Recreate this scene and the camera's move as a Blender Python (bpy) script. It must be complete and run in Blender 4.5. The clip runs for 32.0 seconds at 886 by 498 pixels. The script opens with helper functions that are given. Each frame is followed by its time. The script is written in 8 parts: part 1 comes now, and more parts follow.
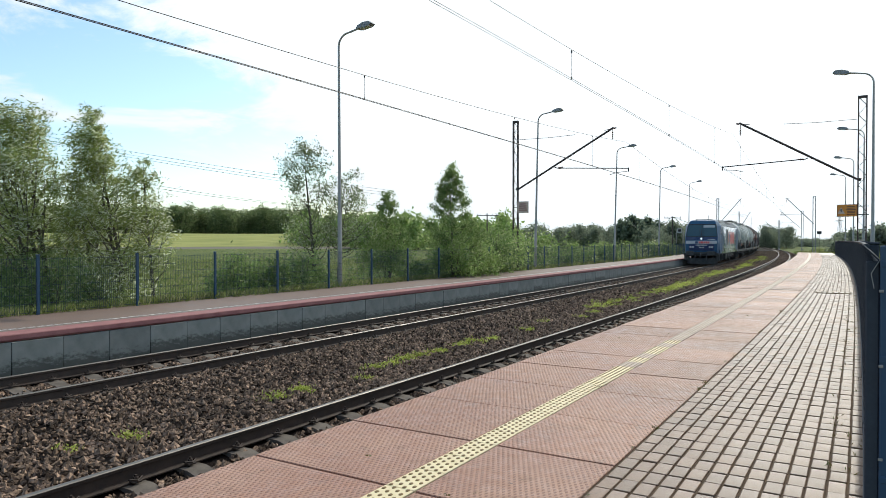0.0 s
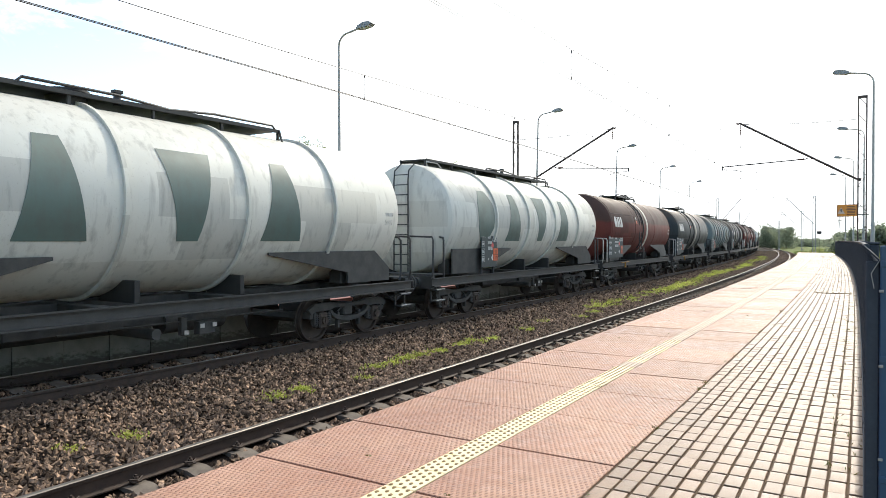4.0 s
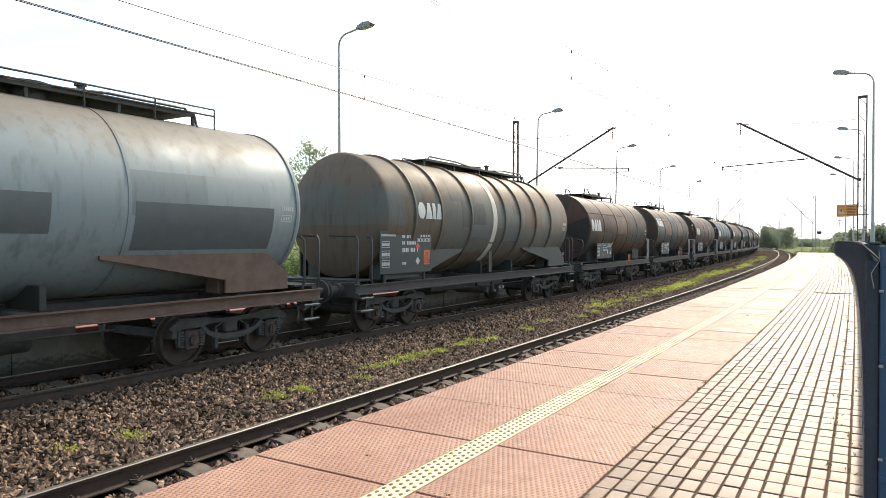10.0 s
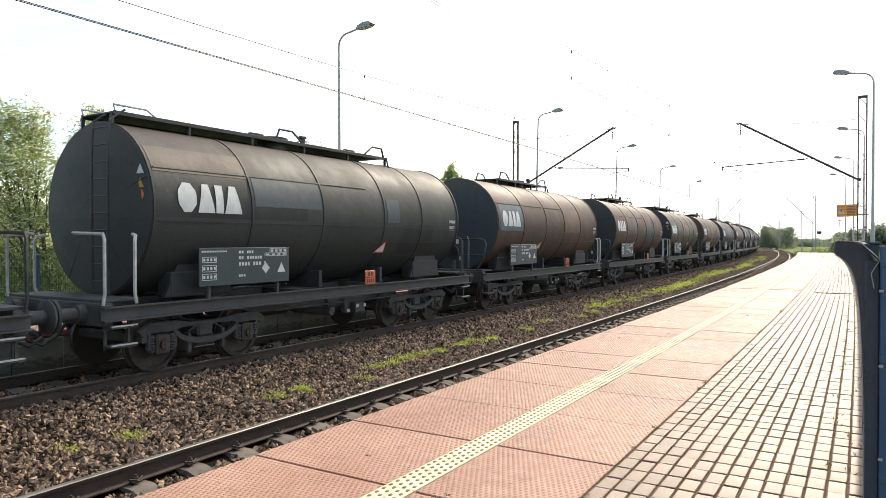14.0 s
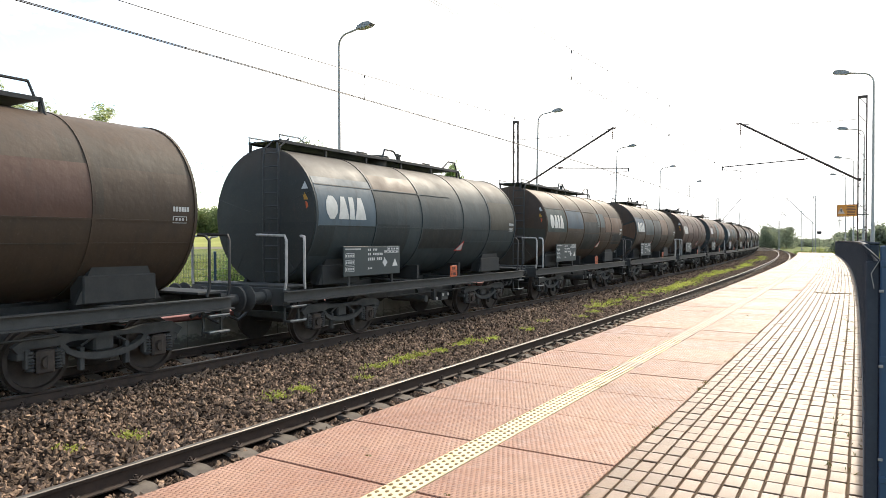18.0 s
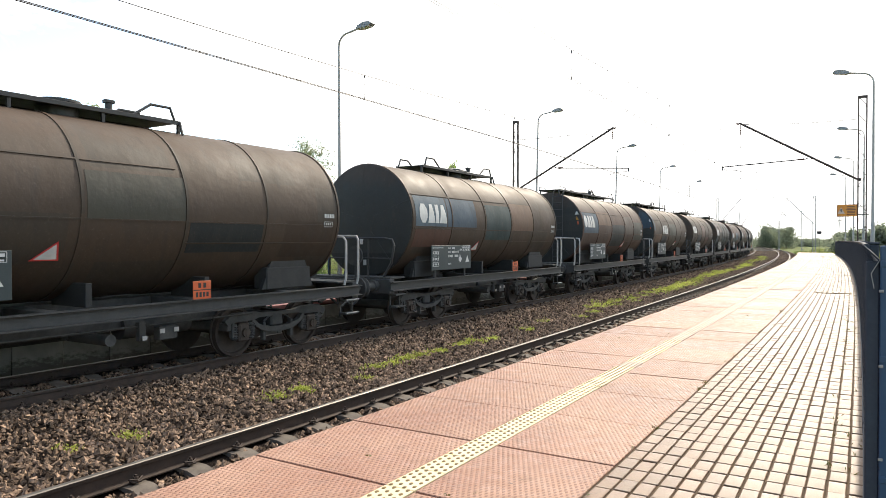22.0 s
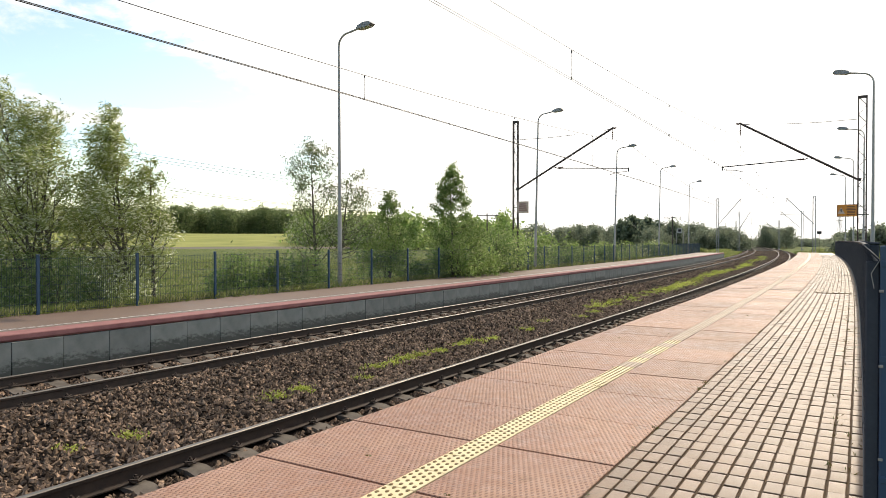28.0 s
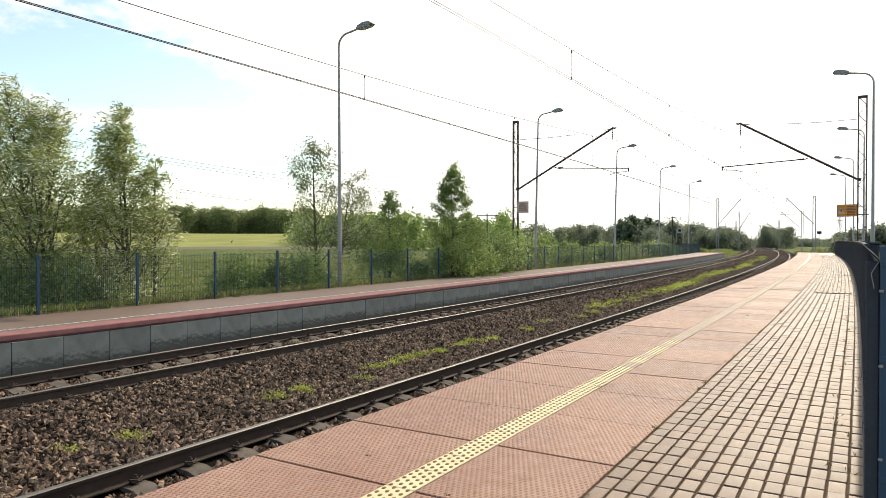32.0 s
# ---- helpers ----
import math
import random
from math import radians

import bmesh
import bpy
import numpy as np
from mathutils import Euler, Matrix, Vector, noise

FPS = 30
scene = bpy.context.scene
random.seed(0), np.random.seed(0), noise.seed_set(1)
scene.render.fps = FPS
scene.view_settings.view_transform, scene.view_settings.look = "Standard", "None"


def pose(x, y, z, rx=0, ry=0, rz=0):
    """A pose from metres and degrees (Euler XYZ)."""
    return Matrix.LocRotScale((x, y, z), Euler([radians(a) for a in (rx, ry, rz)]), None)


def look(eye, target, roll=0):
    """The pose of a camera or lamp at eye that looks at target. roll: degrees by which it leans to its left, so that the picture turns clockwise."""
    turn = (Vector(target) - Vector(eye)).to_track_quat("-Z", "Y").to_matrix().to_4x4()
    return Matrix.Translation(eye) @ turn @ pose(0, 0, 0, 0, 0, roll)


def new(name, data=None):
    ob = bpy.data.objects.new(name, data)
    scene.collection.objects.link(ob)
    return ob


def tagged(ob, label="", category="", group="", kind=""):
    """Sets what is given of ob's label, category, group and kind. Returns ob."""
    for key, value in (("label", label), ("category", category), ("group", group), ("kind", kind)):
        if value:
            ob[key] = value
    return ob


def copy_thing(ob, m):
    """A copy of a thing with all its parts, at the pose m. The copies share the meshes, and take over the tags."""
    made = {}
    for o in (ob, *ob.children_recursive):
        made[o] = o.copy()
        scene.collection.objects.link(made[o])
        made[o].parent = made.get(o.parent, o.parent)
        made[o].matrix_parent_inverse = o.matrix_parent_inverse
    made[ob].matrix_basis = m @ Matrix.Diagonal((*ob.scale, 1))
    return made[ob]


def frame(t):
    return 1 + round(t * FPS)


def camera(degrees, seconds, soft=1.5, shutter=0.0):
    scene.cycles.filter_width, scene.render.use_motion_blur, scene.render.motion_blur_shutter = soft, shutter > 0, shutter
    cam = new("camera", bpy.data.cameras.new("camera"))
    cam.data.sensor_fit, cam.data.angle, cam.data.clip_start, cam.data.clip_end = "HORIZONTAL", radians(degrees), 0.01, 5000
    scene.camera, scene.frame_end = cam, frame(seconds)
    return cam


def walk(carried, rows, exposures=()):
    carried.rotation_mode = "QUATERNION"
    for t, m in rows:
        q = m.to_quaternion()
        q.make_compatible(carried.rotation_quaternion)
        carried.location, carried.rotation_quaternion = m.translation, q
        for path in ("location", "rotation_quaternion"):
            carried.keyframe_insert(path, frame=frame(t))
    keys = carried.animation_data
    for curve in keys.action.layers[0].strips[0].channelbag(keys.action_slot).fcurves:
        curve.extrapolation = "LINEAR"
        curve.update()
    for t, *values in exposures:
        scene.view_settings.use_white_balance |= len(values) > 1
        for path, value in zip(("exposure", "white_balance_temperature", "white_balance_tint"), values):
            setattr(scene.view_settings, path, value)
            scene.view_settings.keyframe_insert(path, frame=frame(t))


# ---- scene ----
# ---- camera ----
EYE_Z = 2.141
cam = camera(65.786, 32.0, soft=0.5)
walk(cam, [(0.0, pose(0, 0, EYE_Z, 90 - 0.690, 0, 0)), (32.0, pose(0, 0, EYE_Z, 90 - 0.690, 0, 0))],
     exposures=[(0.0, -0.70, 5850, 5), (1.8, -0.64, 5850, 5), (2.5, -0.38, 5900, 5), (3.5, -0.08, 6050, 7), (5.5, 0.13, 6550, 10), (25.5, 0.13, 6550, 10),
                (26.6, -0.2, 6700, 10), (27.6, -0.42, 6750, 10), (32.0, -0.45, 6750, 9)])

# ---- light: bright thin cloud, sun ahead and to the right ----
SUN_AZ, SUN_EL = 32.0, 38.0       # degrees right of the view axis, degrees up
SUN_DIR = Vector((math.sin(radians(SUN_AZ)) * math.cos(radians(SUN_EL)), math.cos(radians(SUN_AZ)) * math.cos(radians(SUN_EL)), math.sin(radians(SUN_EL))))
world = bpy.data.worlds.new("world")
scene.world = world
world.use_nodes = True


def build_world():
    nt = world.node_tree
    nt.nodes.clear()
    n, l = nt.nodes.new, nt.links.new
    out, bg = n("ShaderNodeOutputWorld"), n("ShaderNodeBackground")
    sky = n("ShaderNodeTexSky")
    sky.sky_type, sky.sun_disc = "NISHITA", False
    sky.sun_elevation, sky.sun_rotation = radians(SUN_EL), radians(SUN_AZ)
    sky.dust_density, sky.ozone_density = 1.0, 1.5
    dim = n("ShaderNodeMix")
    dim.data_type, dim.blend_type = "RGBA", "MULTIPLY"
    dim.inputs[0].default_value = 1.0
    dim.inputs[7].default_value = (0.335, 0.328, 0.310, 1)
    l(sky.outputs[0], dim.inputs[6])
    tc = n("ShaderNodeTexCoord")
    # thin cloud sheet, streaked along the horizon
    mp = n("ShaderNodeMapping")
    mp.inputs["Scale"].default_value = (1.0, 1.0, 3.4)
    l(tc.outputs["Generated"], mp.inputs[0])
    nz = n("ShaderNodeTexNoise")
    nz.inputs["Scale"].default_value, nz.inputs["Detail"].default_value, nz.inputs["Roughness"].default_value = 4.6, 7.0, 0.62
    nz.inputs["Distortion"].default_value = 0.5
    l(mp.outputs[0], nz.inputs["Vector"])
    # cloud grows thicker and brighter towards the sun
    dot = n("ShaderNodeVectorMath")
    dot.operation = "DOT_PRODUCT"
    nrm = n("ShaderNodeVectorMath")
    nrm.operation = "NORMALIZE"
    l(tc.outputs["Generated"], nrm.inputs[0])
    l(nrm.outputs[0], dot.inputs[0])
    dot.inputs[1].default_value = SUN_DIR
    near = n("ShaderNodeMapRange")
    near.inputs[1].default_value, near.inputs[2].default_value = 0.58, 0.80
    near.inputs[3].default_value, near.inputs[4].default_value = -0.07, 0.40
    l(dot.outputs["Value"], near.inputs[0])
    add = n("ShaderNodeMath")
    l(nz.outputs[0], add.inputs[0])
    l(near.outputs[0], add.inputs[1])
    cov = n("ShaderNodeMapRange")
    cov.interpolation_type = "SMOOTHSTEP"
    cov.inputs[1].default_value, cov.inputs[2].default_value = 0.43, 0.60
    l(add.outputs[0], cov.inputs[0])
    glow = n("ShaderNodeMapRange")
    glow.inputs[1].default_value, glow.inputs[2].default_value = -0.2, 1.0
    glow.inputs[3].default_value, glow.inputs[4].default_value = 1.05, 2.1
    l(dot.outputs["Value"], glow.inputs[0])
    white = n("ShaderNodeMix")
    white.data_type, white.blend_type = "RGBA", "MULTIPLY"
    white.inputs[0].default_value = 1.0
    white.inputs[6].default_value = (1.0, 0.985, 0.96, 1)
    l(glow.outputs[0], white.inputs[7])
    mix = n("ShaderNodeMix")
    mix.data_type = "RGBA"
    l(cov.outputs[0], mix.inputs[0])
    l(dim.outputs[2], mix.inputs[6])
    l(white.outputs[2], mix.inputs[7])
    l(mix.outputs[2], bg.inputs[0])
    bg.inputs[1].default_value = 1.0
    l(bg.outputs[0], out.inputs[0])


build_world()
sun = new("sun", bpy.data.lights.new("sun", "SUN"))
sun.data.energy, sun.data.angle, sun.data.color = 4.2, radians(0.9), (1.0, 0.885, 0.72)
sun.matrix_world = look(SUN_DIR * 100, (0, 0, 0))
# ---- materials ----


class Nodes:
    """A small helper round one material's node tree."""

    def __init__(self, name):
        self.mat = bpy.data.materials.new(name)
        self.mat.use_nodes = True
        self.nt = self.mat.node_tree
        self.bsdf = self.nt.nodes["Principled BSDF"]
        self.tc = self.nt.nodes.new("ShaderNodeTexCoord")

    def link(self, a, b):
        self.nt.links.new(a, b)

    def node(self, kind):
        return self.nt.nodes.new(kind)

    def mapped(self, scale=(1, 1, 1), space="Object", rot=(0, 0, 0)):
        m = self.node("ShaderNodeMapping")
        m.inputs["Scale"].default_value = scale
        m.inputs["Rotation"].default_value = rot
        self.link(self.tc.outputs[space], m.inputs[0])
        return m.outputs[0]

    def noise(self, scale, vec=None, detail=4.0, rough=0.6, distort=0.0):
        t = self.node("ShaderNodeTexNoise")
        t.inputs["Scale"].default_value, t.inputs["Detail"].default_value = scale, detail
        t.inputs["Roughness"].default_value, t.inputs["Distortion"].default_value = rough, distort
        self.link(vec or self.tc.outputs["Object"], t.inputs["Vector"])
        return t.outputs[0]

    def ramp(self, val, lo, hi, a=0.0, b=1.0):
        r = self.node("ShaderNodeMapRange")
        r.inputs[1].default_value, r.inputs[2].default_value = lo, hi
        r.inputs[3].default_value, r.inputs[4].default_value = a, b
        self.link(val, r.inputs[0])
        return r.outputs[0]

    def mix(self, fac, a, b, blend="MIX"):
        m = self.node("ShaderNodeMix")
        m.data_type, m.blend_type = "RGBA", blend
        for src, k in ((fac, 0), (a, 6), (b, 7)):
            if isinstance(src, (int, float)):
                m.inputs[k].default_value = src
            elif isinstance(src, tuple):
                m.inputs[k].default_value = (*src, 1)
            else:
                self.link(src, m.inputs[k])
        return m.outputs[2]

    def math(self, op, a, b=0.0):
        m = self.node("ShaderNodeMath")
        m.operation = op
        for src, k in ((a, 0), (b, 1)):
            if isinstance(src, (int, float)):
                m.inputs[k].default_value = src
            else:
                self.link(src, m.inputs[k])
        return m.outputs[0]

    def random(self, island=False):
        if island:
            return self.node("ShaderNodeNewGeometry").outputs["Random Per Island"]
        return self.node("ShaderNodeObjectInfo").outputs["Random"]

    def bump(self, height, strength=0.3, dist=0.01):
        b = self.node("ShaderNodeBump")
        b.inputs["Strength"].default_value, b.inputs["Distance"].default_value = strength, dist
        self.link(height, b.inputs["Height"])
        self.link(b.outputs[0], self.bsdf.inputs["Normal"])

    def finish(self, col, rough=0.6, metal=0.0, spec=0.5):
        if isinstance(col, tuple):
            self.bsdf.inputs["Base Color"].default_value = (*col, 1)
        else:
            self.link(col, self.bsdf.inputs["Base Color"])
        if isinstance(rough, (int, float)):
            self.bsdf.inputs["Roughness"].default_value = rough
        else:
            self.link(rough, self.bsdf.inputs["Roughness"])
        self.bsdf.inputs["Metallic"].default_value = metal
        self.bsdf.inputs["Specular IOR Level"].default_value = spec
        return self.mat


def mottled(name, a, b, scale=6.0, rough=0.7, metal=0.0, bump=0.25, dist=0.004, fine=60.0, lo=0.35, hi=0.65, island=False, vary=0.0, spec=0.5, objrand=False):
    """Two tones mixed by a coarse and a fine noise, with a fine relief."""
    k = Nodes(name)
    n1, n2 = k.noise(scale), k.noise(fine, detail=3.0)
    f = k.math("ADD", k.ramp(n1, lo, hi, 0, 0.7), k.ramp(n2, 0.3, 0.7, 0, 0.3))
    c = k.mix(f, a, b)
    if vary:
        r = k.random(island=not objrand)
        c = k.mix(1.0, c, k.ramp(r, 0, 1, 1 - vary, 1 + vary), "MULTIPLY")
    k.bump(n2, bump, dist)
    return k.finish(c, k.ramp(n1, 0.2, 0.8, max(0.05, rough - 0.12), min(1, rough + 0.12)), metal, spec)


def plain_paint(name, col, rough=0.45, dirt=(0.10, 0.085, 0.07), amount=0.35, metal=0.0, scale=2.0):
    """Paint with dust, streaks and small worn spots."""
    k = Nodes(name)
    n1 = k.noise(scale, detail=6.0, rough=0.65)
    n2 = k.noise(9.0, k.mapped((1, 1, 0.12)), detail=5.0)
    d = k.math("MULTIPLY", k.ramp(n1, 0.42, 0.72), amount)
    d2 = k.math("MULTIPLY", k.ramp(n2, 0.5, 0.75), amount * 0.7)
    c = k.mix(d, col, dirt)
    c = k.mix(d2, c, dirt)
    k.bump(k.noise(14.0, detail=3.0), 0.08, 0.01)
    return k.finish(c, k.ramp(n1, 0.3, 0.8, rough - 0.1, rough + 0.25), metal)


M_ballast = mottled("ballast_stone", (0.024, 0.016, 0.011), (0.345, 0.235, 0.158), 25.0, 0.80, bump=0.5, spec=0.12, vary=0.85, island=True, fine=120)
# bed colour is near-black: it holds the shade in gaps between the stones
M_bedshade = mottled("ballast_bed", (0.006, 0.004, 0.003), (0.018, 0.012, 0.009), 18.0, 0.95, bump=1.0, dist=0.03, fine=26, spec=0.1)
M_rail = mottled("rail_steel_rusty", (0.035, 0.026, 0.021), (0.075, 0.05, 0.036), 8.0, 0.7, 0.25)
M_head = mottled("rail_running_surface", (0.12, 0.105, 0.092), (0.21, 0.19, 0.17), 3.0, 0.50, 0.65, bump=0.05)
M_sleeper = mottled("concrete_sleeper", (0.085, 0.068, 0.054), (0.175, 0.148, 0.120), 5.0, 0.9, vary=0.12, objrand=True, spec=0.25)


def make_panel():
    k = Nodes("concrete_wall_panel")
    sep = k.node("ShaderNodeSeparateXYZ")
    k.link(k.tc.outputs["Object"], sep.inputs[0])
    n1, n2, n3 = k.noise(3.0, detail=5.0), k.noise(7.0, k.mapped((1, 1.0, 2.2)), 6.0, 0.7), k.noise(40.0, detail=3.0)
    c = k.mix(k.ramp(n1, 0.3, 0.7), (0.165, 0.176, 0.160), (0.265, 0.268, 0.240))
    c = k.mix(1.0, c, k.ramp(k.random(), 0, 1, 0.88, 1.1), "MULTIPLY")
    st = k.math("ADD", k.math("MULTIPLY", sep.outputs[2], -1.6), k.math("MULTIPLY", k.math("ADD", n2, k.math("MULTIPLY", k.random(), 0.2)), 1.0))
    c = k.mix(k.ramp(st, 0.52, 0.70, 0, 0.8), c, (0.06, 0.062, 0.05))
    k.bump(n3, 0.25, 0.004)
    return k.finish(c, 0.85)


M_wallpanel = make_panel()
M_redcap = mottled("red_concrete_edge", (0.25, 0.096, 0.090), (0.35, 0.155, 0.142), 4.0, 0.8)
M_white = mottled("white_line_paint", (0.50, 0.49, 0.45), (0.70, 0.68, 0.64), 8.0, 0.6, bump=0.05)
M_pinkpave = mottled("pale_tan_paving", (0.145, 0.094, 0.069), (0.215, 0.146, 0.110), 2.0, 0.62)
M_soil = mottled("earth", (0.10, 0.08, 0.055), (0.20, 0.165, 0.12), 3.0, 0.95)
M_galv = mottled("galvanised_steel", (0.30, 0.285, 0.26), (0.40, 0.385, 0.355), 5.0, 0.55, 0.25, bump=0.06)
M_conc = mottled("grey_concrete_pole", (0.33, 0.33, 0.32), (0.44, 0.44, 0.43), 5.0, 0.85)
M_darksteel = mottled("dark_steel", (0.025, 0.026, 0.028), (0.06, 0.058, 0.055), 6.0, 0.55, 0.3)
M_rustmast = mottled("dark_brown_steel_mast", (0.045, 0.035, 0.032), (0.085, 0.062, 0.055), 5.0, 0.65, 0.2)
M_darkfence = mottled("blue_black_painted_steel", (0.030, 0.036, 0.047), (0.050, 0.058, 0.072), 5.0, 0.6, 0.0, bump=0.05, spec=0.25)
M_bluefence = mottled("dark_blue_painted_steel", (0.015, 0.050, 0.100), (0.024, 0.066, 0.125), 5.0, 0.45, 0.0, bump=0.05)
M_greenfence = mottled("dark_blue_green_wire", (0.012, 0.03, 0.045), (0.02, 0.042, 0.06), 5.0, 0.5, 0.0, bump=0.0)
M_wire = mottled("overhead_wire", (0.03, 0.028, 0.026), (0.05, 0.045, 0.04), 3.0, 0.6, 0.5, bump=0.0)
M_orange = mottled("orange_sign_face", (0.66, 0.25, 0.03), (0.72, 0.29, 0.04), 4.0, 0.5, bump=0.03)
M_black = mottled("black_paint", (0.012, 0.012, 0.013), (0.03, 0.03, 0.03), 5.0, 0.55)
M_cream = mottled("cream_sign_face", (0.55, 0.42, 0.33), (0.62, 0.48, 0.38), 4.0, 0.6, bump=0.03)
M_lampgrey = mottled("grey_lamp_housing", (0.20, 0.205, 0.21), (0.28, 0.285, 0.29), 6.0, 0.45, bump=0.03)
M_lens = mottled("lamp_glass_cover", (0.45, 0.46, 0.46), (0.55, 0.56, 0.56), 6.0, 0.2, bump=0.0)
M_insul = mottled("brown_insulator", (0.09, 0.04, 0.025), (0.14, 0.06, 0.04), 6.0, 0.3, bump=0.0)


def make_slab():
    # pale red slab with small raised diamonds
    k = Nodes("pink_tactile_slab")
    pos = k.node("ShaderNodeNewGeometry").outputs["Position"]
    n1, n2 = k.noise(1.3, pos, 6.0), k.noise(60.0, pos, 3.0)
    c = k.mix(k.ramp(n1, 0.35, 0.68), (0.385, 0.190, 0.121), (0.465, 0.274, 0.188))
    c = k.mix(k.ramp(k.noise(6.0, pos, 6.0), 0.55, 0.75, 0, 0.5), c, (0.21, 0.125, 0.088))
    c = k.mix(k.ramp(k.noise(0.5, pos, 5.0), 0.5, 0.68, 0, 0.45), c, (0.19, 0.118, 0.083))
    c = k.mix(k.ramp(k.noise(22.0, pos, 2.0, 0.5), 0.70, 0.76, 0, 0.7), c, (0.09, 0.06, 0.045))
    c = k.mix(1.0, c, k.ramp(k.random(), 0, 1, 0.80, 1.14), "MULTIPLY")
    w1 = k.node("ShaderNodeTexVoronoi")
    w1.inputs["Scale"].default_value, w1.inputs["Randomness"].default_value = 26.0, 0.0
    k.link(k.mapped((1.45, 0.72, 1), "Object", (0, 0, radians(45))), w1.inputs["Vector"])
    dots = k.ramp(w1.outputs["Distance"], 0.24, 0.34, 1, 0)
    c = k.mix(k.math("MULTIPLY", dots, 0.55), c, (0.16, 0.075, 0.05))
    h = k.math("ADD", k.math("MULTIPLY", dots, 0.8), k.math("MULTIPLY", n2, 0.5))
    k.bump(h, 1.0, 0.012)
    return k.finish(c, k.ramp(k.math("ADD", k.math("MULTIPLY", n1, 0.5), k.math("MULTIPLY", k.noise(9.0, pos, 5.0), 0.5)), 0.38, 0.62, 0.32, 0.68), 0.0, 0.36)


def make_brick():
    k = Nodes("grey_pavers")
    n1, n2 = k.noise(3.0, detail=5.0), k.noise(170.0, detail=3.0)
    r = k.random(island=True)
    r2 = k.random()
    c = k.mix(k.ramp(n1, 0.3, 0.7), (0.172, 0.090, 0.046), (0.265, 0.148, 0.080))
    c = k.mix(1.0, c, k.ramp(r, 0, 1, 0.76, 1.18), "MULTIPLY")
    c = k.mix(1.0, c, k.ramp(r2, 0, 1, 0.78, 1.18), "MULTIPLY")
    c = k.mix(k.ramp(k.noise(45.0, detail=5.0, rough=0.7), 0.48, 0.66, 0, 0.65), c, (0.095, 0.062, 0.036))
    c = k.mix(k.ramp(k.noise(0.7, detail=4.0), 0.46, 0.66, 0, 0.5), c, (0.115, 0.08, 0.048))
    k.bump(n2, 0.5, 0.004)
    return k.finish(c, k.ramp(n1, 0.3, 0.7, 0.40, 0.56), 0.0, 0.66)


def make_grass():
    k = Nodes("meadow_grass")
    n1, n2, n3 = k.noise(0.05, detail=5.0), k.noise(0.9, detail=6.0), k.noise(14.0, detail=4.0)
    c = k.mix(k.ramp(n2, 0.3, 0.7), (0.115, 0.150, 0.032), (0.24, 0.27, 0.062))
    c = k.mix(k.ramp(n1, 0.42, 0.6), c, (0.15, 0.165, 0.045))
    c = k.mix(k.ramp(k.noise(0.24, detail=6.0, rough=0.7), 0.47, 0.60, 0, 0.6), c, (0.075, 0.11, 0.026))
    c = k.mix(k.ramp(n3, 0.45, 0.7, 0, 0.7), c, (0.035, 0.055, 0.015))
    c = k.mix(k.ramp(k.noise(0.55, k.mapped((1.0, 0.45, 1)), 6.0, 0.75), 0.50, 0.62, 0, 0.75), c, (0.045, 0.07, 0.018))
    k.bump(n3, 1.0, 0.08)
    return k.finish(c, 0.95, 0.0, 0.2)


def make_field():
    k = Nodes("ripening_field")
    n1, n2 = k.noise(0.06, k.mapped((1, 5, 1)), detail=4.0), k.noise(3.0, detail=6.0)
    c = k.mix(k.ramp(n1, 0.4, 0.62), (0.25, 0.265, 0.065), (0.37, 0.36, 0.105))
    c = k.mix(k.ramp(n2, 0.45, 0.75, 0, 0.3), c, (0.10, 0.13, 0.03))
    return k.finish(c, 0.95, 0.0, 0.2)


def make_leaf(name, a, b, pale):
    """Leaves that let some light through; the tone varies leaf by leaf."""
    k = Nodes(name)
    r = k.random(island=True)
    c = k.mix(r, a, b)
    c = k.mix(k.ramp(r, 0.68, 0.74), c, pale)
    n = k.noise(0.7, detail=2.0)
    c = k.mix(1.0, c, k.ramp(n, 0.3, 0.7, 0.7, 1.25), "MULTIPLY")
    k.finish(c, 0.55, 0.0, 0.35)
    tr, ms = k.node("ShaderNodeBsdfTranslucent"), k.node("ShaderNodeMixShader")
    k.link(c, tr.inputs[0])
    ms.inputs[0].default_value = 0.64
    out = k.nt.nodes["Material Output"]
    k.link(k.bsdf.outputs[0], ms.inputs[1])
    k.link(tr.outputs[0], ms.inputs[2])
    k.link(ms.outputs[0], out.inputs[0])
    return k.mat


M_slab, M_brick, M_grass, M_field = make_slab(), make_brick(), make_grass(), make_field()
M_leaf = make_leaf("willow_leaves", (0.23, 0.28, 0.09), (0.46, 0.50, 0.19), (0.74, 0.76, 0.56))
M_birch = make_leaf("birch_leaves", (0.13, 0.165, 0.075), (0.26, 0.30, 0.14), (0.48, 0.50, 0.34))
M_leaf2 = make_leaf("dark_green_leaves", (0.12, 0.19, 0.055), (0.25, 0.34, 0.11), (0.36, 0.42, 0.18))
M_leaf3 = make_leaf("bush_leaves", (0.19, 0.285, 0.078), (0.36, 0.47, 0.15), (0.40, 0.46, 0.20))
M_blade = make_leaf("grass_blades", (0.25, 0.31, 0.045), (0.50, 0.56, 0.10), (0.60, 0.62, 0.19))
M_verge = make_leaf("verge_blades", (0.13, 0.175, 0.045), (0.26, 0.31, 0.09), (0.36, 0.35, 0.17))
M_conifer = make_leaf("conifer_needles", (0.125, 0.160, 0.105), (0.21, 0.26, 0.17), (0.24, 0.28, 0.19))
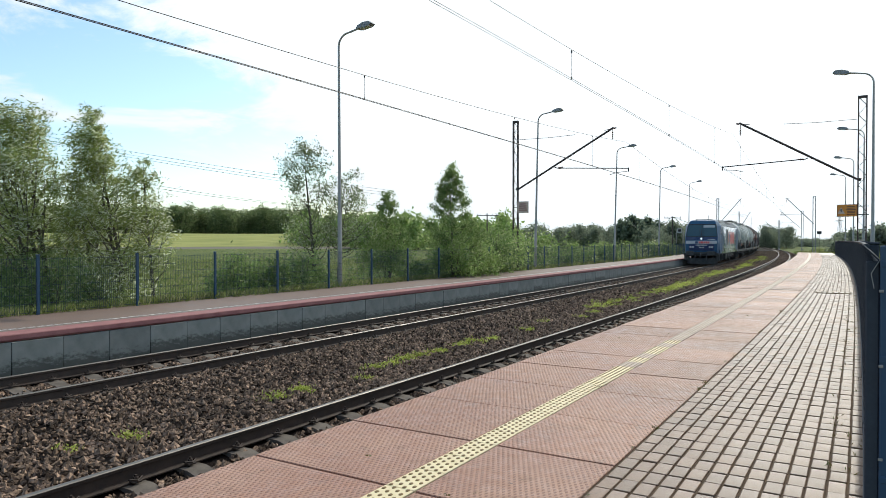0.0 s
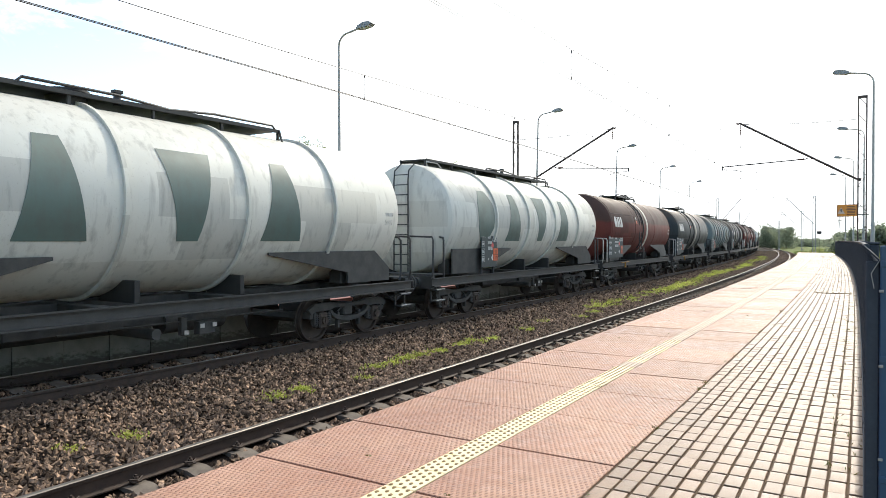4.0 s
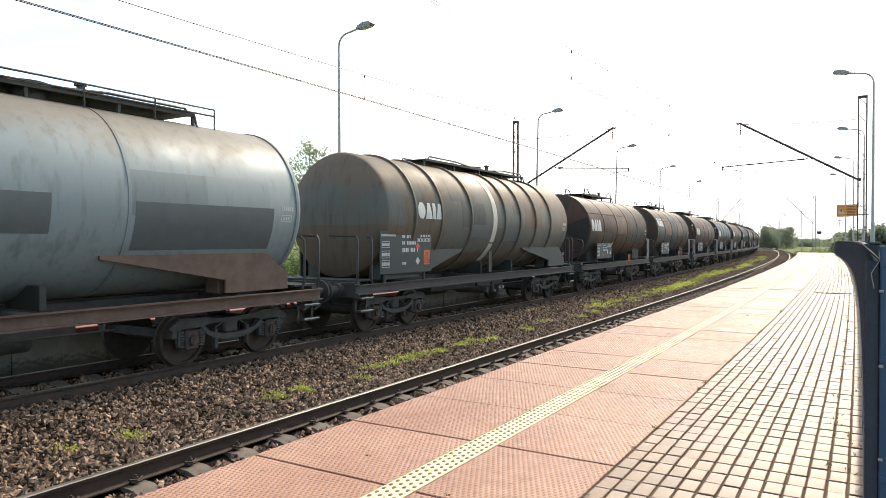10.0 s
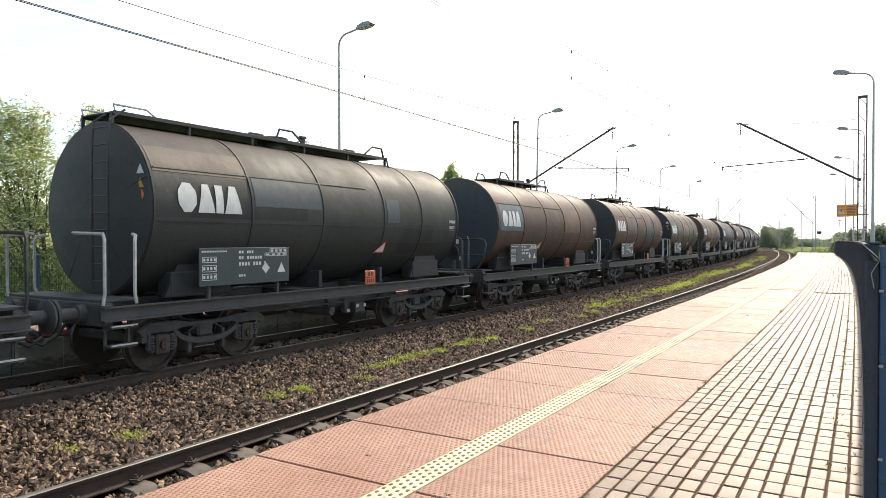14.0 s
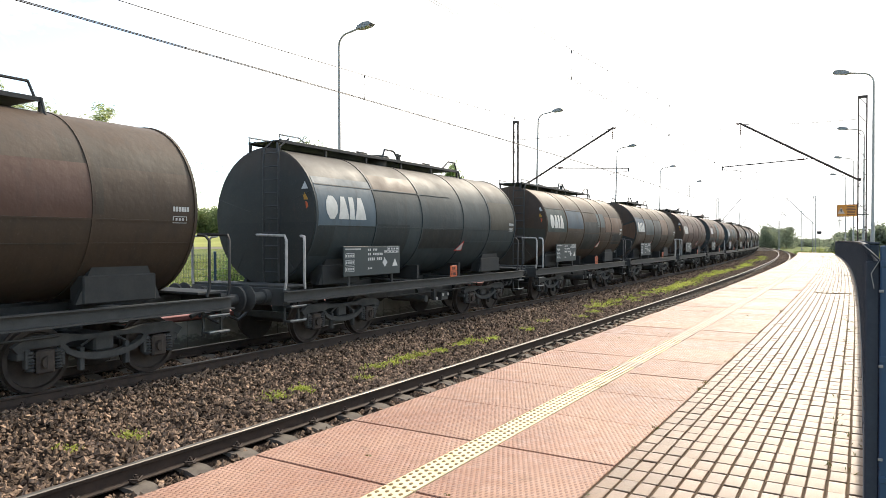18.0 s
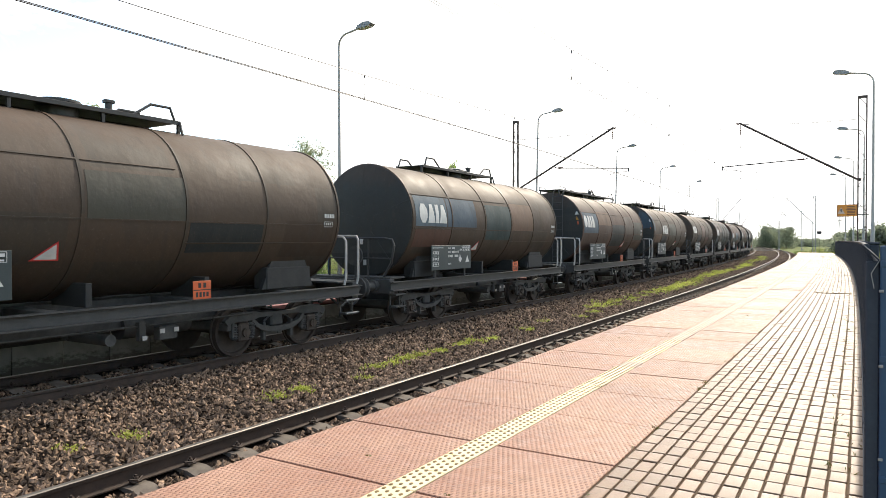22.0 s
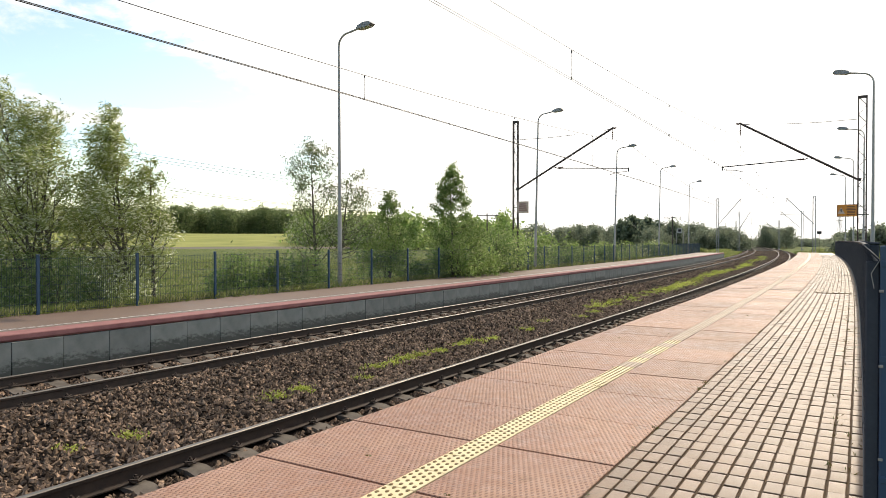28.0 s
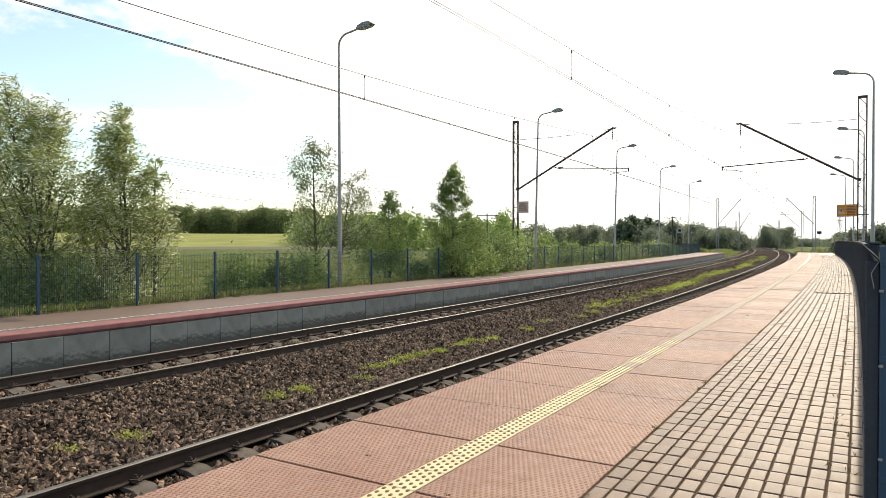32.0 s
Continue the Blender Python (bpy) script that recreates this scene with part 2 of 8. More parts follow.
# paler and greyer than the near leaves: distance haze is mixed into the colour
M_leafhaze = make_leaf("hazed_distant_leaves", (0.175, 0.205, 0.14), (0.26, 0.295, 0.20), (0.29, 0.325, 0.225))
M_forest = make_leaf("forest_leaves", (0.10, 0.145, 0.055), (0.20, 0.255, 0.10), (0.27, 0.31, 0.14))
M_joint = mottled("mossy_joint_grit", (0.050, 0.031, 0.016), (0.150, 0.095, 0.048), 30.0, 0.95, bump=1.0, dist=0.01, fine=160)
M_bark = mottled("grey_brown_bark", (0.055, 0.045, 0.035), (0.13, 0.11, 0.09), 9.0, 0.9, bump=0.6, dist=0.02, fine=30)
# ---- mesh building ----
class Geo:
    """Collects vertices and faces of one part; parts may hold several materials by index."""

    def __init__(self):
        self.v, self.f, self.m, self.cur = [], [], [], 0

    def add(self, verts, faces):
        o = len(self.v)
        self.v.extend(verts)
        self.f.extend(tuple(i + o for i in f) for f in faces)
        self.m.extend([self.cur] * len(faces))
        return self

    def box(self, c, s, b=0.0, m=None):
        """Box with centre c and size s; b: width of the bevel on all edges."""
        hx, hy, hz = s[0] / 2, s[1] / 2, s[2] / 2
        verts, faces = [], []
        b = min(b, hx * 0.9, hy * 0.9, hz * 0.9)
        if b <= 0:
            for sx in (-1, 1):
                for sy in (-1, 1):
                    for sz in (-1, 1):
                        verts.append(Vector((sx * hx, sy * hy, sz * hz)))
            faces = [(0, 1, 3, 2), (4, 6, 7, 5), (0, 4, 5, 1), (2, 3, 7, 6), (0, 2, 6, 4), (1, 5, 7, 3)]
        else:
            idx = {}
            for sx in (-1, 1):
                for sy in (-1, 1):
                    for sz in (-1, 1):
                        for ax in range(3):
                            idx[sx, sy, sz, ax] = len(verts)
                            h = [hx - b, hy - b, hz - b]
                            h[ax] += b
                            verts.append(Vector((sx * h[0], sy * h[1], sz * h[2])))
            for ax in range(3):
                u, w = (ax + 1) % 3, (ax + 2) % 3
                for sg in (-1, 1):
                    q = []
                    for su, sw in ((-1, -1), (1, -1), (1, 1), (-1, 1)):
                        s3 = [0, 0, 0]
                        s3[ax], s3[u], s3[w] = sg, su, sw
                        q.append(idx[s3[0], s3[1], s3[2], ax])
                    faces.append(tuple(q) if sg > 0 else tuple(reversed(q)))
                for su in (-1, 1):
                    for sw in (-1, 1):
                        q = []
                        for sg, a2 in ((-1, u), (1, u), (1, w), (-1, w)):
                            s3 = [0, 0, 0]
                            s3[ax], s3[u], s3[w] = sg, su, sw
                            q.append(idx[s3[0], s3[1], s3[2], a2])
                        faces.append(tuple(q) if su * sw > 0 else tuple(reversed(q)))
            for sx in (-1, 1):
                for sy in (-1, 1):
                    for sz in (-1, 1):
                        t = tuple(idx[sx, sy, sz, a] for a in range(3))
                        faces.append(t if sx * sy * sz > 0 else tuple(reversed(t)))
        c = Vector(c)
        verts = [(m @ v if m else v) + c for v in verts]
        return self.add(verts, faces)

    def cyl(self, p0, p1, r0, r1=None, n=12, caps=True):
        r1 = r0 if r1 is None else r1
        p0, p1 = Vector(p0), Vector(p1)
        q = (p1 - p0).to_track_quat("Z", "Y")
        verts, faces = [], []
        for p, r in ((p0, r0), (p1, r1)):
            for i in range(n):
                a = 2 * math.pi * i / n
                verts.append(p + q @ Vector((r * math.cos(a), r * math.sin(a), 0)))
        for i in range(n):
            j = (i + 1) % n
            faces.append((i, j, n + j, n + i))
        if caps:
            faces.append(tuple(reversed(range(n))))
            faces.append(tuple(range(n, 2 * n)))
        return self.add(verts, faces)

    def tube(self, pts, r, n=8, closed=False):
        """A bent bar or pipe through the points."""
        pts = [Vector(p) for p in pts]
        verts, faces = [], []
        up = None
        for i, p in enumerate(pts):
            a, b = pts[max(i - 1, 0)], pts[min(i + 1, len(pts) - 1)]
            t = (b - a).normalized()
            if up is None:
                up = Vector((0, 0, 1)) if abs(t.z) < 0.9 else Vector((1, 0, 0))
            x = t.cross(up).normalized()
            up = x.cross(t).normalized()
            rr = r[i] if isinstance(r, (list, tuple)) else r
            for k in range(n):
                an = 2 * math.pi * k / n
                verts.append(p + x * (rr * math.cos(an)) + up * (rr * math.sin(an)))
        for i in range(len(pts) - 1):
            for k in range(n):
                j = (k + 1) % n
                faces.append((i * n + k, i * n + j, (i + 1) * n + j, (i + 1) * n + k))
        faces.append(tuple(reversed(range(n))))
        faces.append(tuple(range((len(pts) - 1) * n, len(pts) * n)))
        return self.add(verts, faces)

    def prism(self, poly, x0, x1, axis="x"):
        """A flat outline drawn thick along an axis. poly: points in the two other axes."""
        n = len(poly)
        put = {"x": lambda h, a, b: Vector((h, a, b)), "y": lambda h, a, b: Vector((a, h, b)), "z": lambda h, a, b: Vector((a, b, h))}[axis]
        verts = [put(h, a, b) for h in (x0, x1) for a, b in poly]
        faces = [(i, (i + 1) % n, n + (i + 1) % n, n + i) for i in range(n)]
        faces += [tuple(reversed(range(n))), tuple(range(n, 2 * n))]
        return self.add(verts, faces)

    def lathe(self, prof, n=48, axis="y", c=(0, 0, 0), a0=0.0, a1=360.0):
        """prof: (along, radius) points turned round an axis."""
        full = a1 - a0 >= 359.9
        k = n if full else n + 1
        verts, faces = [], []
        for h, r in prof:
            for i in range(k):
                a = radians(a0 + (a1 - a0) * i / n)
                p = (r * math.cos(a), h, r * math.sin(a)) if axis == "y" else (h, r * math.cos(a), r * math.sin(a)) if axis == "x" else (r * math.cos(a), r * math.sin(a), h)
                verts.append(Vector(p) + Vector(c))
        for j in range(len(prof) - 1):
            for i in range(n):
                i2 = (i + 1) % k
                faces.append((j * k + i, j * k + i2, (j + 1) * k + i2, (j + 1) * k + i))
        if full:
            if prof[0][1] > 1e-4:
                faces.append(tuple(reversed(range(k))))
            if prof[-1][1] > 1e-4:
                faces.append(tuple(range((len(prof) - 1) * k, len(prof) * k)))
        return self.add(verts, faces)

    def mesh(self, name, mats, smooth=None):
        me = bpy.data.meshes.new(name)
        me.from_pydata([tuple(v) for v in self.v], [], self.f)
        for m in mats if isinstance(mats, (list, tuple)) else [mats]:
            me.materials.append(m)
        if any(self.m):
            me.polygons.foreach_set("material_index", self.m)
        bm = bmesh.new()
        bm.from_mesh(me)
        bmesh.ops.recalc_face_normals(bm, faces=bm.faces)
        bm.to_mesh(me)
        bm.free()
        if smooth:
            me.polygons.foreach_set("use_smooth", [True] * len(me.polygons))
            me.set_sharp_from_angle(angle=radians(smooth))
        me.update()
        return me


def part(name, geo, mat, parent=None, label="", smooth=35, at=None):
    """Links one mesh object under a thing or part. geo: a Geo or a finished mesh."""
    me = geo.mesh(name, mat, smooth) if isinstance(geo, Geo) else geo
    ob = new(name, me)
    if parent is not None:
        ob.parent = parent
    if at is not None:
        ob.matrix_basis = at
    if label:
        ob["label"] = label
    return ob


def thing(name, label="", category="", group="", kind="", at=None):
    ob = new(name)
    ob.empty_display_size = 0.2
    if at is not None:
        ob.matrix_basis = at
    return tagged(ob, label, category, group, kind)


def big_mesh(name, verts, faces, mats, smooth=False):
    """A large mesh from arrays; faces is an (n, 3) or (n, 4) array."""
    me = bpy.data.meshes.new(name)
    verts, faces = np.asarray(verts, np.float32), np.asarray(faces, np.int32)
    k = faces.shape[1]
    me.vertices.add(len(verts))
    me.vertices.foreach_set("co", verts.ravel())
    me.loops.add(faces.size)
    me.loops.foreach_set("vertex_index", faces.ravel())
    me.polygons.add(len(faces))
    me.polygons.foreach_set("loop_start", np.arange(0, faces.size, k, dtype=np.int32))
    me.polygons.foreach_set("loop_total", np.full(len(faces), k, dtype=np.int32))
    me.polygons.foreach_set("use_smooth", np.full(len(faces), smooth))
    for m in mats if isinstance(mats, (list, tuple)) else [mats]:
        me.materials.append(m)
    me.update(calc_edges=True)
    me.validate()
    return me


# ---- the line of the railway: one long left-hand curve ----
TH, CURVE, X0 = 0.55519, -0.00077914, -7.04246
D_FAR = -4.747          # middle of the track that the train runs on
D_NEAR = 0.75           # middle of the track beside the platform
Z_PLAT, Z_LEFT = 0.660, 0.5325


def line(s, d=0.0):
    """Plan point at s metres along the line and d metres to its right, and the heading there."""
    h = TH + CURVE * s
    x = X0 - (math.cos(h) - math.cos(TH)) / CURVE
    y = (math.sin(h) - math.sin(TH)) / CURVE
    return x + d * math.cos(h), y - d * math.sin(h), h


def at(s, d, z=0.0, turn=0.0):
    """Pose on the line: local y runs along it, away from the camera; local x to its right."""
    x, y, h = line(s, d)
    return pose(x, y, z, 0, 0, -math.degrees(h) + turn)


def pt(s, d, z=0.0):
    x, y, h = line(s, d)
    return Vector((x, y, z))


def sweep(prof, s0, s1, step, mats, name, closed=True, midx=None, smooth=None):
    """A cross-section (d, z) drawn along the line."""
    n = max(2, int(round((s1 - s0) / step)) + 1)
    k = len(prof)
    g = Geo()
    verts = []
    for i in range(n):
        s = s0 + (s1 - s0) * i / (n - 1)
        x, y, h = line(s)
        ch, sh = math.cos(h), math.sin(h)
        verts.extend(Vector((x + d * ch, y - d * sh, z)) for d, z in prof)
    faces = []
    mi = []
    for i in range(n - 1):
        for j in range(k if closed else k - 1):
            j2 = (j + 1) % k
            faces.append((i * k + j, i * k + j2, (i + 1) * k + j2, (i + 1) * k + j))
            mi.append(midx[j] if midx else 0)
    if closed:
        faces += [tuple(reversed(range(k))), tuple(range((n - 1) * k, n * k))]
        mi += [0, 0]
    g.add(verts, faces)
    g.m = mi
    return g.mesh(name, mats, smooth)
# ---- ground ----
def to_line(x, y):
    """(s, d) on the line of a plan point."""
    r = 1 / abs(CURVE)
    cx, cy = X0 - r * math.cos(TH), r * math.sin(TH)
    d = math.hypot(x - cx, y - cy) - r
    h = -math.atan2(y - cy, x - cx)
    return (h - TH) / CURVE, d


def smooth01(a, b, x):
    t = min(1, max(0, (x - a) / (b - a)))
    return t * t * (3 - 2 * t)


def ground_z(x, y):
    s, d = to_line(x, y)
    r, brg = math.hypot(x, y), math.degrees(math.atan2(x, y))
    z = -0.25 + 0.12 * noise.noise(Vector((x * 0.03, y * 0.03, 0)))
    hill = smooth01(150, 330, r) * (1 - smooth01(-5, 6, brg)) * smooth01(-110, -60, brg)
    z += 5.6 * hill
    if d < 0:
        z += (0.45 - z) * (1 - smooth01(9.6, 15.0, -d)) * (1 - smooth01(103, 112, s))
        low = 1 - smooth01(8.2, 9.3, -d)
    else:
        low = 1 - smooth01(6.2, 7.2, d)
    return z + (-0.75 - z) * low


def build_ground():
    rad = [0.0, 0.01, 0.7] + [2.0 * 1.085 ** i for i in range(92)]
    na = 220
    verts, faces = [(0, 0, -0.75)], []
    for r in rad[1:]:
        for a in range(na):
            x, y = r * math.sin(2 * math.pi * a / na), r * math.cos(2 * math.pi * a / na)
            verts.append((x, y, ground_z(x, y)))
    for i in range(len(rad) - 2):
        for a in range(na):
            b = (a + 1) % na
            p = 1 + i * na
            faces.append((p + a, p + na + a, p + na + b, p + b))
    me = big_mesh("ground", verts, faces, [M_grass, M_field, M_soil], True)
    mi = []
    for p in me.polygons:
        c = p.center
        r, brg = math.hypot(c.x, c.y), math.degrees(math.atan2(c.x, c.y))
        mi.append(1 if 190 < r < 360 and -60 < brg < -6 else 2 if 184 < r <= 190 and -60 < brg < -6 else 0)
    me.polygons.foreach_set("material_index", mi)
    tagged(new("ground", me), "green meadow rising to a ripening field", "ground", kind="structure")


build_ground()

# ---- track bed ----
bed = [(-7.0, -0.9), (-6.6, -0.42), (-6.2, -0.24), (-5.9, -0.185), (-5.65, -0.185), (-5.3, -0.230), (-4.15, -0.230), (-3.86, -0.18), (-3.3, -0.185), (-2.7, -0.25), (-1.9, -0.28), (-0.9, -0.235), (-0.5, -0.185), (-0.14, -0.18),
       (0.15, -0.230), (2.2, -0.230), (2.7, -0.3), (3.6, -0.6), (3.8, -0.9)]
tagged(new("ballast_bed", sweep(bed, -20, 420, 2.0, M_bedshade, "ballast_bed")), "ballast bed under both tracks, near-black as shade between the stones", "ballast", kind="structure")
RAIL = [(-0.075, -0.172), (-0.075, -0.160), (-0.012, -0.145), (-0.0085, -0.05), (-0.034, -0.038), (-0.036, -0.008), (-0.026, 0.0), (0.026, 0.0),
        (0.036, -0.008), (0.034, -0.038), (0.0085, -0.05), (0.012, -0.145), (0.075, -0.160), (0.075, -0.172)]
RAIL_MI = [0, 0, 0, 0, 0, 1, 1, 1, 0, 0, 0, 0, 0, 0]


def sleeper_mesh():
    g = Geo()
    g.prism([(-1.25, -0.40), (1.25, -0.40), (1.25, -0.205), (0.95, -0.178), (0.55, -0.178), (0.40, -0.215), (-0.40, -0.215), (-0.55, -0.178), (-0.95, -0.178), (-1.25, -0.205)],
            -0.12, 0.12, "y")
    return g.mesh("sleeper", M_sleeper)


def clip_mesh():
    """Rail fastening: two clamps with bolts either side of one rail foot."""
    g = Geo()
    for sx in (-1, 1):
        g.box((sx * 0.095, 0, -0.150), (0.07, 0.10, 0.022), 0.006)
        g.cyl((sx * 0.095, 0, -0.145), (sx * 0.095, 0, -0.085), 0.014, n=6)
        g.cyl((sx * 0.095, 0, -0.128), (sx * 0.095, 0, -0.104), 0.026, n=6)
        g.tube([(sx * 0.06, -0.05, -0.135), (sx * 0.10, -0.065, -0.115), (sx * 0.13, 0, -0.135), (sx * 0.10, 0.065, -0.115), (sx * 0.06, 0.05, -0.135)], 0.008, 5)
    return g.mesh("rail_clip", M_rail)


def build_tracks():
    me_s, me_c = sleeper_mesh(), clip_mesh()
    pitch = 0.622
    for name, mid, lab, first in (("track_platform", D_NEAR, "empty track with rusty rails on concrete sleepers", 7.69), ("track_train", D_FAR, "worn track with rusty rails on concrete sleepers", 7.45)):
        tr = thing(name, lab, "railway track", kind="structure")
        for side in (-0.75, 0.75):
            me = sweep([(mid + side + d, z) for d, z in RAIL], -20, 420, 2.0, [M_rail, M_head], "rail", midx=RAIL_MI, smooth=30)
            part("rail", me, None, tr)
        rest = Geo()
        v, f = [], []
        for i in range(-24, 330):
            s = first + i * pitch
            if s < 60:
                ob = part("sleeper", me_s, None, tr, at=at(s, mid))
                for side in (-0.75, 0.75):
                    part("rail_clip", me_c, None, ob, at=pose(side, 0, 0))
            else:
                m = at(s, mid)
                o = len(v)
                v.extend(m @ p.co for p in me_s.vertices)
                f.extend(tuple(k + o for k in p.vertices) for p in me_s.polygons)
        rest.add(v, f)
        tagged(part("far_sleepers", rest, M_sleeper, tr, smooth=None), kind="stuff")


build_tracks()


# ---- platforms ----
def build_left_platform():
    e = -6.44
    p = thing("platform_far", "low concrete platform with a red edge and pale paving", "platform", kind="structure")
    part("paving", sweep([(-9.9, Z_LEFT - 0.4), (-9.9, Z_LEFT - 0.02), (-9.2, Z_LEFT - 0.01), (e - 0.45, Z_LEFT), (e - 0.45, Z_LEFT - 0.4)], -20, 103, 2.0, M_pinkpave, "paving"), None, p)
    part("edge_cap", sweep([(e - 0.45, Z_LEFT - 0.12), (e - 0.45, Z_LEFT + 0.004), (e + 0.02, Z_LEFT + 0.004), (e + 0.035, Z_LEFT - 0.01), (e + 0.035, Z_LEFT - 0.085), (e, Z_LEFT - 0.12)],
                           -20, 103, 2.0, M_redcap, "edge_cap"), None, p, "dull red concrete edge slab")
    part("foot", sweep([(e - 0.4, -0.9), (e - 0.4, Z_LEFT - 0.12), (e - 0.055, Z_LEFT - 0.12), (e - 0.055, -0.9)], -20, 103, 2.0, M_soil, "foot"), None, p)
    # white dashed safety line: short blocks
    g = Geo()
    s = 0.0
    while s < 60:
        x, y, h = line(s, e - 0.72)
        g.box((x, y, Z_LEFT + 0.003), (0.08, 0.125, 0.006), 0, Matrix.Rotation(-h, 3, "Z"))
        s += 0.17
    tagged(part("safety_line", g, M_white, p, "row of white blocks", smooth=None), kind="stuff")
    part("safety_line_far", sweep([(e - 0.745, Z_LEFT - 0.02), (e - 0.745, Z_LEFT + 0.005), (e - 0.695, Z_LEFT + 0.005), (e - 0.695, Z_LEFT - 0.02)], 60, 103, 2.0, M_white, "safety_line_far"), None, p)
    w = Geo()
    w.box((0, 0, -0.14), (0.09, 0.885, 1.08), 0.006)
    me = w.mesh("wall_panel", M_wallpanel)
    n = int((103 + 6) / 0.9)
    for i in range(n):
        part("wall_panel", me, None, p, at=at(-5.5 + 0.45 + 0.9 * i + 0.005, e - 0.01 + 0.004 * math.sin(i * 2.3), 0))


def build_right_platform():
    p = thing("platform_near", "wide platform of red slabs and grey pavers", "platform", kind="structure")
    part("base", sweep([(2.52, -0.9), (2.52, Z_PLAT - 0.10), (6.10, Z_PLAT - 0.10), (6.10, -0.9)], -12, 100, 2.0, M_soil, "base"), None, p)
    part("front_wall", sweep([(2.44, -0.9), (2.44, Z_PLAT - 0.12), (2.515, Z_PLAT - 0.12), (2.515, -0.9)], -12, 100, 2.0, M_wallpanel, "front_wall"), None, p)
    pitch = 1.065
    a, b = Geo(), Geo()
    a.box((0, 0, -0.06), (1.113, pitch - 0.014, 0.12), 0.004)
    b.box((0, 0, -0.06), (0.862, pitch - 0.014, 0.12), 0.004)
    ma, mb = a.mesh("slab", M_slab), b.mesh("slab", M_slab)
    for i in range(-14, 88):
        s = 7.03 + pitch * (i + 0.5)
        z = Z_PLAT + 0.0025 * math.sin(i * 1.7)
        part("slab", ma, None, p, at=at(s, 2.40 + 0.5615, z))
        part("slab", mb, None, p, at=at(s, 3.733 + 0.436, z - 0.001))
    # one thin dark strip across both rows of slabs
    g = Geo()
    g.box((0, 0, -0.03), (2.16, 0.045, 0.07))
    part("expansion_joint", g, M_joint, p, "thin dark strip across the slabs", at=at(26.62, 3.50, Z_PLAT))
    # tactile strip: cream tiles with oval studs
    t = Geo()
    t.box((0, 0, -0.06), (0.205, pitch / 3 - 0.003, 0.12), 0.004)
    t2 = Geo()
    t2.box((0, 0, -0.06), (0.205, pitch / 3 - 0.003, 0.12), 0.004)
    mt2 = t2.mesh("tactile_tile", M_tactile_worn)
    mt = t.mesh("tactile_tile", M_tactile)
    st = Geo()
    for r in range(5):
        for c in range(4):
            x = -0.074 + c * 0.0493
            y = -pitch / 6 + (r + 0.25 + 0.5 * (c % 2)) * pitch / 15
            prof = [(0.0, 1.0), (0.0045, 0.85), (0.006, 0.5)]
            v, f, n = [], [], 8
            for z, q in prof:
                v += [Vector((x + 0.0125 * q * math.cos(math.pi * k / 4), y + 0.0185 * q * math.sin(math.pi * k / 4), z)) for k in range(n)]
            f = [(a * n + k, a * n + (k + 1) % n, (a + 1) * n + (k + 1) % n, (a + 1) * n + k) for a in range(2) for k in range(n)]
            st.add(v, f + [tuple(range(2 * n, 3 * n))])
    ms = st.mesh("studs", M_stud, 60)
    st2 = Geo()
    st2.add([v.co for v in ms.vertices], [tuple(q.vertices) for q in ms.polygons])
    ms2 = st2.mesh("studs", M_stud_worn, 60)
    for i in range(-40, 262):
        s = 7.03 + pitch / 3 * (i + 0.5)
        worn = s > 14.5 or (s > 11 and (i * 7) % 5 < 2)
        ob = part("tactile_tile", mt2 if worn else mt, None, p, at=at(s, 3.6255, Z_PLAT + 0.001))
        if s < 55:
            tagged(part("studs", ms2 if worn else ms, None, ob), "worn dark oval studs", kind="stuff")


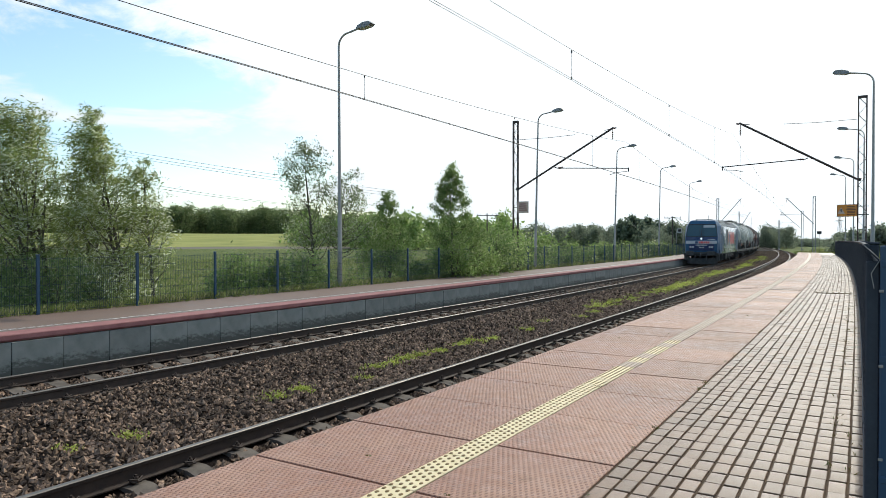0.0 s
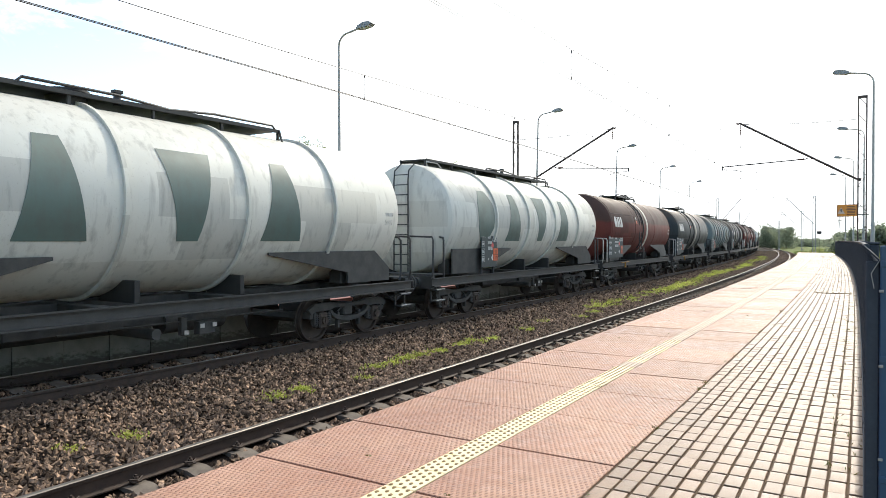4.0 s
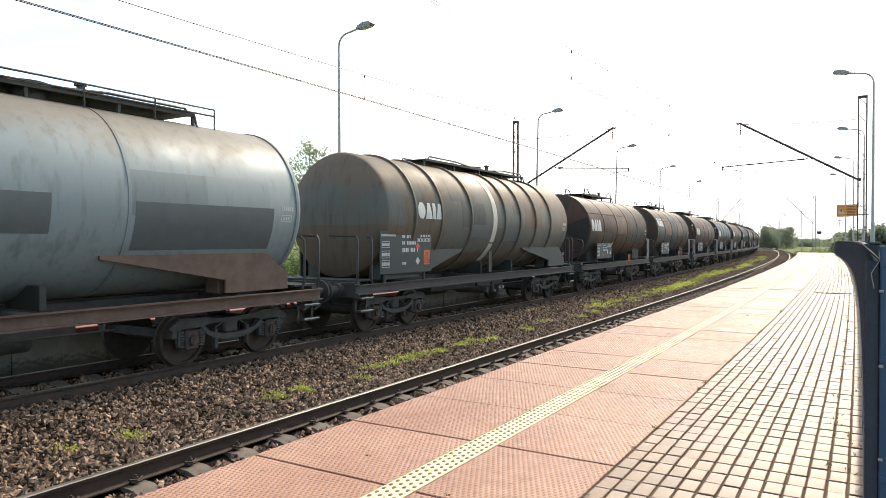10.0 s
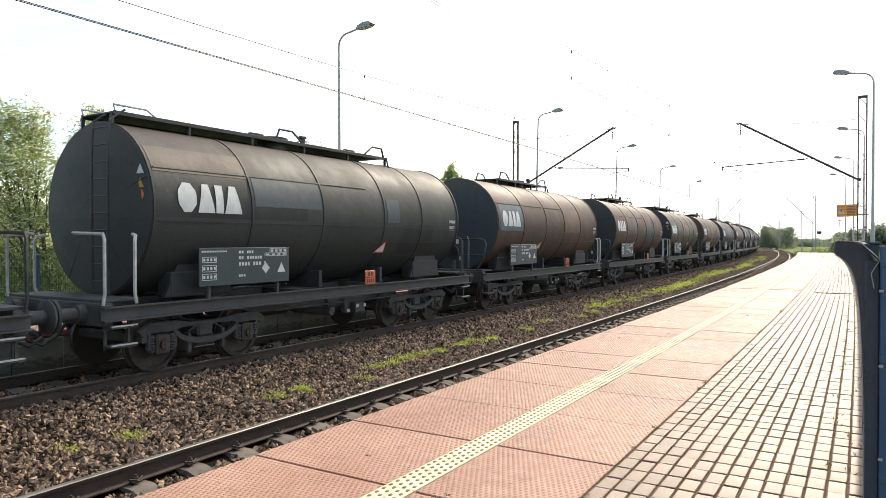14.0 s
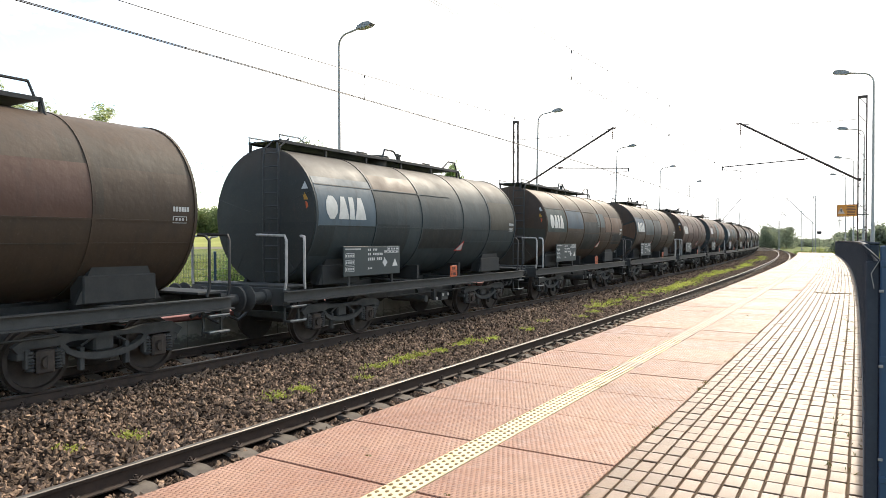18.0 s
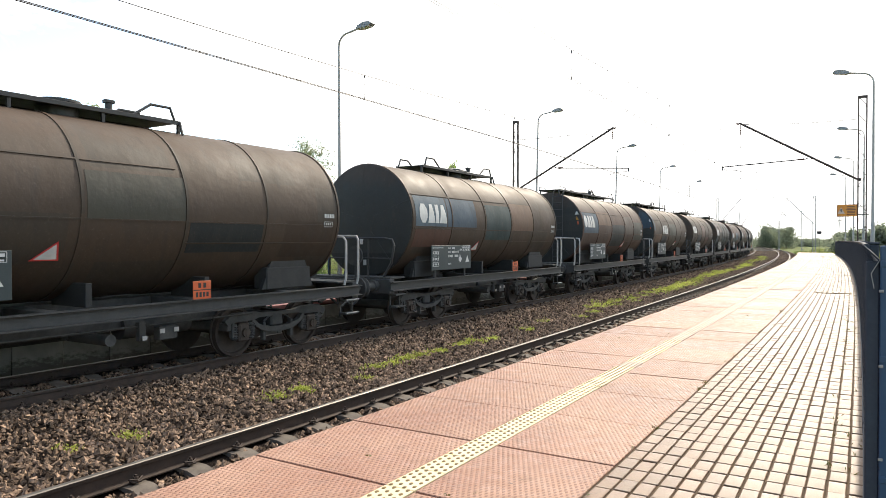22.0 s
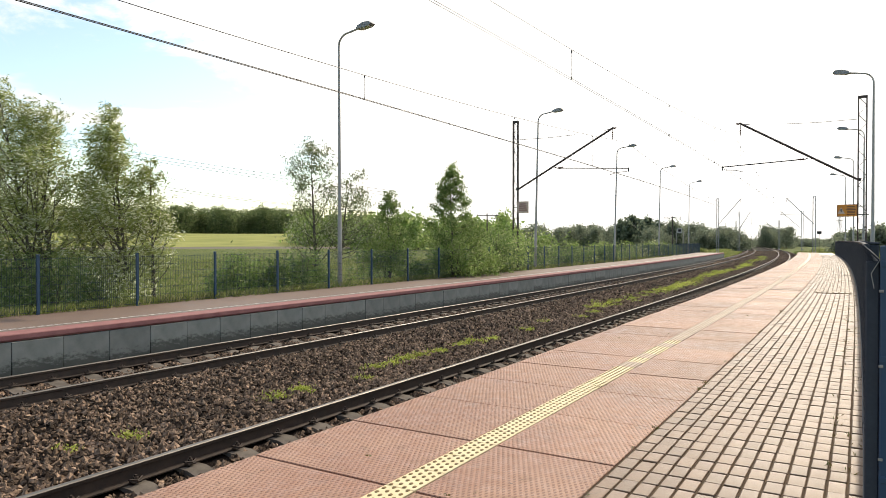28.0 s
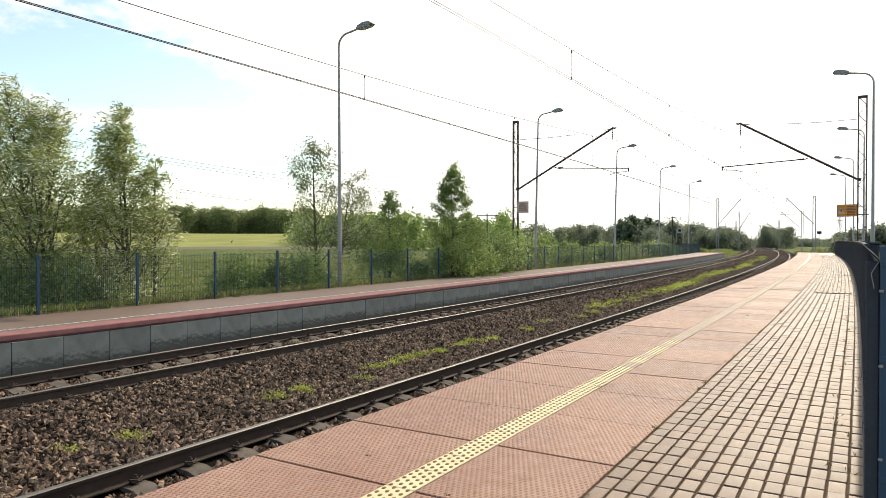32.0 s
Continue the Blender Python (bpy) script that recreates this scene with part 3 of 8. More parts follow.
def build_pavers():
    """Stack-bonded pavers: single ones near the camera, joined ones further on, a plain strip far off."""
    p = thing("paver_strip", "grey rectangular pavers laid in straight rows", "paving", kind="structure")
    d0, pd, ps = 4.612, 0.1090, 0.2130
    g = Geo()
    g.box((0, 0, -0.04), (pd - 0.013, ps - 0.013, 0.08), 0.004)
    me = g.mesh("paver", M_brick)
    rnd = random.Random(5)
    base = np.array([tuple(v.co) for v in me.vertices], np.float32)
    quads = [tuple(q.vertices) for q in me.polygons]
    V, Q = [], []
    for i in range(-70, 430):
        s = 7.03 + ps * (i + 0.5)
        near = 7.6 < s < 12.4
        if s > 84:
            break
        for c in range(13):
            m = at(s + rnd.uniform(-0.004, 0.004), d0 + pd * (c + 0.5) + rnd.uniform(-0.002, 0.002), Z_PLAT + rnd.uniform(-0.004, 0.001), rnd.uniform(-0.7, 0.7))
            m = m @ pose(0, 0, 0, rnd.uniform(-0.8, 0.8), rnd.uniform(-1.1, 1.1), 0)
            if near:
                part("paver", me, None, p, at=m)
            else:
                a = np.array(m)
                o = len(V) * len(base)
                V.append(base @ a[:3, :3].T + a[:3, 3])
                Q.extend(tuple(k + o for k in q) for q in quads)
    me2 = bpy.data.meshes.new("pavers_beyond")
    me2.from_pydata(np.concatenate(V).tolist(), [], Q)
    me2.materials.append(M_brick)
    tagged(part("pavers_beyond", me2, None, p), kind="stuff")
    part("joint_bed", sweep([(4.60, Z_PLAT - 0.12), (4.60, Z_PLAT - 0.011), (6.04, Z_PLAT - 0.011), (6.04, Z_PLAT - 0.12)], -10, 84, 2.0, M_joint, "joint_bed"), None, p)
    part("far_pavers", sweep([(4.60, Z_PLAT - 0.12), (4.60, Z_PLAT - 0.004), (6.04, Z_PLAT - 0.004), (6.04, Z_PLAT - 0.12)], 84, 100, 2.0, M_brick, "far_pavers"), None, p)
    g = Geo()
    g.box((0, 0, 0), (0.90, 0.62, 0.02), 0.004)
    dc = part("drain_cover", g, M_joint, p, "brown flush drain cover", at=at(25.95, 5.42, Z_PLAT))
    for i in range(6):
        g = Geo()
        g.box((-0.36 + i * 0.144, 0, 0.012), (0.09, 0.52, 0.012), 0.003)
        part("bar", g, M_brick, dc)
    k = Geo()
    k.box((0, 0, -0.1), (0.06, 0.99, 0.20), 0.006)
    mk = k.mesh("edging", M_joint)
    for i in range(-9, 96):
        part("edging", mk, None, p, at=at(1.5 + i * 1.0, 6.09, Z_PLAT - 0.015))


M_tactile_worn = mottled("worn_tactile_tile", (0.42, 0.29, 0.20), (0.54, 0.40, 0.28), 5.0, 0.5, bump=0.1, vary=0.12, objrand=True)
M_stud_worn = mottled("dusty_stud", (0.36, 0.26, 0.17), (0.52, 0.41, 0.29), 9.0, 0.5)
M_tactile = mottled("cream_tactile_tile", (0.72, 0.59, 0.33), (0.82, 0.70, 0.43), 5.0, 0.6, bump=0.1)
M_stud = mottled("worn_stud", (0.16, 0.095, 0.034), (0.26, 0.17, 0.065), 9.0, 0.7)
build_left_platform()
build_right_platform()


# ---- fences ----
def fence_meshes(width, height, wire, paint=None, step=0.05, deep=0.005, rows=7):
    g = Geo()
    n = int(width / step)
    for i in range(1, n):
        x = i * width / n
        g.box((0, x, height / 2 + 0.03), (deep, 0.005, height - 0.06))
    for k in range(rows):
        z = 0.06 + k * (height - 0.09) / (rows - 1)
        g.box((0.006, width / 2, z), (0.006, width - 0.02, 0.007))
        g.box((-0.006, width / 2, z), (0.006, width - 0.02, 0.007))
    panel = g.mesh("panel", wire)
    g = Geo()
    g.box((0, 0, height / 2 + 0.02), (0.06, 0.06, height + 0.06), 0.006)
    g.box((0, 0, height + 0.06), (0.066, 0.066, 0.02), 0.006)
    return panel, g.mesh("post", paint or M_bluefence)


def build_fences():
    panel, post = fence_meshes(2.437, 1.26, M_greenfence)
    f = tagged(thing("boundary_fence"), "dark blue steel fence of welded wire panels behind the far platform", "fence")
    for i in range(-5, 38):
        s = 11.865 + i * 2.437
        part("post", post, None, f, at=at(s, -9.41, Z_LEFT - 0.02))
        if i < 37:
            tagged(part("panel", panel, None, f, at=at(s, -9.41, Z_LEFT - 0.02)), kind="stuff")
    panel, post = fence_meshes(2.5, 1.42, M_darkfence, M_darkfence, 0.032, 0.022, 3)
    g = Geo()
    g.box((0, 1.25, 0.05), (0.02, 2.46, 0.12), 0.004)
    kick = g.mesh("kick_plate", M_darkfence)
    f = tagged(thing("platform_fence"), "dark blue steel fence of welded wire panels along the paved platform", "fence")
    for i in range(0, 33):
        s = 7.3 + i * 2.5
        if i:
            part("post", post, None, f, at=at(s, 6.065, Z_PLAT - 0.02))
        if i < 32:
            tagged(part("panel", panel, None, f, at=at(s, 6.015, Z_PLAT - 0.02)), kind="stuff")
            part("kick_plate", kick, None, f, at=at(s, 6.005, Z_PLAT - 0.02))
    g = Geo()
    g.box((0, 0, 0.70), (0.055, 0.06, 1.42), 0.006)
    part("end_post", g, M_darkfence, f, at=at(7.3, 6.025, Z_PLAT - 0.02))
    g = Geo()
    g.box((0.26, 0, 0.735), (0.52, 0.05, 1.49), 0.006)
    for z in (0.45, 0.98, 1.40):
        g.box((0.26, -0.026, z), (0.52, 0.012, 0.03), 0.003)
    end = part("end_panel", g, M_bluefence, f, "blue sheet metal end panel", at=at(7.27, 6.052, Z_PLAT - 0.02))
    for z in (0.54, 0.95, 1.28):
        g = Geo()
        g.box((0.005, -0.035, z), (0.018, 0.010, 0.012), 0.002)
        g.cyl((0.005, -0.044, z), (0.005, -0.035, z), 0.004, n=8)
        part("clamp", g, M_galv, end, "bright steel panel clamp")
    # the panels are folded outwards below their top edge
    fold = [(5.998, 1.455), (6.056, 1.395), (6.018, 1.335), (6.008, 1.335), (6.044, 1.395), (5.990, 1.450)]
    part("panel_fold", sweep([(d, Z_PLAT + z) for d, z in fold], 7.26, 82, 2.5, M_darkfence, "panel_fold"), None, f)
    g = Geo()
    g.tube([pt(7.255, 5.990, Z_PLAT + 1.462), pt(7.255, 6.052, Z_PLAT + 1.398), pt(7.255, 6.018, Z_PLAT + 1.335), pt(7.255, 6.030, Z_PLAT + 1.27)], 0.002, 6)
    part("bare_edge", g, M_galv, f, "bare bright edge of the end panel")
    # top rail pipe along the inner side
    g = Geo()
    g.tube([pt(7.3 + 2.5 * i, 6.00, Z_PLAT + 1.455) for i in range(0, 33)], 0.014, 8)
    part("top_rail", g, M_darkfence, f)


build_fences()


# ---- lamps along both platforms ----
def build_lamps():
    def proto():
        lamp = thing("street_lamp", "tall grey steel platform lamp with a curved arm", "lamp", "platform lamps")
        g = Geo()
        g.lathe([(0.0, 0.085), (2.6, 0.075), (2.65, 0.062), (7.7, 0.042), (8.33, 0.038)], 14, "z")
        part("pole", g, M_galv, lamp)
        g = Geo()
        pts = [(0, 0, 8.28)]
        for k in range(8):
            a = radians(90 * k / 7)
            pts.append((0.42 - 0.42 * math.cos(a), 0, 8.48 + 0.42 * math.sin(a)))
        pts.append((0.95, 0, 8.99))
        g.tube(pts, [0.038] * 3 + [0.033] * 7, 10)
        part("arm", g, M_galv, lamp)
        g = Geo()
        g.prism([(0.86, 8.95), (1.0, 8.93), (1.42, 8.99), (1.50, 9.05), (1.40, 9.13), (1.15, 9.13), (0.92, 9.05)], -0.13, 0.13, "y")
        head = part("lamp_head", g, M_lampgrey, lamp, smooth=50)
        g = Geo()
        g.prism([(1.02, 8.915), (1.38, 8.96), (1.40, 8.99), (1.02, 8.94)], -0.10, 0.10, "y")
        part("lens", g, M_lens, head, "pale glass cover")
        g = Geo()
        g.box((0.0, -0.085, 0.9), (0.09, 0.02, 0.35), 0.006)
        part("hatch", g, M_galv, lamp)
        g = Geo()
        g.cyl((0, 0, 0), (0, 0, 0.03), 0.16, n=16)
        part("base_plate", g, M_galv, lamp)
        return lamp
    first = proto()
    tilt = [0.3, -1.2, -1.3, -0.9, -0.4]
    spots = [22.55, 40.35, 56.95, 73.9, 93.4]
    first.matrix_basis = at(spots[0], -9.68, Z_LEFT - 0.03) @ pose(0, 0, 0, 0, -tilt[0], 0)
    for k in range(1, 5):
        copy_thing(first, at(spots[k], -9.68, Z_LEFT - 0.03) @ pose(0, 0, 0, 0, -tilt[k], 0))
    for s, d in ((37.4, 6.70), (54.2, 6.90), (71.5, 6.93), (88.5, 7.0)):
        copy_thing(first, at(s, d, Z_PLAT - 0.38, 180))


build_lamps()


# ---- overhead line ----
MASTS = [41.5 - 72, 41.5, 114.0, 166.0, 240.0]


M_palemast = mottled("pale_grey_mast", (0.22, 0.22, 0.21), (0.33, 0.325, 0.31), 5.0, 0.7)


def mast_thing(left, s, d, z0, reach, near):
    """Lattice steel mast with a slanting bracket, stay tube and insulators. reach: to the middle of its track."""
    sg = 1 if left else -1
    t = thing("catenary_mast", "dark lattice steel mast carrying the overhead line", "mast", "overhead line masts", at=at(s, d, z0))
    top = (9.05 if near else 8.5) - z0
    g = Geo()
    wd = 0.14 if left else 0.17
    for x in (-wd, wd):
        g.box((x, 0, top / 2 - 0.4), (0.06 if near else 0.11, 0.16, top + 0.8), 0.006)
    steel = M_rustmast if near else M_palemast
    part("channel", g, steel, t)
    g = Geo()
    z, k = 0.3, 1
    while z < top - 0.4:
        for y in (-0.07, 0.07):
            g.tube([(-wd * k, y, z), (wd * k, y, z + 0.42)], 0.010, 4)
        z, k = z + 0.42, -k
    g.box((0, 0, top - 0.06), (2 * wd, 0.12, 0.12), 0.004)
    part("lacing", g, steel, t)
    g = Geo()
    g.box((0, 0, -0.25), (0.6, 0.6, 0.6), 0.03)
    part("footing", g, M_conc, t)
    if near:
        g = Geo()
        g.box((sg * 0.02, -0.17, 1.75), (0.22, 0.015, 0.30), 0.003)
        part("number_plate", g, M_cream, t)
    za, zb = (4.72, 8.20 - z0) if near else (4.9, 8.38 - z0)
    g = Geo()
    g.tube([(sg * 0.1, 0, za), (sg * (reach - 0.25), 0, zb)], 0.055, 8)
    part("bracket", g, steel, t)
    g = Geo()
    g.tube([(sg * 0.04, 0, za + 0.03), (sg * 0.22, 0, za + 0.08)], 0.075, 8)
    part("pivot", g, M_darksteel, t)
    fx = 0.40 * reach
    fz = za + (zb - za) * 0.40
    g = Geo()
    g.tube([(sg * fx, 0, fz - 0.06), (sg * (fx + 0.12), 0, fz - 0.12), (sg * (reach + 0.55), 0, 5.98 - z0)], 0.028, 6)
    g.tube([(sg * (reach + 0.55), 0, 6.02 - z0), (sg * (reach + 0.55), 0, 5.80 - z0)], 0.03, 6)
    part("stay_tube", g, M_darksteel, t)
    g = Geo()
    for q in range(5):
        x = fx + 0.2 + q * 0.06
        g.cyl((sg * x, 0, fz - 0.125 + q * 0.004), (sg * (x + 0.03), 0, fz - 0.123 + q * 0.004), 0.06, n=8)
    part("insulator", g, M_insul, t)
    g = Geo()
    g.tube([(sg * (reach + 0.5), 0, 5.83 - z0), (sg * (reach - 0.1), 0, 5.78 - z0), (sg * (reach - 0.45), 0, 5.68 - z0)], 0.016, 6)
    part("steady_arm", g, M_darksteel, t)
    g = Geo()
    g.tube([(sg * (reach - 0.25), 0, zb - 0.05), (sg * (reach - 0.1), 0, zb - 0.02)], 0.04, 6)
    x = sg * (reach - 0.3)
    g.cyl((x, 0, zb - 0.1), (x, 0, zb - 0.2), 0.02, n=6)
    for q in range(4):
        g.cyl((x, 0, zb - 0.24 - q * 0.1), (x, 0, zb - 0.29 - q * 0.1), 0.055, 0.03, n=8)
    g.cyl((x, 0, zb - 0.2), (x, 0, 7.55 - z0), 0.012, n=6)
    part("hanger_insulator", g, M_insul, t)
    g = Geo()
    g.tube([(sg * (reach - 0.75), 0, zb - 0.12), (sg * (reach - 0.35), 0, zb - 0.06)], 0.018, 5)
    part("horn", g, M_darksteel, t)
    if near:
        g = Geo()
        g.tube([(sg * 0.12, 0, 7.95 - z0), (sg * 1.9, 0.3, 7.98 - z0), (sg * 3.4, 0.5, 8.06 - z0)], 0.014, 5)
        part("tie_rod", g, M_darksteel, t)
    return t


def build_overhead():
    for k, s in enumerate(MASTS):
        if k <= 1:
            mast_thing(True, s - 1.6, -10.7, 0.35, 10.7 - 4.75, True)
            mast_thing(False, s + 0.3, 6.42, 0.3, 6.42 - 0.75, True)
        else:
            far = 0.0 if k == 2 else 0.9
            mast_thing(True, s, -8.2 + far, -0.3, 8.2 - far - 4.75, False)
            mast_thing(False, s + 1.0, 4.6 + far * 0.5, -0.3, 3.85 + far * 0.5, False)
    for dmid, lab, zc in ((D_FAR, "over the train's track", 5.72), (D_NEAR, "over the platform track", 5.56)):
        w = thing("overhead_line", "thin dark contact and carrier wires " + lab, "overhead wires")
        for off, nm in ((-0.03, "contact_wire"), (0.03, "contact_wire")):
            g = Geo()
            g.tube([pt(s, dmid + off, zc) for s in np.arange(MASTS[0], MASTS[-1], 4.0)], 0.009 if dmid == D_FAR else 0.005, 5)
            part(nm, g, M_wire, w)
        g = Geo()
        pts = []
        dr = Geo()
        for a, b in zip(MASTS[:-1], MASTS[1:]):
            n = 24
            for i in range(n):
                u = i / n
                z = zc + 0.45 + (7.6 - zc - 0.45) * (2 * u - 1) ** 2
                pts.append(pt(a + (b - a) * u, dmid, z))
                if i % 3 == 1:
                    s = a + (b - a) * u
                    dr.tube([pt(s, dmid, z), pt(s, dmid, zc)], 0.004, 4)
                    dr.box(pt(s, dmid, z - 0.04), (0.03, 0.03, 0.05))
                    dr.box(pt(s, dmid, zc + 0.02), (0.03, 0.03, 0.05))
        g.tube(pts, 0.0085 if dmid == D_FAR else 0.005, 5)
        part("carrier_wire", g, M_wire, w)
        tagged(part("droppers", dr, M_wire, w, smooth=None), kind="stuff")


build_overhead()
# ---- rolling stock: materials ----
def tank_paint(name, base, patch, top, patches=0.5, grime=0.5, rough=0.5, topz=3.55, plain=False, sheets=True, wave=0.9, fade=0.30):
    """Old tank paint: repainted rectangles, dust settled on the upper part, streaks and scuffs."""
    k = Nodes(name)
    rnd = k.math("MULTIPLY", k.random(), 37.0)
    sep, com = k.node("ShaderNodeSeparateXYZ"), k.node("ShaderNodeCombineXYZ")
    k.link(k.tc.outputs["Object"], sep.inputs[0])
    k.link(rnd, com.inputs[1])
    # sheet by sheet: the cladding is repainted in rectangles
    vo, grid = k.node("ShaderNodeTexWhiteNoise"), k.node("ShaderNodeCombineXYZ")
    vo.noise_dimensions = "3D"
    row = k.math("FLOOR", k.math("ADD", k.math("MULTIPLY", sep.outputs[2], 1.45), 0.35))
    col = k.math("FLOOR", k.math("ADD", k.math("ADD", k.math("MULTIPLY", sep.outputs[1], 0.72), k.math("MULTIPLY", row, 0.37)), rnd))
    k.link(row, grid.inputs[0])
    k.link(col, grid.inputs[1])
    k.link(k.math("FLOOR", rnd), grid.inputs[2])
    k.link(grid.outputs[0], vo.inputs["Vector"])
    cell = k.node("ShaderNodeSeparateColor")
    k.link(vo.outputs["Color"], cell.inputs[0])
    off = k.node("ShaderNodeVectorMath")
    k.link(k.tc.outputs["Object"], off.inputs[0])
    k.link(com.outputs[0], off.inputs[1])
    n1 = k.noise(1.3, off.outputs[0], 7.0, 0.65)
    n2 = k.noise(5.0, k.mapped((1.2, 1.2, 0.16)), 6.0, 0.6)
    n3 = k.noise(28.0, off.outputs[0], 4.0)
    c = k.mix(k.ramp(n1, 0.38, 0.64), base, tuple(0.6 * a + 0.4 * b for a, b in zip(base, patch)))
    if sheets:
        c = k.mix(k.ramp(cell.outputs[0], 1 - patches, 1 - patches + 0.02), c, patch)
        c = k.mix(k.ramp(cell.outputs[1], 0.90, 0.92), c, tuple(x * 0.75 for x in base))
    # dust and rust on top
    edge = k.math("ADD", sep.outputs[2], k.math("MULTIPLY", k.math("SUBTRACT", n1, 0.5), wave))
    c = k.mix(k.ramp(edge, topz - 0.4 * fade, topz + fade, 0, 0.85), c, top)
    c = k.mix(k.ramp(n2, 0.52, 0.76, 0, grime), c, (0.035, 0.030, 0.026))
    c = k.mix(k.ramp(n3, 0.60, 0.74, 0, grime * 0.55), c, (0.17, 0.13, 0.10))
    # rust runs and chalky scratches
    n4 = k.noise(16.0, k.mapped((0.4, 1.6, 0.10)), 5.0, 0.7)
    c = k.mix(k.ramp(n4, 0.60, 0.78, 0, grime * 0.55), c, tuple(0.45 * a + 0.55 * b for a, b in zip(top, (0.16, 0.085, 0.045))))
    dent = k.noise(2.6, off.outputs[0], 4.0, 0.55)
    k.bump(k.math("ADD", k.math("MULTIPLY", dent, 0.14 if plain else 0.85), k.math("MULTIPLY", n3, 0.03)), 0.30, 0.05)
    return k.finish(c, k.ramp(n1, 0.3, 0.7, rough + 0.03, rough + 0.22), 0.0, 0.27 if plain else 0.34)


def livery():
    """Locomotive paint: blue ends breaking into fine stripes over a pale grey middle."""
    k = Nodes("locomotive_livery")
    sep = k.node("ShaderNodeSeparateXYZ")
    k.link(k.tc.outputs["Object"], sep.inputs[0])
    ay = k.math("ABSOLUTE", k.math("ADD", sep.outputs[1], -0.2))
    slant = k.math("ADD", ay, k.math("MULTIPLY", k.math("SUBTRACT", sep.outputs[2], 2.3), -0.55))
    blue = k.ramp(slant, 3.45, 4.95)
    band = k.math("FRACT", k.math("MULTIPLY", sep.outputs[2], 15.0))
    hard = k.ramp(k.math("SUBTRACT", blue, band), -0.02, 0.02)
    n1 = k.noise(1.5, detail=6.0)
    n2 = k.noise(6.0, k.mapped((1, 1, 0.15)), 5.0)
    grey = k.mix(k.ramp(n1, 0.35, 0.7), (0.68, 0.73, 0.705), (0.77, 0.80, 0.77))
    bl = k.mix(k.ramp(n1, 0.35, 0.7), (0.028, 0.122, 0.240), (0.045, 0.158, 0.295))
    c = k.mix(hard, grey, bl)
    c = k.mix(k.ramp(n2, 0.52, 0.8, 0, 0.35), c, (0.10, 0.09, 0.08))
    k.bsdf.inputs["Coat Weight"].default_value, k.bsdf.inputs["Coat Roughness"].default_value = 0.7, 0.07
    return k.finish(c, k.ramp(n1, 0.3, 0.7, 0.16, 0.30), 0.0, 0.6)


M_livery = livery()
M_locoblue = plain_paint("locomotive_blue", (0.020, 0.088, 0.180), 0.42, dirt=(0.06, 0.075, 0.10), amount=0.22)
M_locodark = plain_paint("locomotive_dark_blue", (0.012, 0.03, 0.10), 0.3, amount=0.2)
M_locogrey = plain_paint("locomotive_roof_grey", (0.135, 0.170, 0.185), 0.50, amount=0.25)
M_bandgrey = plain_paint("pale_grey_band", (0.44, 0.46, 0.47), 0.4, amount=0.3)
M_red = plain_paint("signal_red", (0.56, 0.045, 0.04), 0.35, amount=0.15)
M_under = mottled("underframe_black_dust", (0.025, 0.027, 0.026), (0.074, 0.072, 0.066), 4.0, 0.75, 0.0)
# saddle and stay steel, darkened to carry the shade between tank and sill
M_shadesteel = mottled("shade_dark_steel", (0.015, 0.016, 0.015), (0.040, 0.039, 0.036), 4.0, 0.75, bump=0.1)
M_sill = mottled("grey_black_sill", (0.030, 0.031, 0.030), (0.064, 0.063, 0.059), 3.0, 0.6, 0.0, bump=0.1)
M_rustsill = mottled("rusty_brown_sill", (0.075, 0.045, 0.032), (0.15, 0.10, 0.075), 3.0, 0.75, bump=0.1)
M_board = mottled("dark_data_board", (0.024, 0.036, 0.037), (0.042, 0.056, 0.056), 4.0, 0.6, bump=0.05)
M_ink = mottled("pale_lettering", (0.42, 0.43, 0.42), (0.58, 0.58, 0.56), 9.0, 0.7, bump=0.0)
M_logo = mottled("worn_white_lettering", (0.46, 0.46, 0.43), (0.62, 0.62, 0.59), 5.0, 0.6, bump=0.0)
M_plate = mottled("orange_warning_plate", (0.50, 0.085, 0.022), (0.60, 0.12, 0.03), 4.0, 0.5, bump=0.0)
M_rail_white = mottled("chalky_white_handrail", (0.30, 0.29, 0.27), (0.52, 0.50, 0.47), 8.0, 0.6, bump=0.0)
M_wheel = mottled("brown_wheel_steel", (0.035, 0.028, 0.023), (0.08, 0.062, 0.05), 6.0, 0.6, 0.3)
M_yellow = mottled("yellow_paint", (0.34, 0.17, 0.02), (0.42, 0.22, 0.03), 6.0, 0.55, bump=0.0)
M_hull = mottled("saddle_grey", (0.036, 0.042, 0.040), (0.066, 0.070, 0.065), 3.0, 0.6, bump=0.1)
M_dgreen = plain_paint("large_dark_green_lettering", (0.095, 0.145, 0.130), 0.45, amount=0.35)


def make_glow(name, col, power):
    k = Nodes(name)
    k.finish(col, 0.3)
    k.bsdf.inputs["Emission Color"].default_value = (*col, 1)
    k.bsdf.inputs["Emission Strength"].default_value = power
    return k.mat


M_headlight = make_glow("headlight_on", (1.0, 0.93, 0.8), 1.1)


def make_glass(name, tint):
    k = Nodes(name)
    k.finish(tint, 0.04, 0.0, 0.8)
    return k.mat


M_cabglass = make_glass("dark_cab_glass", (0.045, 0.085, 0.098))
M_sidewin = make_glass("pale_blind_behind_glass", (0.42, 0.43, 0.41))

R_TANK, Z_TANK = 1.43, 2.66


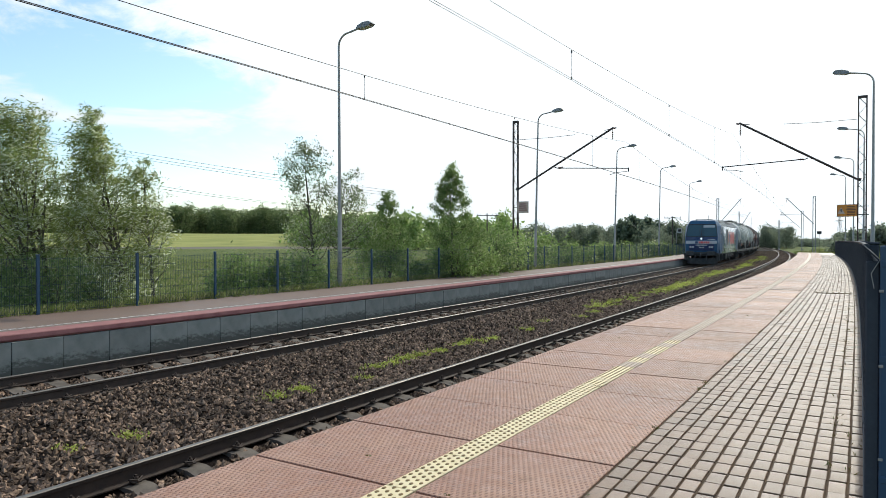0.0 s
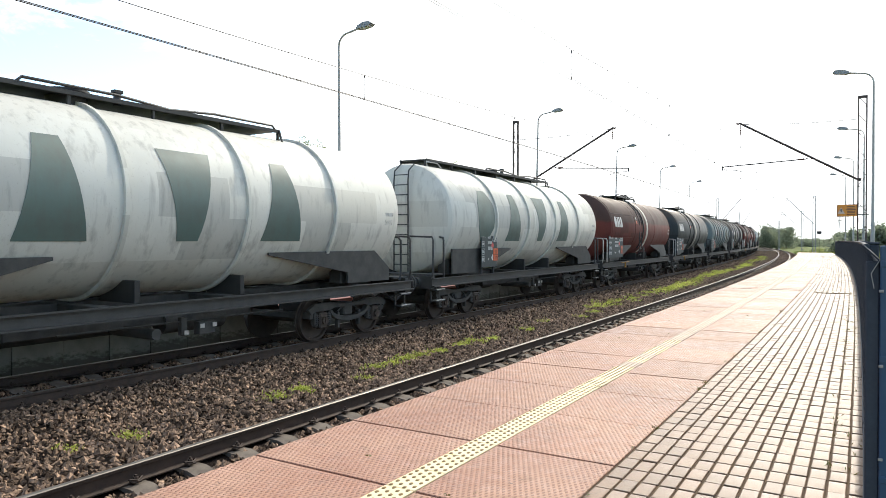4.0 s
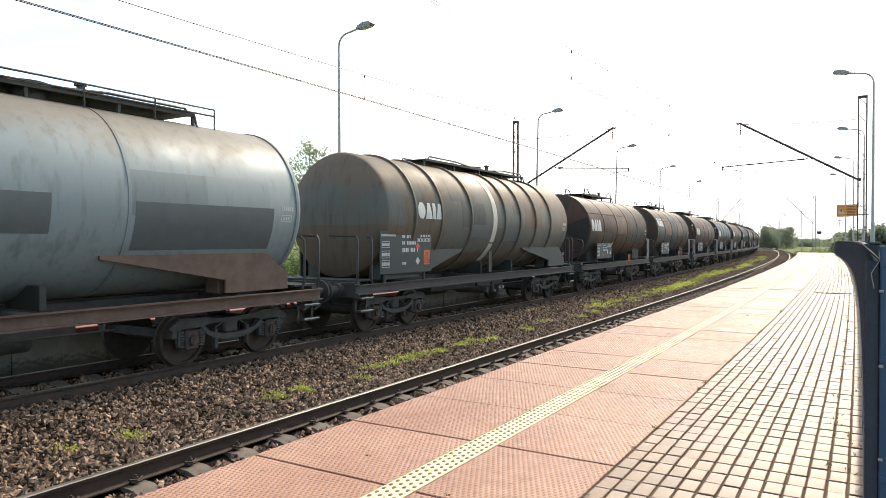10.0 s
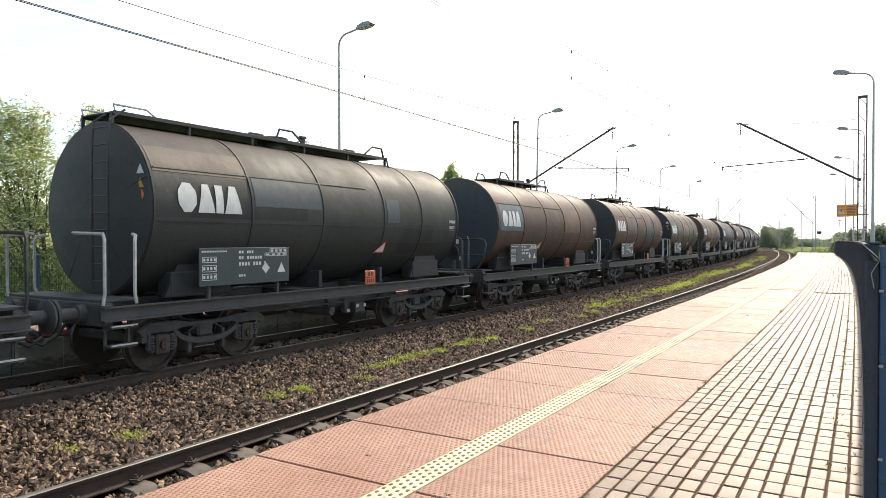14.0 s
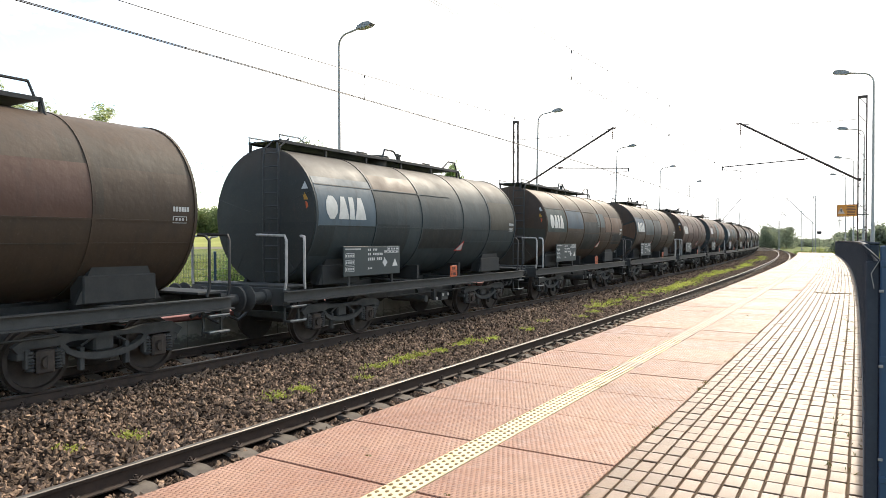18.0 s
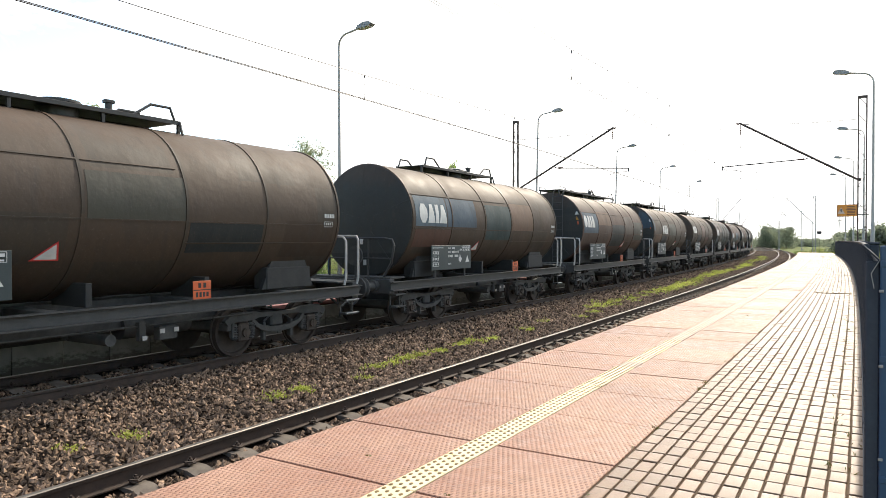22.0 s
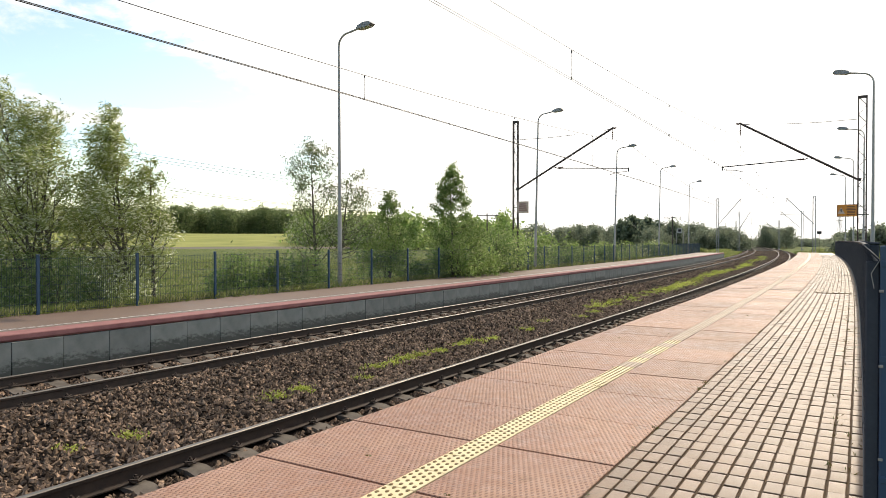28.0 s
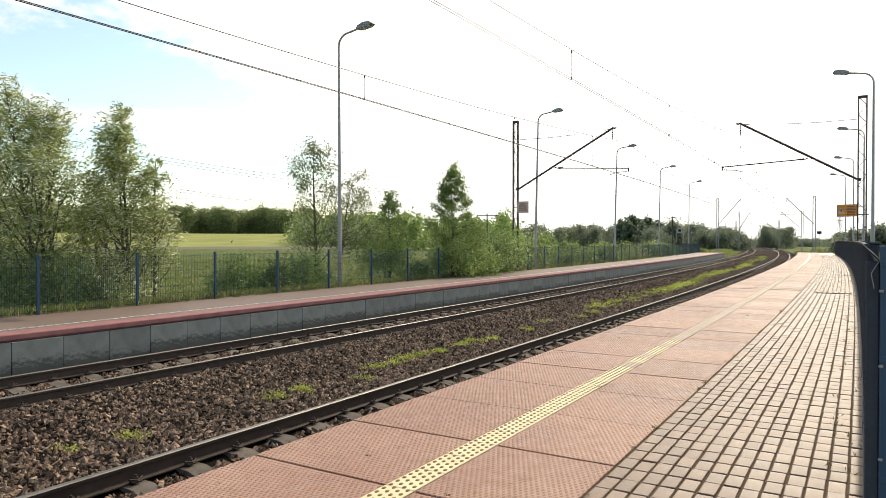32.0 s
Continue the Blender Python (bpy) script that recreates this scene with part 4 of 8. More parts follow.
def sector(g, y0, y1, a0, a1, r, th=0.012, n=8):
    """A thin curved plate lying on the tank."""
    k = n + 1
    verts = []
    for y, rr in ((y0, r), (y0, r + th), (y1, r + th), (y1, r)):
        for i in range(k):
            a = radians(a0 + (a1 - a0) * i / n)
            verts.append(Vector((rr * math.cos(a), y, Z_TANK + rr * math.sin(a))))
    faces = []
    for j in range(4):
        j2 = (j + 1) % 4
        for i in range(n):
            faces.append((j * k + i, j * k + i + 1, j2 * k + i + 1, j2 * k + i))
    faces += [(0, k, 2 * k, 3 * k), (k - 1, 4 * k - 1, 3 * k - 1, 2 * k - 1)]
    return g.add(verts, faces)


# ---- running gear, shared by all wagons ----
def wheel_geo(r=0.46):
    g = Geo()
    for sg in (-1, 1):
        g.lathe([(sg * 0.685, 0.06), (sg * 0.685, r + 0.028), (sg * 0.715, r + 0.028), (sg * 0.722, r + 0.004), (sg * 0.815, r - 0.003), (sg * 0.82, r - 0.06),
                 (sg * 0.775, r - 0.075), (sg * 0.765, 0.13), (sg * 0.84, 0.11), (sg * 0.84, 0.04)], 28, "x")
    g.cyl((-0.95, 0, 0), (0.95, 0, 0), 0.08, n=12)
    return g.mesh("wheelset", M_wheel, 30)


def bogie_meshes():
    m = {}
    m["wheelset"] = wheel_geo()
    g = Geo()
    # side frame: a slim upper beam that dips between the axle boxes, and a bow hung below it
    g.prism([(-1.34, 0.70), (-1.26, 0.60), (-1.14, 0.66), (-0.66, 0.66), (-0.52, 0.70), (0.52, 0.70), (0.66, 0.66), (1.14, 0.66), (1.26, 0.60), (1.34, 0.70), (1.14, 0.82), (0.62, 0.82),
             (0.36, 0.77), (-0.36, 0.77), (-0.62, 0.82), (-1.14, 0.82)], -0.05, 0.05, "x")
    up = [(0.62 * math.sin(radians(a)), 0.68 - 0.20 * math.cos(radians(a))) for a in range(-84, 85, 21)]
    dn = [(0.68 * math.sin(radians(a)), 0.66 - 0.28 * math.cos(radians(a))) for a in range(84, -85, -21)]
    g.prism(up + dn, -0.06, 0.06, "x")
    for sy in (-1, 1):
        g.box((0, sy * 0.66, 0.52), (0.10, 0.07, 0.30), 0.01)
        g.box((0, sy * 1.14, 0.52), (0.10, 0.06, 0.28), 0.01)
    m["side_frame"] = g.mesh("side_frame", M_under)
    g = Geo()
    g.box((0, 0, 0.46), (0.16, 0.26, 0.34), 0.03)
    g.cyl((0.07, 0, 0.46), (0.13, 0, 0.46), 0.085, n=12)
    g.box((0.135, 0, 0.46), (0.01, 0.05, 0.16), 0.0)
    m["axle_box"] = g.mesh("axle_box", M_wheel, 30)
    g = Geo()
    prof = [(0.33, 0.0), (0.33, 0.05)]
    for k in range(6):
        prof += [(0.34 + k * 0.045, 0.055), (0.355 + k * 0.045, 0.078), (0.37 + k * 0.045, 0.055)]
    g.lathe(prof + [(0.62, 0.05), (0.62, 0.0)], 10, "z")
    m["spring"] = g.mesh("spring", M_under, 30)
    g = Geo()
    g.box((0, 0, 0.62), (2.0, 0.32, 0.26), 0.03)
    g.box((0, -1.22, 0.58), (2.05, 0.10, 0.14), 0.01)
    g.box((0, 1.22, 0.58), (2.05, 0.10, 0.14), 0.01)
    g.cyl((0, 0, 0.74), (0, 0, 0.92), 0.22, n=14)
    m["bolster"] = g.mesh("bolster", M_under)
    g = Geo()
    g.box((0, 0.36, 0.42), (0.10, 0.07, 0.34), 0.01)
    g.tube([(0, 0.36, 0.60), (0, 0.144, 0.72)], 0.02, 5)
    m["brake_shoe"] = g.mesh("brake_shoe", M_under)
    return m


BM = bogie_meshes()


def add_bogie(wagon, y):
    b = part("bogie", BM["bolster"], None, wagon, at=pose(0, y, 0))
    for yy in (-0.9, 0.9):
        part("wheelset", BM["wheelset"], None, b, at=pose(0, yy, 0.46))
        for sx in (-1, 1):
            part("axle_box", BM["axle_box"], None, b, at=pose(sx * 1.0, yy, 0, 0, 0, 0 if sx > 0 else 180))
        for dy in (-0.19, 0.19):
            part("spring", BM["spring"], None, b, at=pose(1.0, yy + dy, 0))
    for sx in (-1, 1):
        part("side_frame", BM["side_frame"], None, b, at=pose(sx * 1.0, 0, 0))
    for turn in (0, 180):
        part("brake_shoe", BM["brake_shoe"], None, b, at=pose(0.98, 0, 0, 0, 0, turn))
    return b


def add_ends(w, half, M_frame=None):
    """Headstock, buffers, hook, steps and handrails at both ends. half: to the headstock's face."""
    for e in (-1, 1):
        g = Geo()
        g.box((0, e * (half - 0.1), 1.06), (2.6, 0.2, 0.34), 0.01)
        part("headstock", g, M_sill, w)
        for sx in (-1, 1):
            g = Geo()
            g.lathe([(e * half, 0.14), (e * (half + 0.12), 0.14), (e * (half + 0.13), 0.10), (e * (half + 0.50), 0.10), (e * (half + 0.505), 0.24), (e * (half + 0.54), 0.25), (e * (half + 0.57), 0.19), (e * (half + 0.58), 0.0)],
                    18, "y", (sx * 0.875, 0, 1.06))
            part("buffer", g, M_under, w)
        g = Geo()
        g.tube([(0, e * half, 1.03), (0, e * (half + 0.25), 1.03), (0, e * (half + 0.42), 0.95), (0, e * (half + 0.36), 0.78), (0, e * (half + 0.2), 0.72)], 0.045, 8)
        g.box((0, e * (half + 0.05), 1.03), (0.3, 0.1, 0.26), 0.02)
        part("coupling", g, M_under, w)
        g = Geo()
        g.tube([(0.45, e * half, 0.9), (0.5, e * (half + 0.2), 0.72), (0.5, e * (half + 0.4), 0.62), (0.48, e * (half + 0.6), 0.72)], 0.03, 6)
        part("brake_hose", g, M_black, w)


def handrails(w, half, e, mat, high=2.24, both=True):
    """A pair of bent white grab rails at one end's corner and steps below them."""
    for sx in (-1, 1):
        g = Geo()
        y0 = e * (half - 0.05)
        g.tube([(sx * 1.30, y0, 1.2), (sx * 1.34, y0, 1.35), (sx * 1.34, y0, high - 0.08), (sx * 1.30, y0, high), (sx * 0.55, y0, high + 0.02)], 0.027, 6)
        part("handrail", g, mat, w)
        g = Geo()
        y1 = e * (half - 0.55)
        g.tube([(sx * 1.36, y1, 1.2), (sx * 1.38, y1 + e * 0.04, 1.35), (sx * 1.38, y1 + e * 0.04, high - 0.1), (sx * 1.34, y1, high - 0.02), (sx * 1.2, y1 - e * 0.05, high)], 0.027, 6)
        part("handrail", g, mat, w)
        g = Geo()
        for z in (0.58, 0.86):
            g.box((sx * 1.30, e * (half - 0.32), z), (0.22, 0.42, 0.035), 0.006)
        g.box((sx * 1.22, e * (half - 0.13), 0.82), (0.03, 0.04, 0.6))
        g.box((sx * 1.22, e * (half - 0.51), 0.82), (0.03, 0.04, 0.6))
        part("step", g, M_under, w)
        for z in (0.602, 0.882):
            g = Geo()
            g.box((sx * 1.40, e * (half - 0.32), z), (0.03, 0.42, 0.02), 0.0)
            part("step_edge", g, M_rail_white, w)
    end_platform(w, half, e)


def end_platform(w, half, e):
    g = Geo()
    g.box((0, e * (half - 0.35), 1.255), (2.55, 0.62, 0.04), 0.004)
    part("end_platform", g, M_under, w)


def brake_stand(w, half, e):
    """The guard's end: a dark rail across the wagon, bent down at its ends, over a brake column and steps."""
    y0 = e * (half - 0.10)
    g = Geo()
    g.tube([(-1.05, y0, 1.27), (-1.28, y0, 1.62), (-1.36, y0, 2.02), (-1.30, y0, 2.16), (-1.1, y0, 2.20), (1.1, y0, 2.20), (1.30, y0, 2.16), (1.36, y0, 2.02), (1.28, y0, 1.62), (1.05, y0, 1.27)], 0.03, 6)
    part("guard_rail", g, M_darksteel, w, "dark bent end rail")
    for a, b in (((-0.6, y0, 1.25), (-0.6, y0, 2.2)), ((0.6, y0, 1.25), (0.6, y0, 2.2)), ((-1.3, y0, 1.72), (1.3, y0, 1.72))):
        g = Geo()
        g.tube([a, b], 0.022, 6)
        part("rail_bar", g, M_darksteel, w)
    g = Geo()
    g.cyl((0.28, y0 + e * 0.02, 1.25), (0.28, y0 + e * 0.02, 1.95), 0.06, n=10)
    g.lathe([(-0.02, 0.20), (-0.02, 0.24), (0.02, 0.24), (0.02, 0.20), (-0.02, 0.20)], 18, "y", (0.28, y0 + e * 0.12, 1.78))
    part("brake_wheel", g, M_under, w)
    for sx in (-1, 1):
        g = Geo()
        for z in (0.58, 0.86):
            g.box((sx * 1.30, e * (half - 0.32), z), (0.22, 0.42, 0.035), 0.006)
        for d in (0.13, 0.51):
            g.box((sx * 1.22, e * (half - d), 0.82), (0.03, 0.04, 0.6))
        part("step", g, M_under, w)
    for x, z in ((0.42, 2.12), (0.52, 1.62)):
        g = Geo()
        g.box((x, y0 + e * 0.034, z), (0.09, 0.006, 0.13))
        part("end_tag", g, M_ink, w, "small pale tag")
    end_platform(w, half, e)


def plain_shape(kind, v):
    """Left and right edge, 0 to 1, of a plain shape at the height v, 0 to 1."""
    e = abs(2 * v - 1)
    if kind == "round":
        c = 0.30 * max(0.0, e - 0.42) / 0.58
    elif kind == "wide_foot":
        c = 0.32 * v
    elif kind == "wide_top":
        c = 0.30 * (1 - v)
    else:
        c = 0.0
    return c, 1 - c


def shape_on_tank(kind, y0, y1, a0, a1, r, th=0.004, n=8):
    """A plain painted shape that follows the tank's curve."""
    g = Geo()
    verts = []
    for lift in (0.0, th):
        for i in range(n + 1):
            l, q = plain_shape(kind, i / n)
            a = radians(a0 + (a1 - a0) * i / n)
            for u in (l, q):
                verts.append(Vector(((r + lift) * math.cos(a), y0 + (y1 - y0) * u, Z_TANK + (r + lift) * math.sin(a))))
    k = 2 * (n + 1)
    faces = []
    for i in range(n):
        b = 2 * i
        faces += [(b, b + 1, b + 3, b + 2), (k + b, k + b + 2, k + b + 3, k + b + 1), (b, b + 2, k + b + 2, k + b), (b + 1, k + b + 1, k + b + 3, b + 3)]
    faces += [(0, k, k + 1, 1), (k - 2, k - 1, 2 * k - 1, 2 * k - 2)]
    return g.add(verts, faces)


WORD = (("round", 0.0, 0.27), ("wide_foot", 0.29, 0.55), ("block", 0.57, 0.69), ("wide_foot", 0.71, 1.0))


def lettering(w, y0, width, a0, a1, mat, shapes=WORD, label="plain white painted shape"):
    """A row of plain shapes painted on the tank's side, in place of a name."""
    for kind, u0, u1 in shapes:
        part("logo_block", shape_on_tank(kind, y0 + u0 * width, y0 + u1 * width, a0, a1, R_TANK + 0.007), mat, w, label)


def text_faces(body, size):
    """Corners and faces of a centred line of text in the built-in font, lying in the xy plane."""
    cu = bpy.data.curves.new("lettering", "FONT")
    cu.body, cu.size, cu.extrude, cu.align_x = body, size, 0.0015, "CENTER"
    cu.resolution_u = 2
    ob = new("lettering", cu)
    me = bpy.data.meshes.new_from_object(ob.evaluated_get(bpy.context.evaluated_depsgraph_get()))
    v, f = [tuple(p.co) for p in me.vertices], [tuple(q.vertices) for q in me.polygons]
    bpy.data.objects.remove(ob)
    bpy.data.curves.remove(cu)
    bpy.data.meshes.remove(me)
    return v, f


def board(w, y0, length, z0=1.30, z1=1.98, x=1.43, plate=False, mat=None):
    b = Geo()
    b.box((x, y0 + length / 2, (z0 + z1) / 2), (0.025, length, z1 - z0), 0.004)
    bd = part("data_board", b, mat or M_board, w, "dark board with rows of pale markings")
    g = Geo()
    h = z1 - z0
    xx = x + 0.0145
    for u, v, lw, lh, n in ((0.02, 0.88, 0.26, 0.05, 16), (0.40, 0.84, 0.06, 0.08, 2), (0.49, 0.84, 0.08, 0.08, 3), (0.40, 0.68, 0.06, 0.09, 2), (0.49, 0.68, 0.18, 0.09, 6), (0.40, 0.50, 0.13, 0.11, 4),
                            (0.56, 0.50, 0.10, 0.11, 3), (0.69, 0.50, 0.025, 0.11, 1), (0.40, 0.20, 0.08, 0.07, 3)):
        for i in range(n):
            g.box((xx, y0 + (u + (i + 0.5) * lw / n) * length, z0 + (v + lh / 2) * h), (0.003, lw / n * 0.66 * length, lh * h * 0.9))
    # framed boxes of small print
    for u, v, lw, lh in ((0.03, 0.62, 0.14, 0.14), (0.03, 0.38, 0.14, 0.16), (0.03, 0.16, 0.14, 0.16), (0.76, 0.84, 0.21, 0.13), (0.70, 0.76, 0.27, 0.08)):
        ya, yb, za, zb = y0 + u * length, y0 + (u + lw) * length, z0 + v * h, z0 + (v + lh) * h
        for z in (za, zb):
            g.box((xx, (ya + yb) / 2, z), (0.003, yb - ya, 0.009))
        for y in (ya, yb):
            g.box((xx, y, (za + zb) / 2), (0.003, 0.009, zb - za))
        for q in range(4):
            g.box((xx, ya + (q + 0.5) * (yb - ya) / 4, (za + zb) / 2), (0.003, (yb - ya) * 0.14, (zb - za) * 0.5))
    g.box((xx, y0 + 0.71 * length, z0 + (0.28 if plate else 0.42) * h), (0.003, 0.14, 0.14), 0, Matrix.Rotation(radians(45), 3, "X"))
    tagged(part("markings", g, M_ink, bd, "pale unreadable markings"), kind="stuff")
    g = Geo()
    g.prism([(y0 + 0.85 * length, z0 + 0.28 * h), (y0 + 0.95 * length, z0 + 0.28 * h), (y0 + 0.90 * length, z0 + 0.56 * h)], xx, xx + 0.003, "x")
    part("warning_triangle", g, M_logo, bd, "small pale warning triangle")
    for yy in (0.12, 0.88):
        g = Geo()
        g.box((x - 0.06, y0 + yy * length, z0 - 0.04), (0.05, 0.05, 0.35))
        part("board_bracket", g, M_under, w)
    if plate:
        g = Geo()
        g.box((xx, y0 + 0.71 * length, z0 + 0.64 * h), (0.003, 0.14, 0.14), 0, Matrix.Rotation(radians(45), 3, "X"))
        part("hazard_diamond", g, M_red, bd, "red diamond label")
        g = Geo()
        g.box((xx + 0.006, y0 + 0.89 * length, z0 + 0.36), (0.012, 0.30, 0.36), 0.003)
        part("warning_plate", g, M_plate, bd, "orange hazard plate")
        g = Geo()
        g.box((xx + 0.0135, y0 + 0.89 * length, z0 + 0.36), (0.003, 0.29, 0.014))
        for body, z in (("33", z0 + 0.39), ("1203", z0 + 0.22)):
            v, f = text_faces(body, 0.155)
            g.add([Vector((xx + 0.0125 + p[2], y0 + 0.89 * length + p[0], z + p[1])) for p in v], f)
        part("plate_number", g, M_black, w, "black hazard number", smooth=None)
    return bd


def walkway(w, y0, y1, ztop, rail=True, frame_h=0.2, hoops=True, guard_len=None):
    """Catwalk on the tank's crown with a kick frame, bent end hoops and hatch."""
    g = Geo()
    g.box((0, (y0 + y1) / 2, ztop + 0.13), (0.84, y1 - y0, 0.025), 0.004)
    ww = part("walkway", g, M_darksteel, w, "dark steel catwalk")
    for x in (-0.44, 0.44):
        g = Geo()
        g.box((x, (y0 + y1) / 2, ztop + 0.12), (0.04, y1 - y0, 0.07), 0.004)
        part("beam", g, M_darksteel, ww)
    n = max(2, int((y1 - y0) / 1.4))
    for i in range(n + 1):
        yy = y0 + (y1 - y0) * i / n
        for x in (-0.40, 0.40):
            g = Geo()
            g.box((x, yy, ztop - 0.03), (0.05, 0.05, 0.26))
            part("support", g, M_darksteel, ww)
    if rail:
        for e, yy in ((-1, y0 + 0.1), (1, y1 - 0.1)):
            if e < 0 and not hoops:
                yy = y0 + 3.6
            L = guard_len or 0.75
            g = Geo()
            g.tube([(0.44, yy, ztop + 0.12), (0.44, yy - e * 0.1, ztop + frame_h + 0.12), (0.44, yy - e * L * 0.6, ztop + frame_h + 0.12), (0.44, yy - e * L, ztop + 0.14)], 0.024, 6)
            part("guard_rail", g, M_darksteel, ww)
            g = Geo()
            g.tube([(-0.44, yy, ztop + 0.12), (-0.44, yy - e * 0.1, ztop + frame_h + 0.12), (-0.44, yy - e * L * 0.6, ztop + frame_h + 0.12), (-0.44, yy - e * L, ztop + 0.14)], 0.024, 6)
            part("guard_rail", g, M_darksteel, ww)
    g = Geo()
    yc = (y0 + y1) / 2 + 0.2
    g.lathe([(ztop - 0.1, 0.30), (ztop + 0.18, 0.30), (ztop + 0.19, 0.34), (ztop + 0.23, 0.34), (ztop + 0.26, 0.2), (ztop + 0.27, 0.0)], 18, "z", (0, yc, 0))
    hh = part("hatch", g, M_darksteel, w)
    g = Geo()
    g.cyl((0.18, yc + 0.75, ztop + 0.1), (0.18, yc + 0.75, ztop + 0.30), 0.06, n=10)
    g.box((0.18, yc + 0.75, ztop + 0.33), (0.12, 0.16, 0.06), 0.01)
    part("valve", g, M_darksteel, hh)
    # end bracket hanging down from the catwalk
    g = Geo()
    g.tube([(0.46, y1 - 0.02, ztop + 0.14), (0.5, y1, ztop - 0.05), (0.62, y1 + 0.02, ztop - 0.28)], 0.022, 6)
    part("bracket", g, M_darksteel, ww)
    return ww


def tank_geo(half, bulge=0.26, r=None, seg=56):
    r = r or R_TANK
    pr = [(-half - bulge, 0.0)]
    for k in range(1, 8):
        a = radians(90 * k / 7.0)
        pr.append((-half - bulge * math.cos(a), r * (0.10 + 0.90 * math.sin(a)) if k < 7 else r))
    pr[1:1] = [(-half - bulge * 0.99, r * 0.12)]
    fw = [(y, q) for y, q in pr]
    return fw + [(-y, q) for y, q in reversed(fw)]


def build_wagon(kind, paint):
    """One tank wagon at the origin, running towards -y. kind holds its build."""
    w = thing("tank_wagon", kind["label"], "tank wagon", "tank wagons of the train")
    global R_TANK, Z_TANK
    R_TANK, Z_TANK = (1.52, 2.755) if kind["half"] > 5.2 else (1.43, 2.66)
    lng, half, piv, ends = kind["half"] > 5.2, kind["half"], kind["pivot"], kind["ends"]
    g = Geo()
    if lng:
        g.lathe(tank_geo(half, kind.get("bulge", 0.2)), 60, "y", (0, 0, Z_TANK))
    else:
        g.lathe([(-half, R_TANK - 0.03), (-half, R_TANK), (half, R_TANK), (half, R_TANK - 0.03)], 60, "y", (0, 0, Z_TANK))
    part("tank", g, paint, w, smooth=28)
    if not lng:
        for e in (-1, 1):
            g = Geo()
            r = R_TANK
            g.lathe([(e * (half - 0.02), r - 0.012), (e * (half + 0.006), r - 0.004), (e * (half + 0.02), r * 0.985), (e * (half + 0.045), r * 0.8), (e * (half + 0.07), r * 0.4), (e * (half + 0.075), 0.0)], 60, "y", (0, 0, Z_TANK))
            part("end_cap", g, kind["cap"] or paint, w, smooth=28)
            for a in (20, 92, 164, 236, 308):
                g = Geo()
                c, s = math.cos(radians(a)), math.sin(radians(a))
                g.tube([(0.35 * c, e * (half + 0.068), Z_TANK + 0.35 * s), (0.8 * r * c, e * (half + 0.043), Z_TANK + 0.8 * r * s), (0.97 * r * c, e * (half + 0.024), Z_TANK + 0.97 * r * s)], 0.010, 4)
                part("end_seam", g, kind["cap"] or paint, w)
    for y, th, wd in kind["rings"]:
        g = Geo()
        g.lathe([(y - wd / 2, R_TANK - 0.01), (y - wd / 2, R_TANK + th), (y + wd / 2, R_TANK + th), (y + wd / 2, R_TANK - 0.01)], 60, "y", (0, 0, Z_TANK))
        part("ring", g, paint, w)
    for y, wd in kind.get("bands", ()):
        g = Geo()
        sector(g, y, y + wd, -52, 100, R_TANK, 0.010, 24)
        st = part("white_band", g, M_greyband, w, "cream painted strap with a dark chevron")
        g = Geo()
        for u in (-1, 1):
            sector(g, y + wd * (0.5 + 0.25 * u) - wd * 0.25, y + wd * (0.5 + 0.25 * u) + wd * 0.25, -27 + 0.0 * u, -25.5, R_TANK + 0.010, 0.004, 1)
        part("chevron", g, M_black, st)
        g = Geo()
        g.box((1.33, y + wd / 2, 1.52), (0.05, wd * 0.7, 0.62), 0.006)
        part("strap_foot", g, M_under, w)
    for y0, y1, z in kind.get("seams", ()):
        g = Geo()
        a = math.degrees(math.asin((z - Z_TANK) / R_TANK))
        sector(g, y0, y1, a - 0.5, a + 0.5, R_TANK, 0.012, 1)
        part("lap_seam", g, paint, w)
    # frame
    for sx in (-1, 1):
        g = Geo()
        x0, x1 = sx * 1.28, sx * 1.38
        g.prism([(x0, 0.955), (x1 + sx * 0.04, 0.955), (x1 + sx * 0.04, 0.975), (x0 + sx * 0.05, 0.983), (x0 + sx * 0.05, 1.145), (x1 + sx * 0.04, 1.153), (x1 + sx * 0.04, 1.172), (x0, 1.172)], -ends, ends, "y")
        part("side_sill", g, kind.get("frame", M_sill), w)
    g = Geo()
    g.box((0, 0, 1.05), (0.5, 2 * ends - 0.3, 0.28), 0.01)
    for y in (-piv, piv, -1.2, 1.2):
        g.box((0, y, 1.08), (2.6, 0.22, 0.2), 0.01)
    part("centre_sill", g, M_under, w)
    for y in (-piv - 0.2, piv + 0.2):
        for sx in (-1, 1):
            g = Geo()
            e = 1 if y > 0 else -1
            g.prism([(y - 0.7, 1.22), (y + 0.7, 1.22), (y + 0.45, 1.78), (y - 0.45, 1.78)] if not lng else [(y - 2.9, 1.92), (y - 2.9, 1.87), (y - 0.6, 1.46), (y - 0.6, 1.23), (y + 0.9, 1.23), (y + 0.9, 1.52), (y + 0.35, 1.92)] if e > 0 else [(y + 3.0, 1.92), (y + 3.0, 1.87), (y + 0.7, 1.24), (y - 0.7, 1.24), (y - 0.7, 1.92)],
                    sx * (1.27 if lng else 1.02), sx * (1.31 if lng else 1.10), "x")
            g.box((sx * 0.95, y, 1.42), (0.35, 1.2, 0.42), 0.02)
            part("saddle", g, kind.get("saddle", M_hull if lng else M_shadesteel), w)
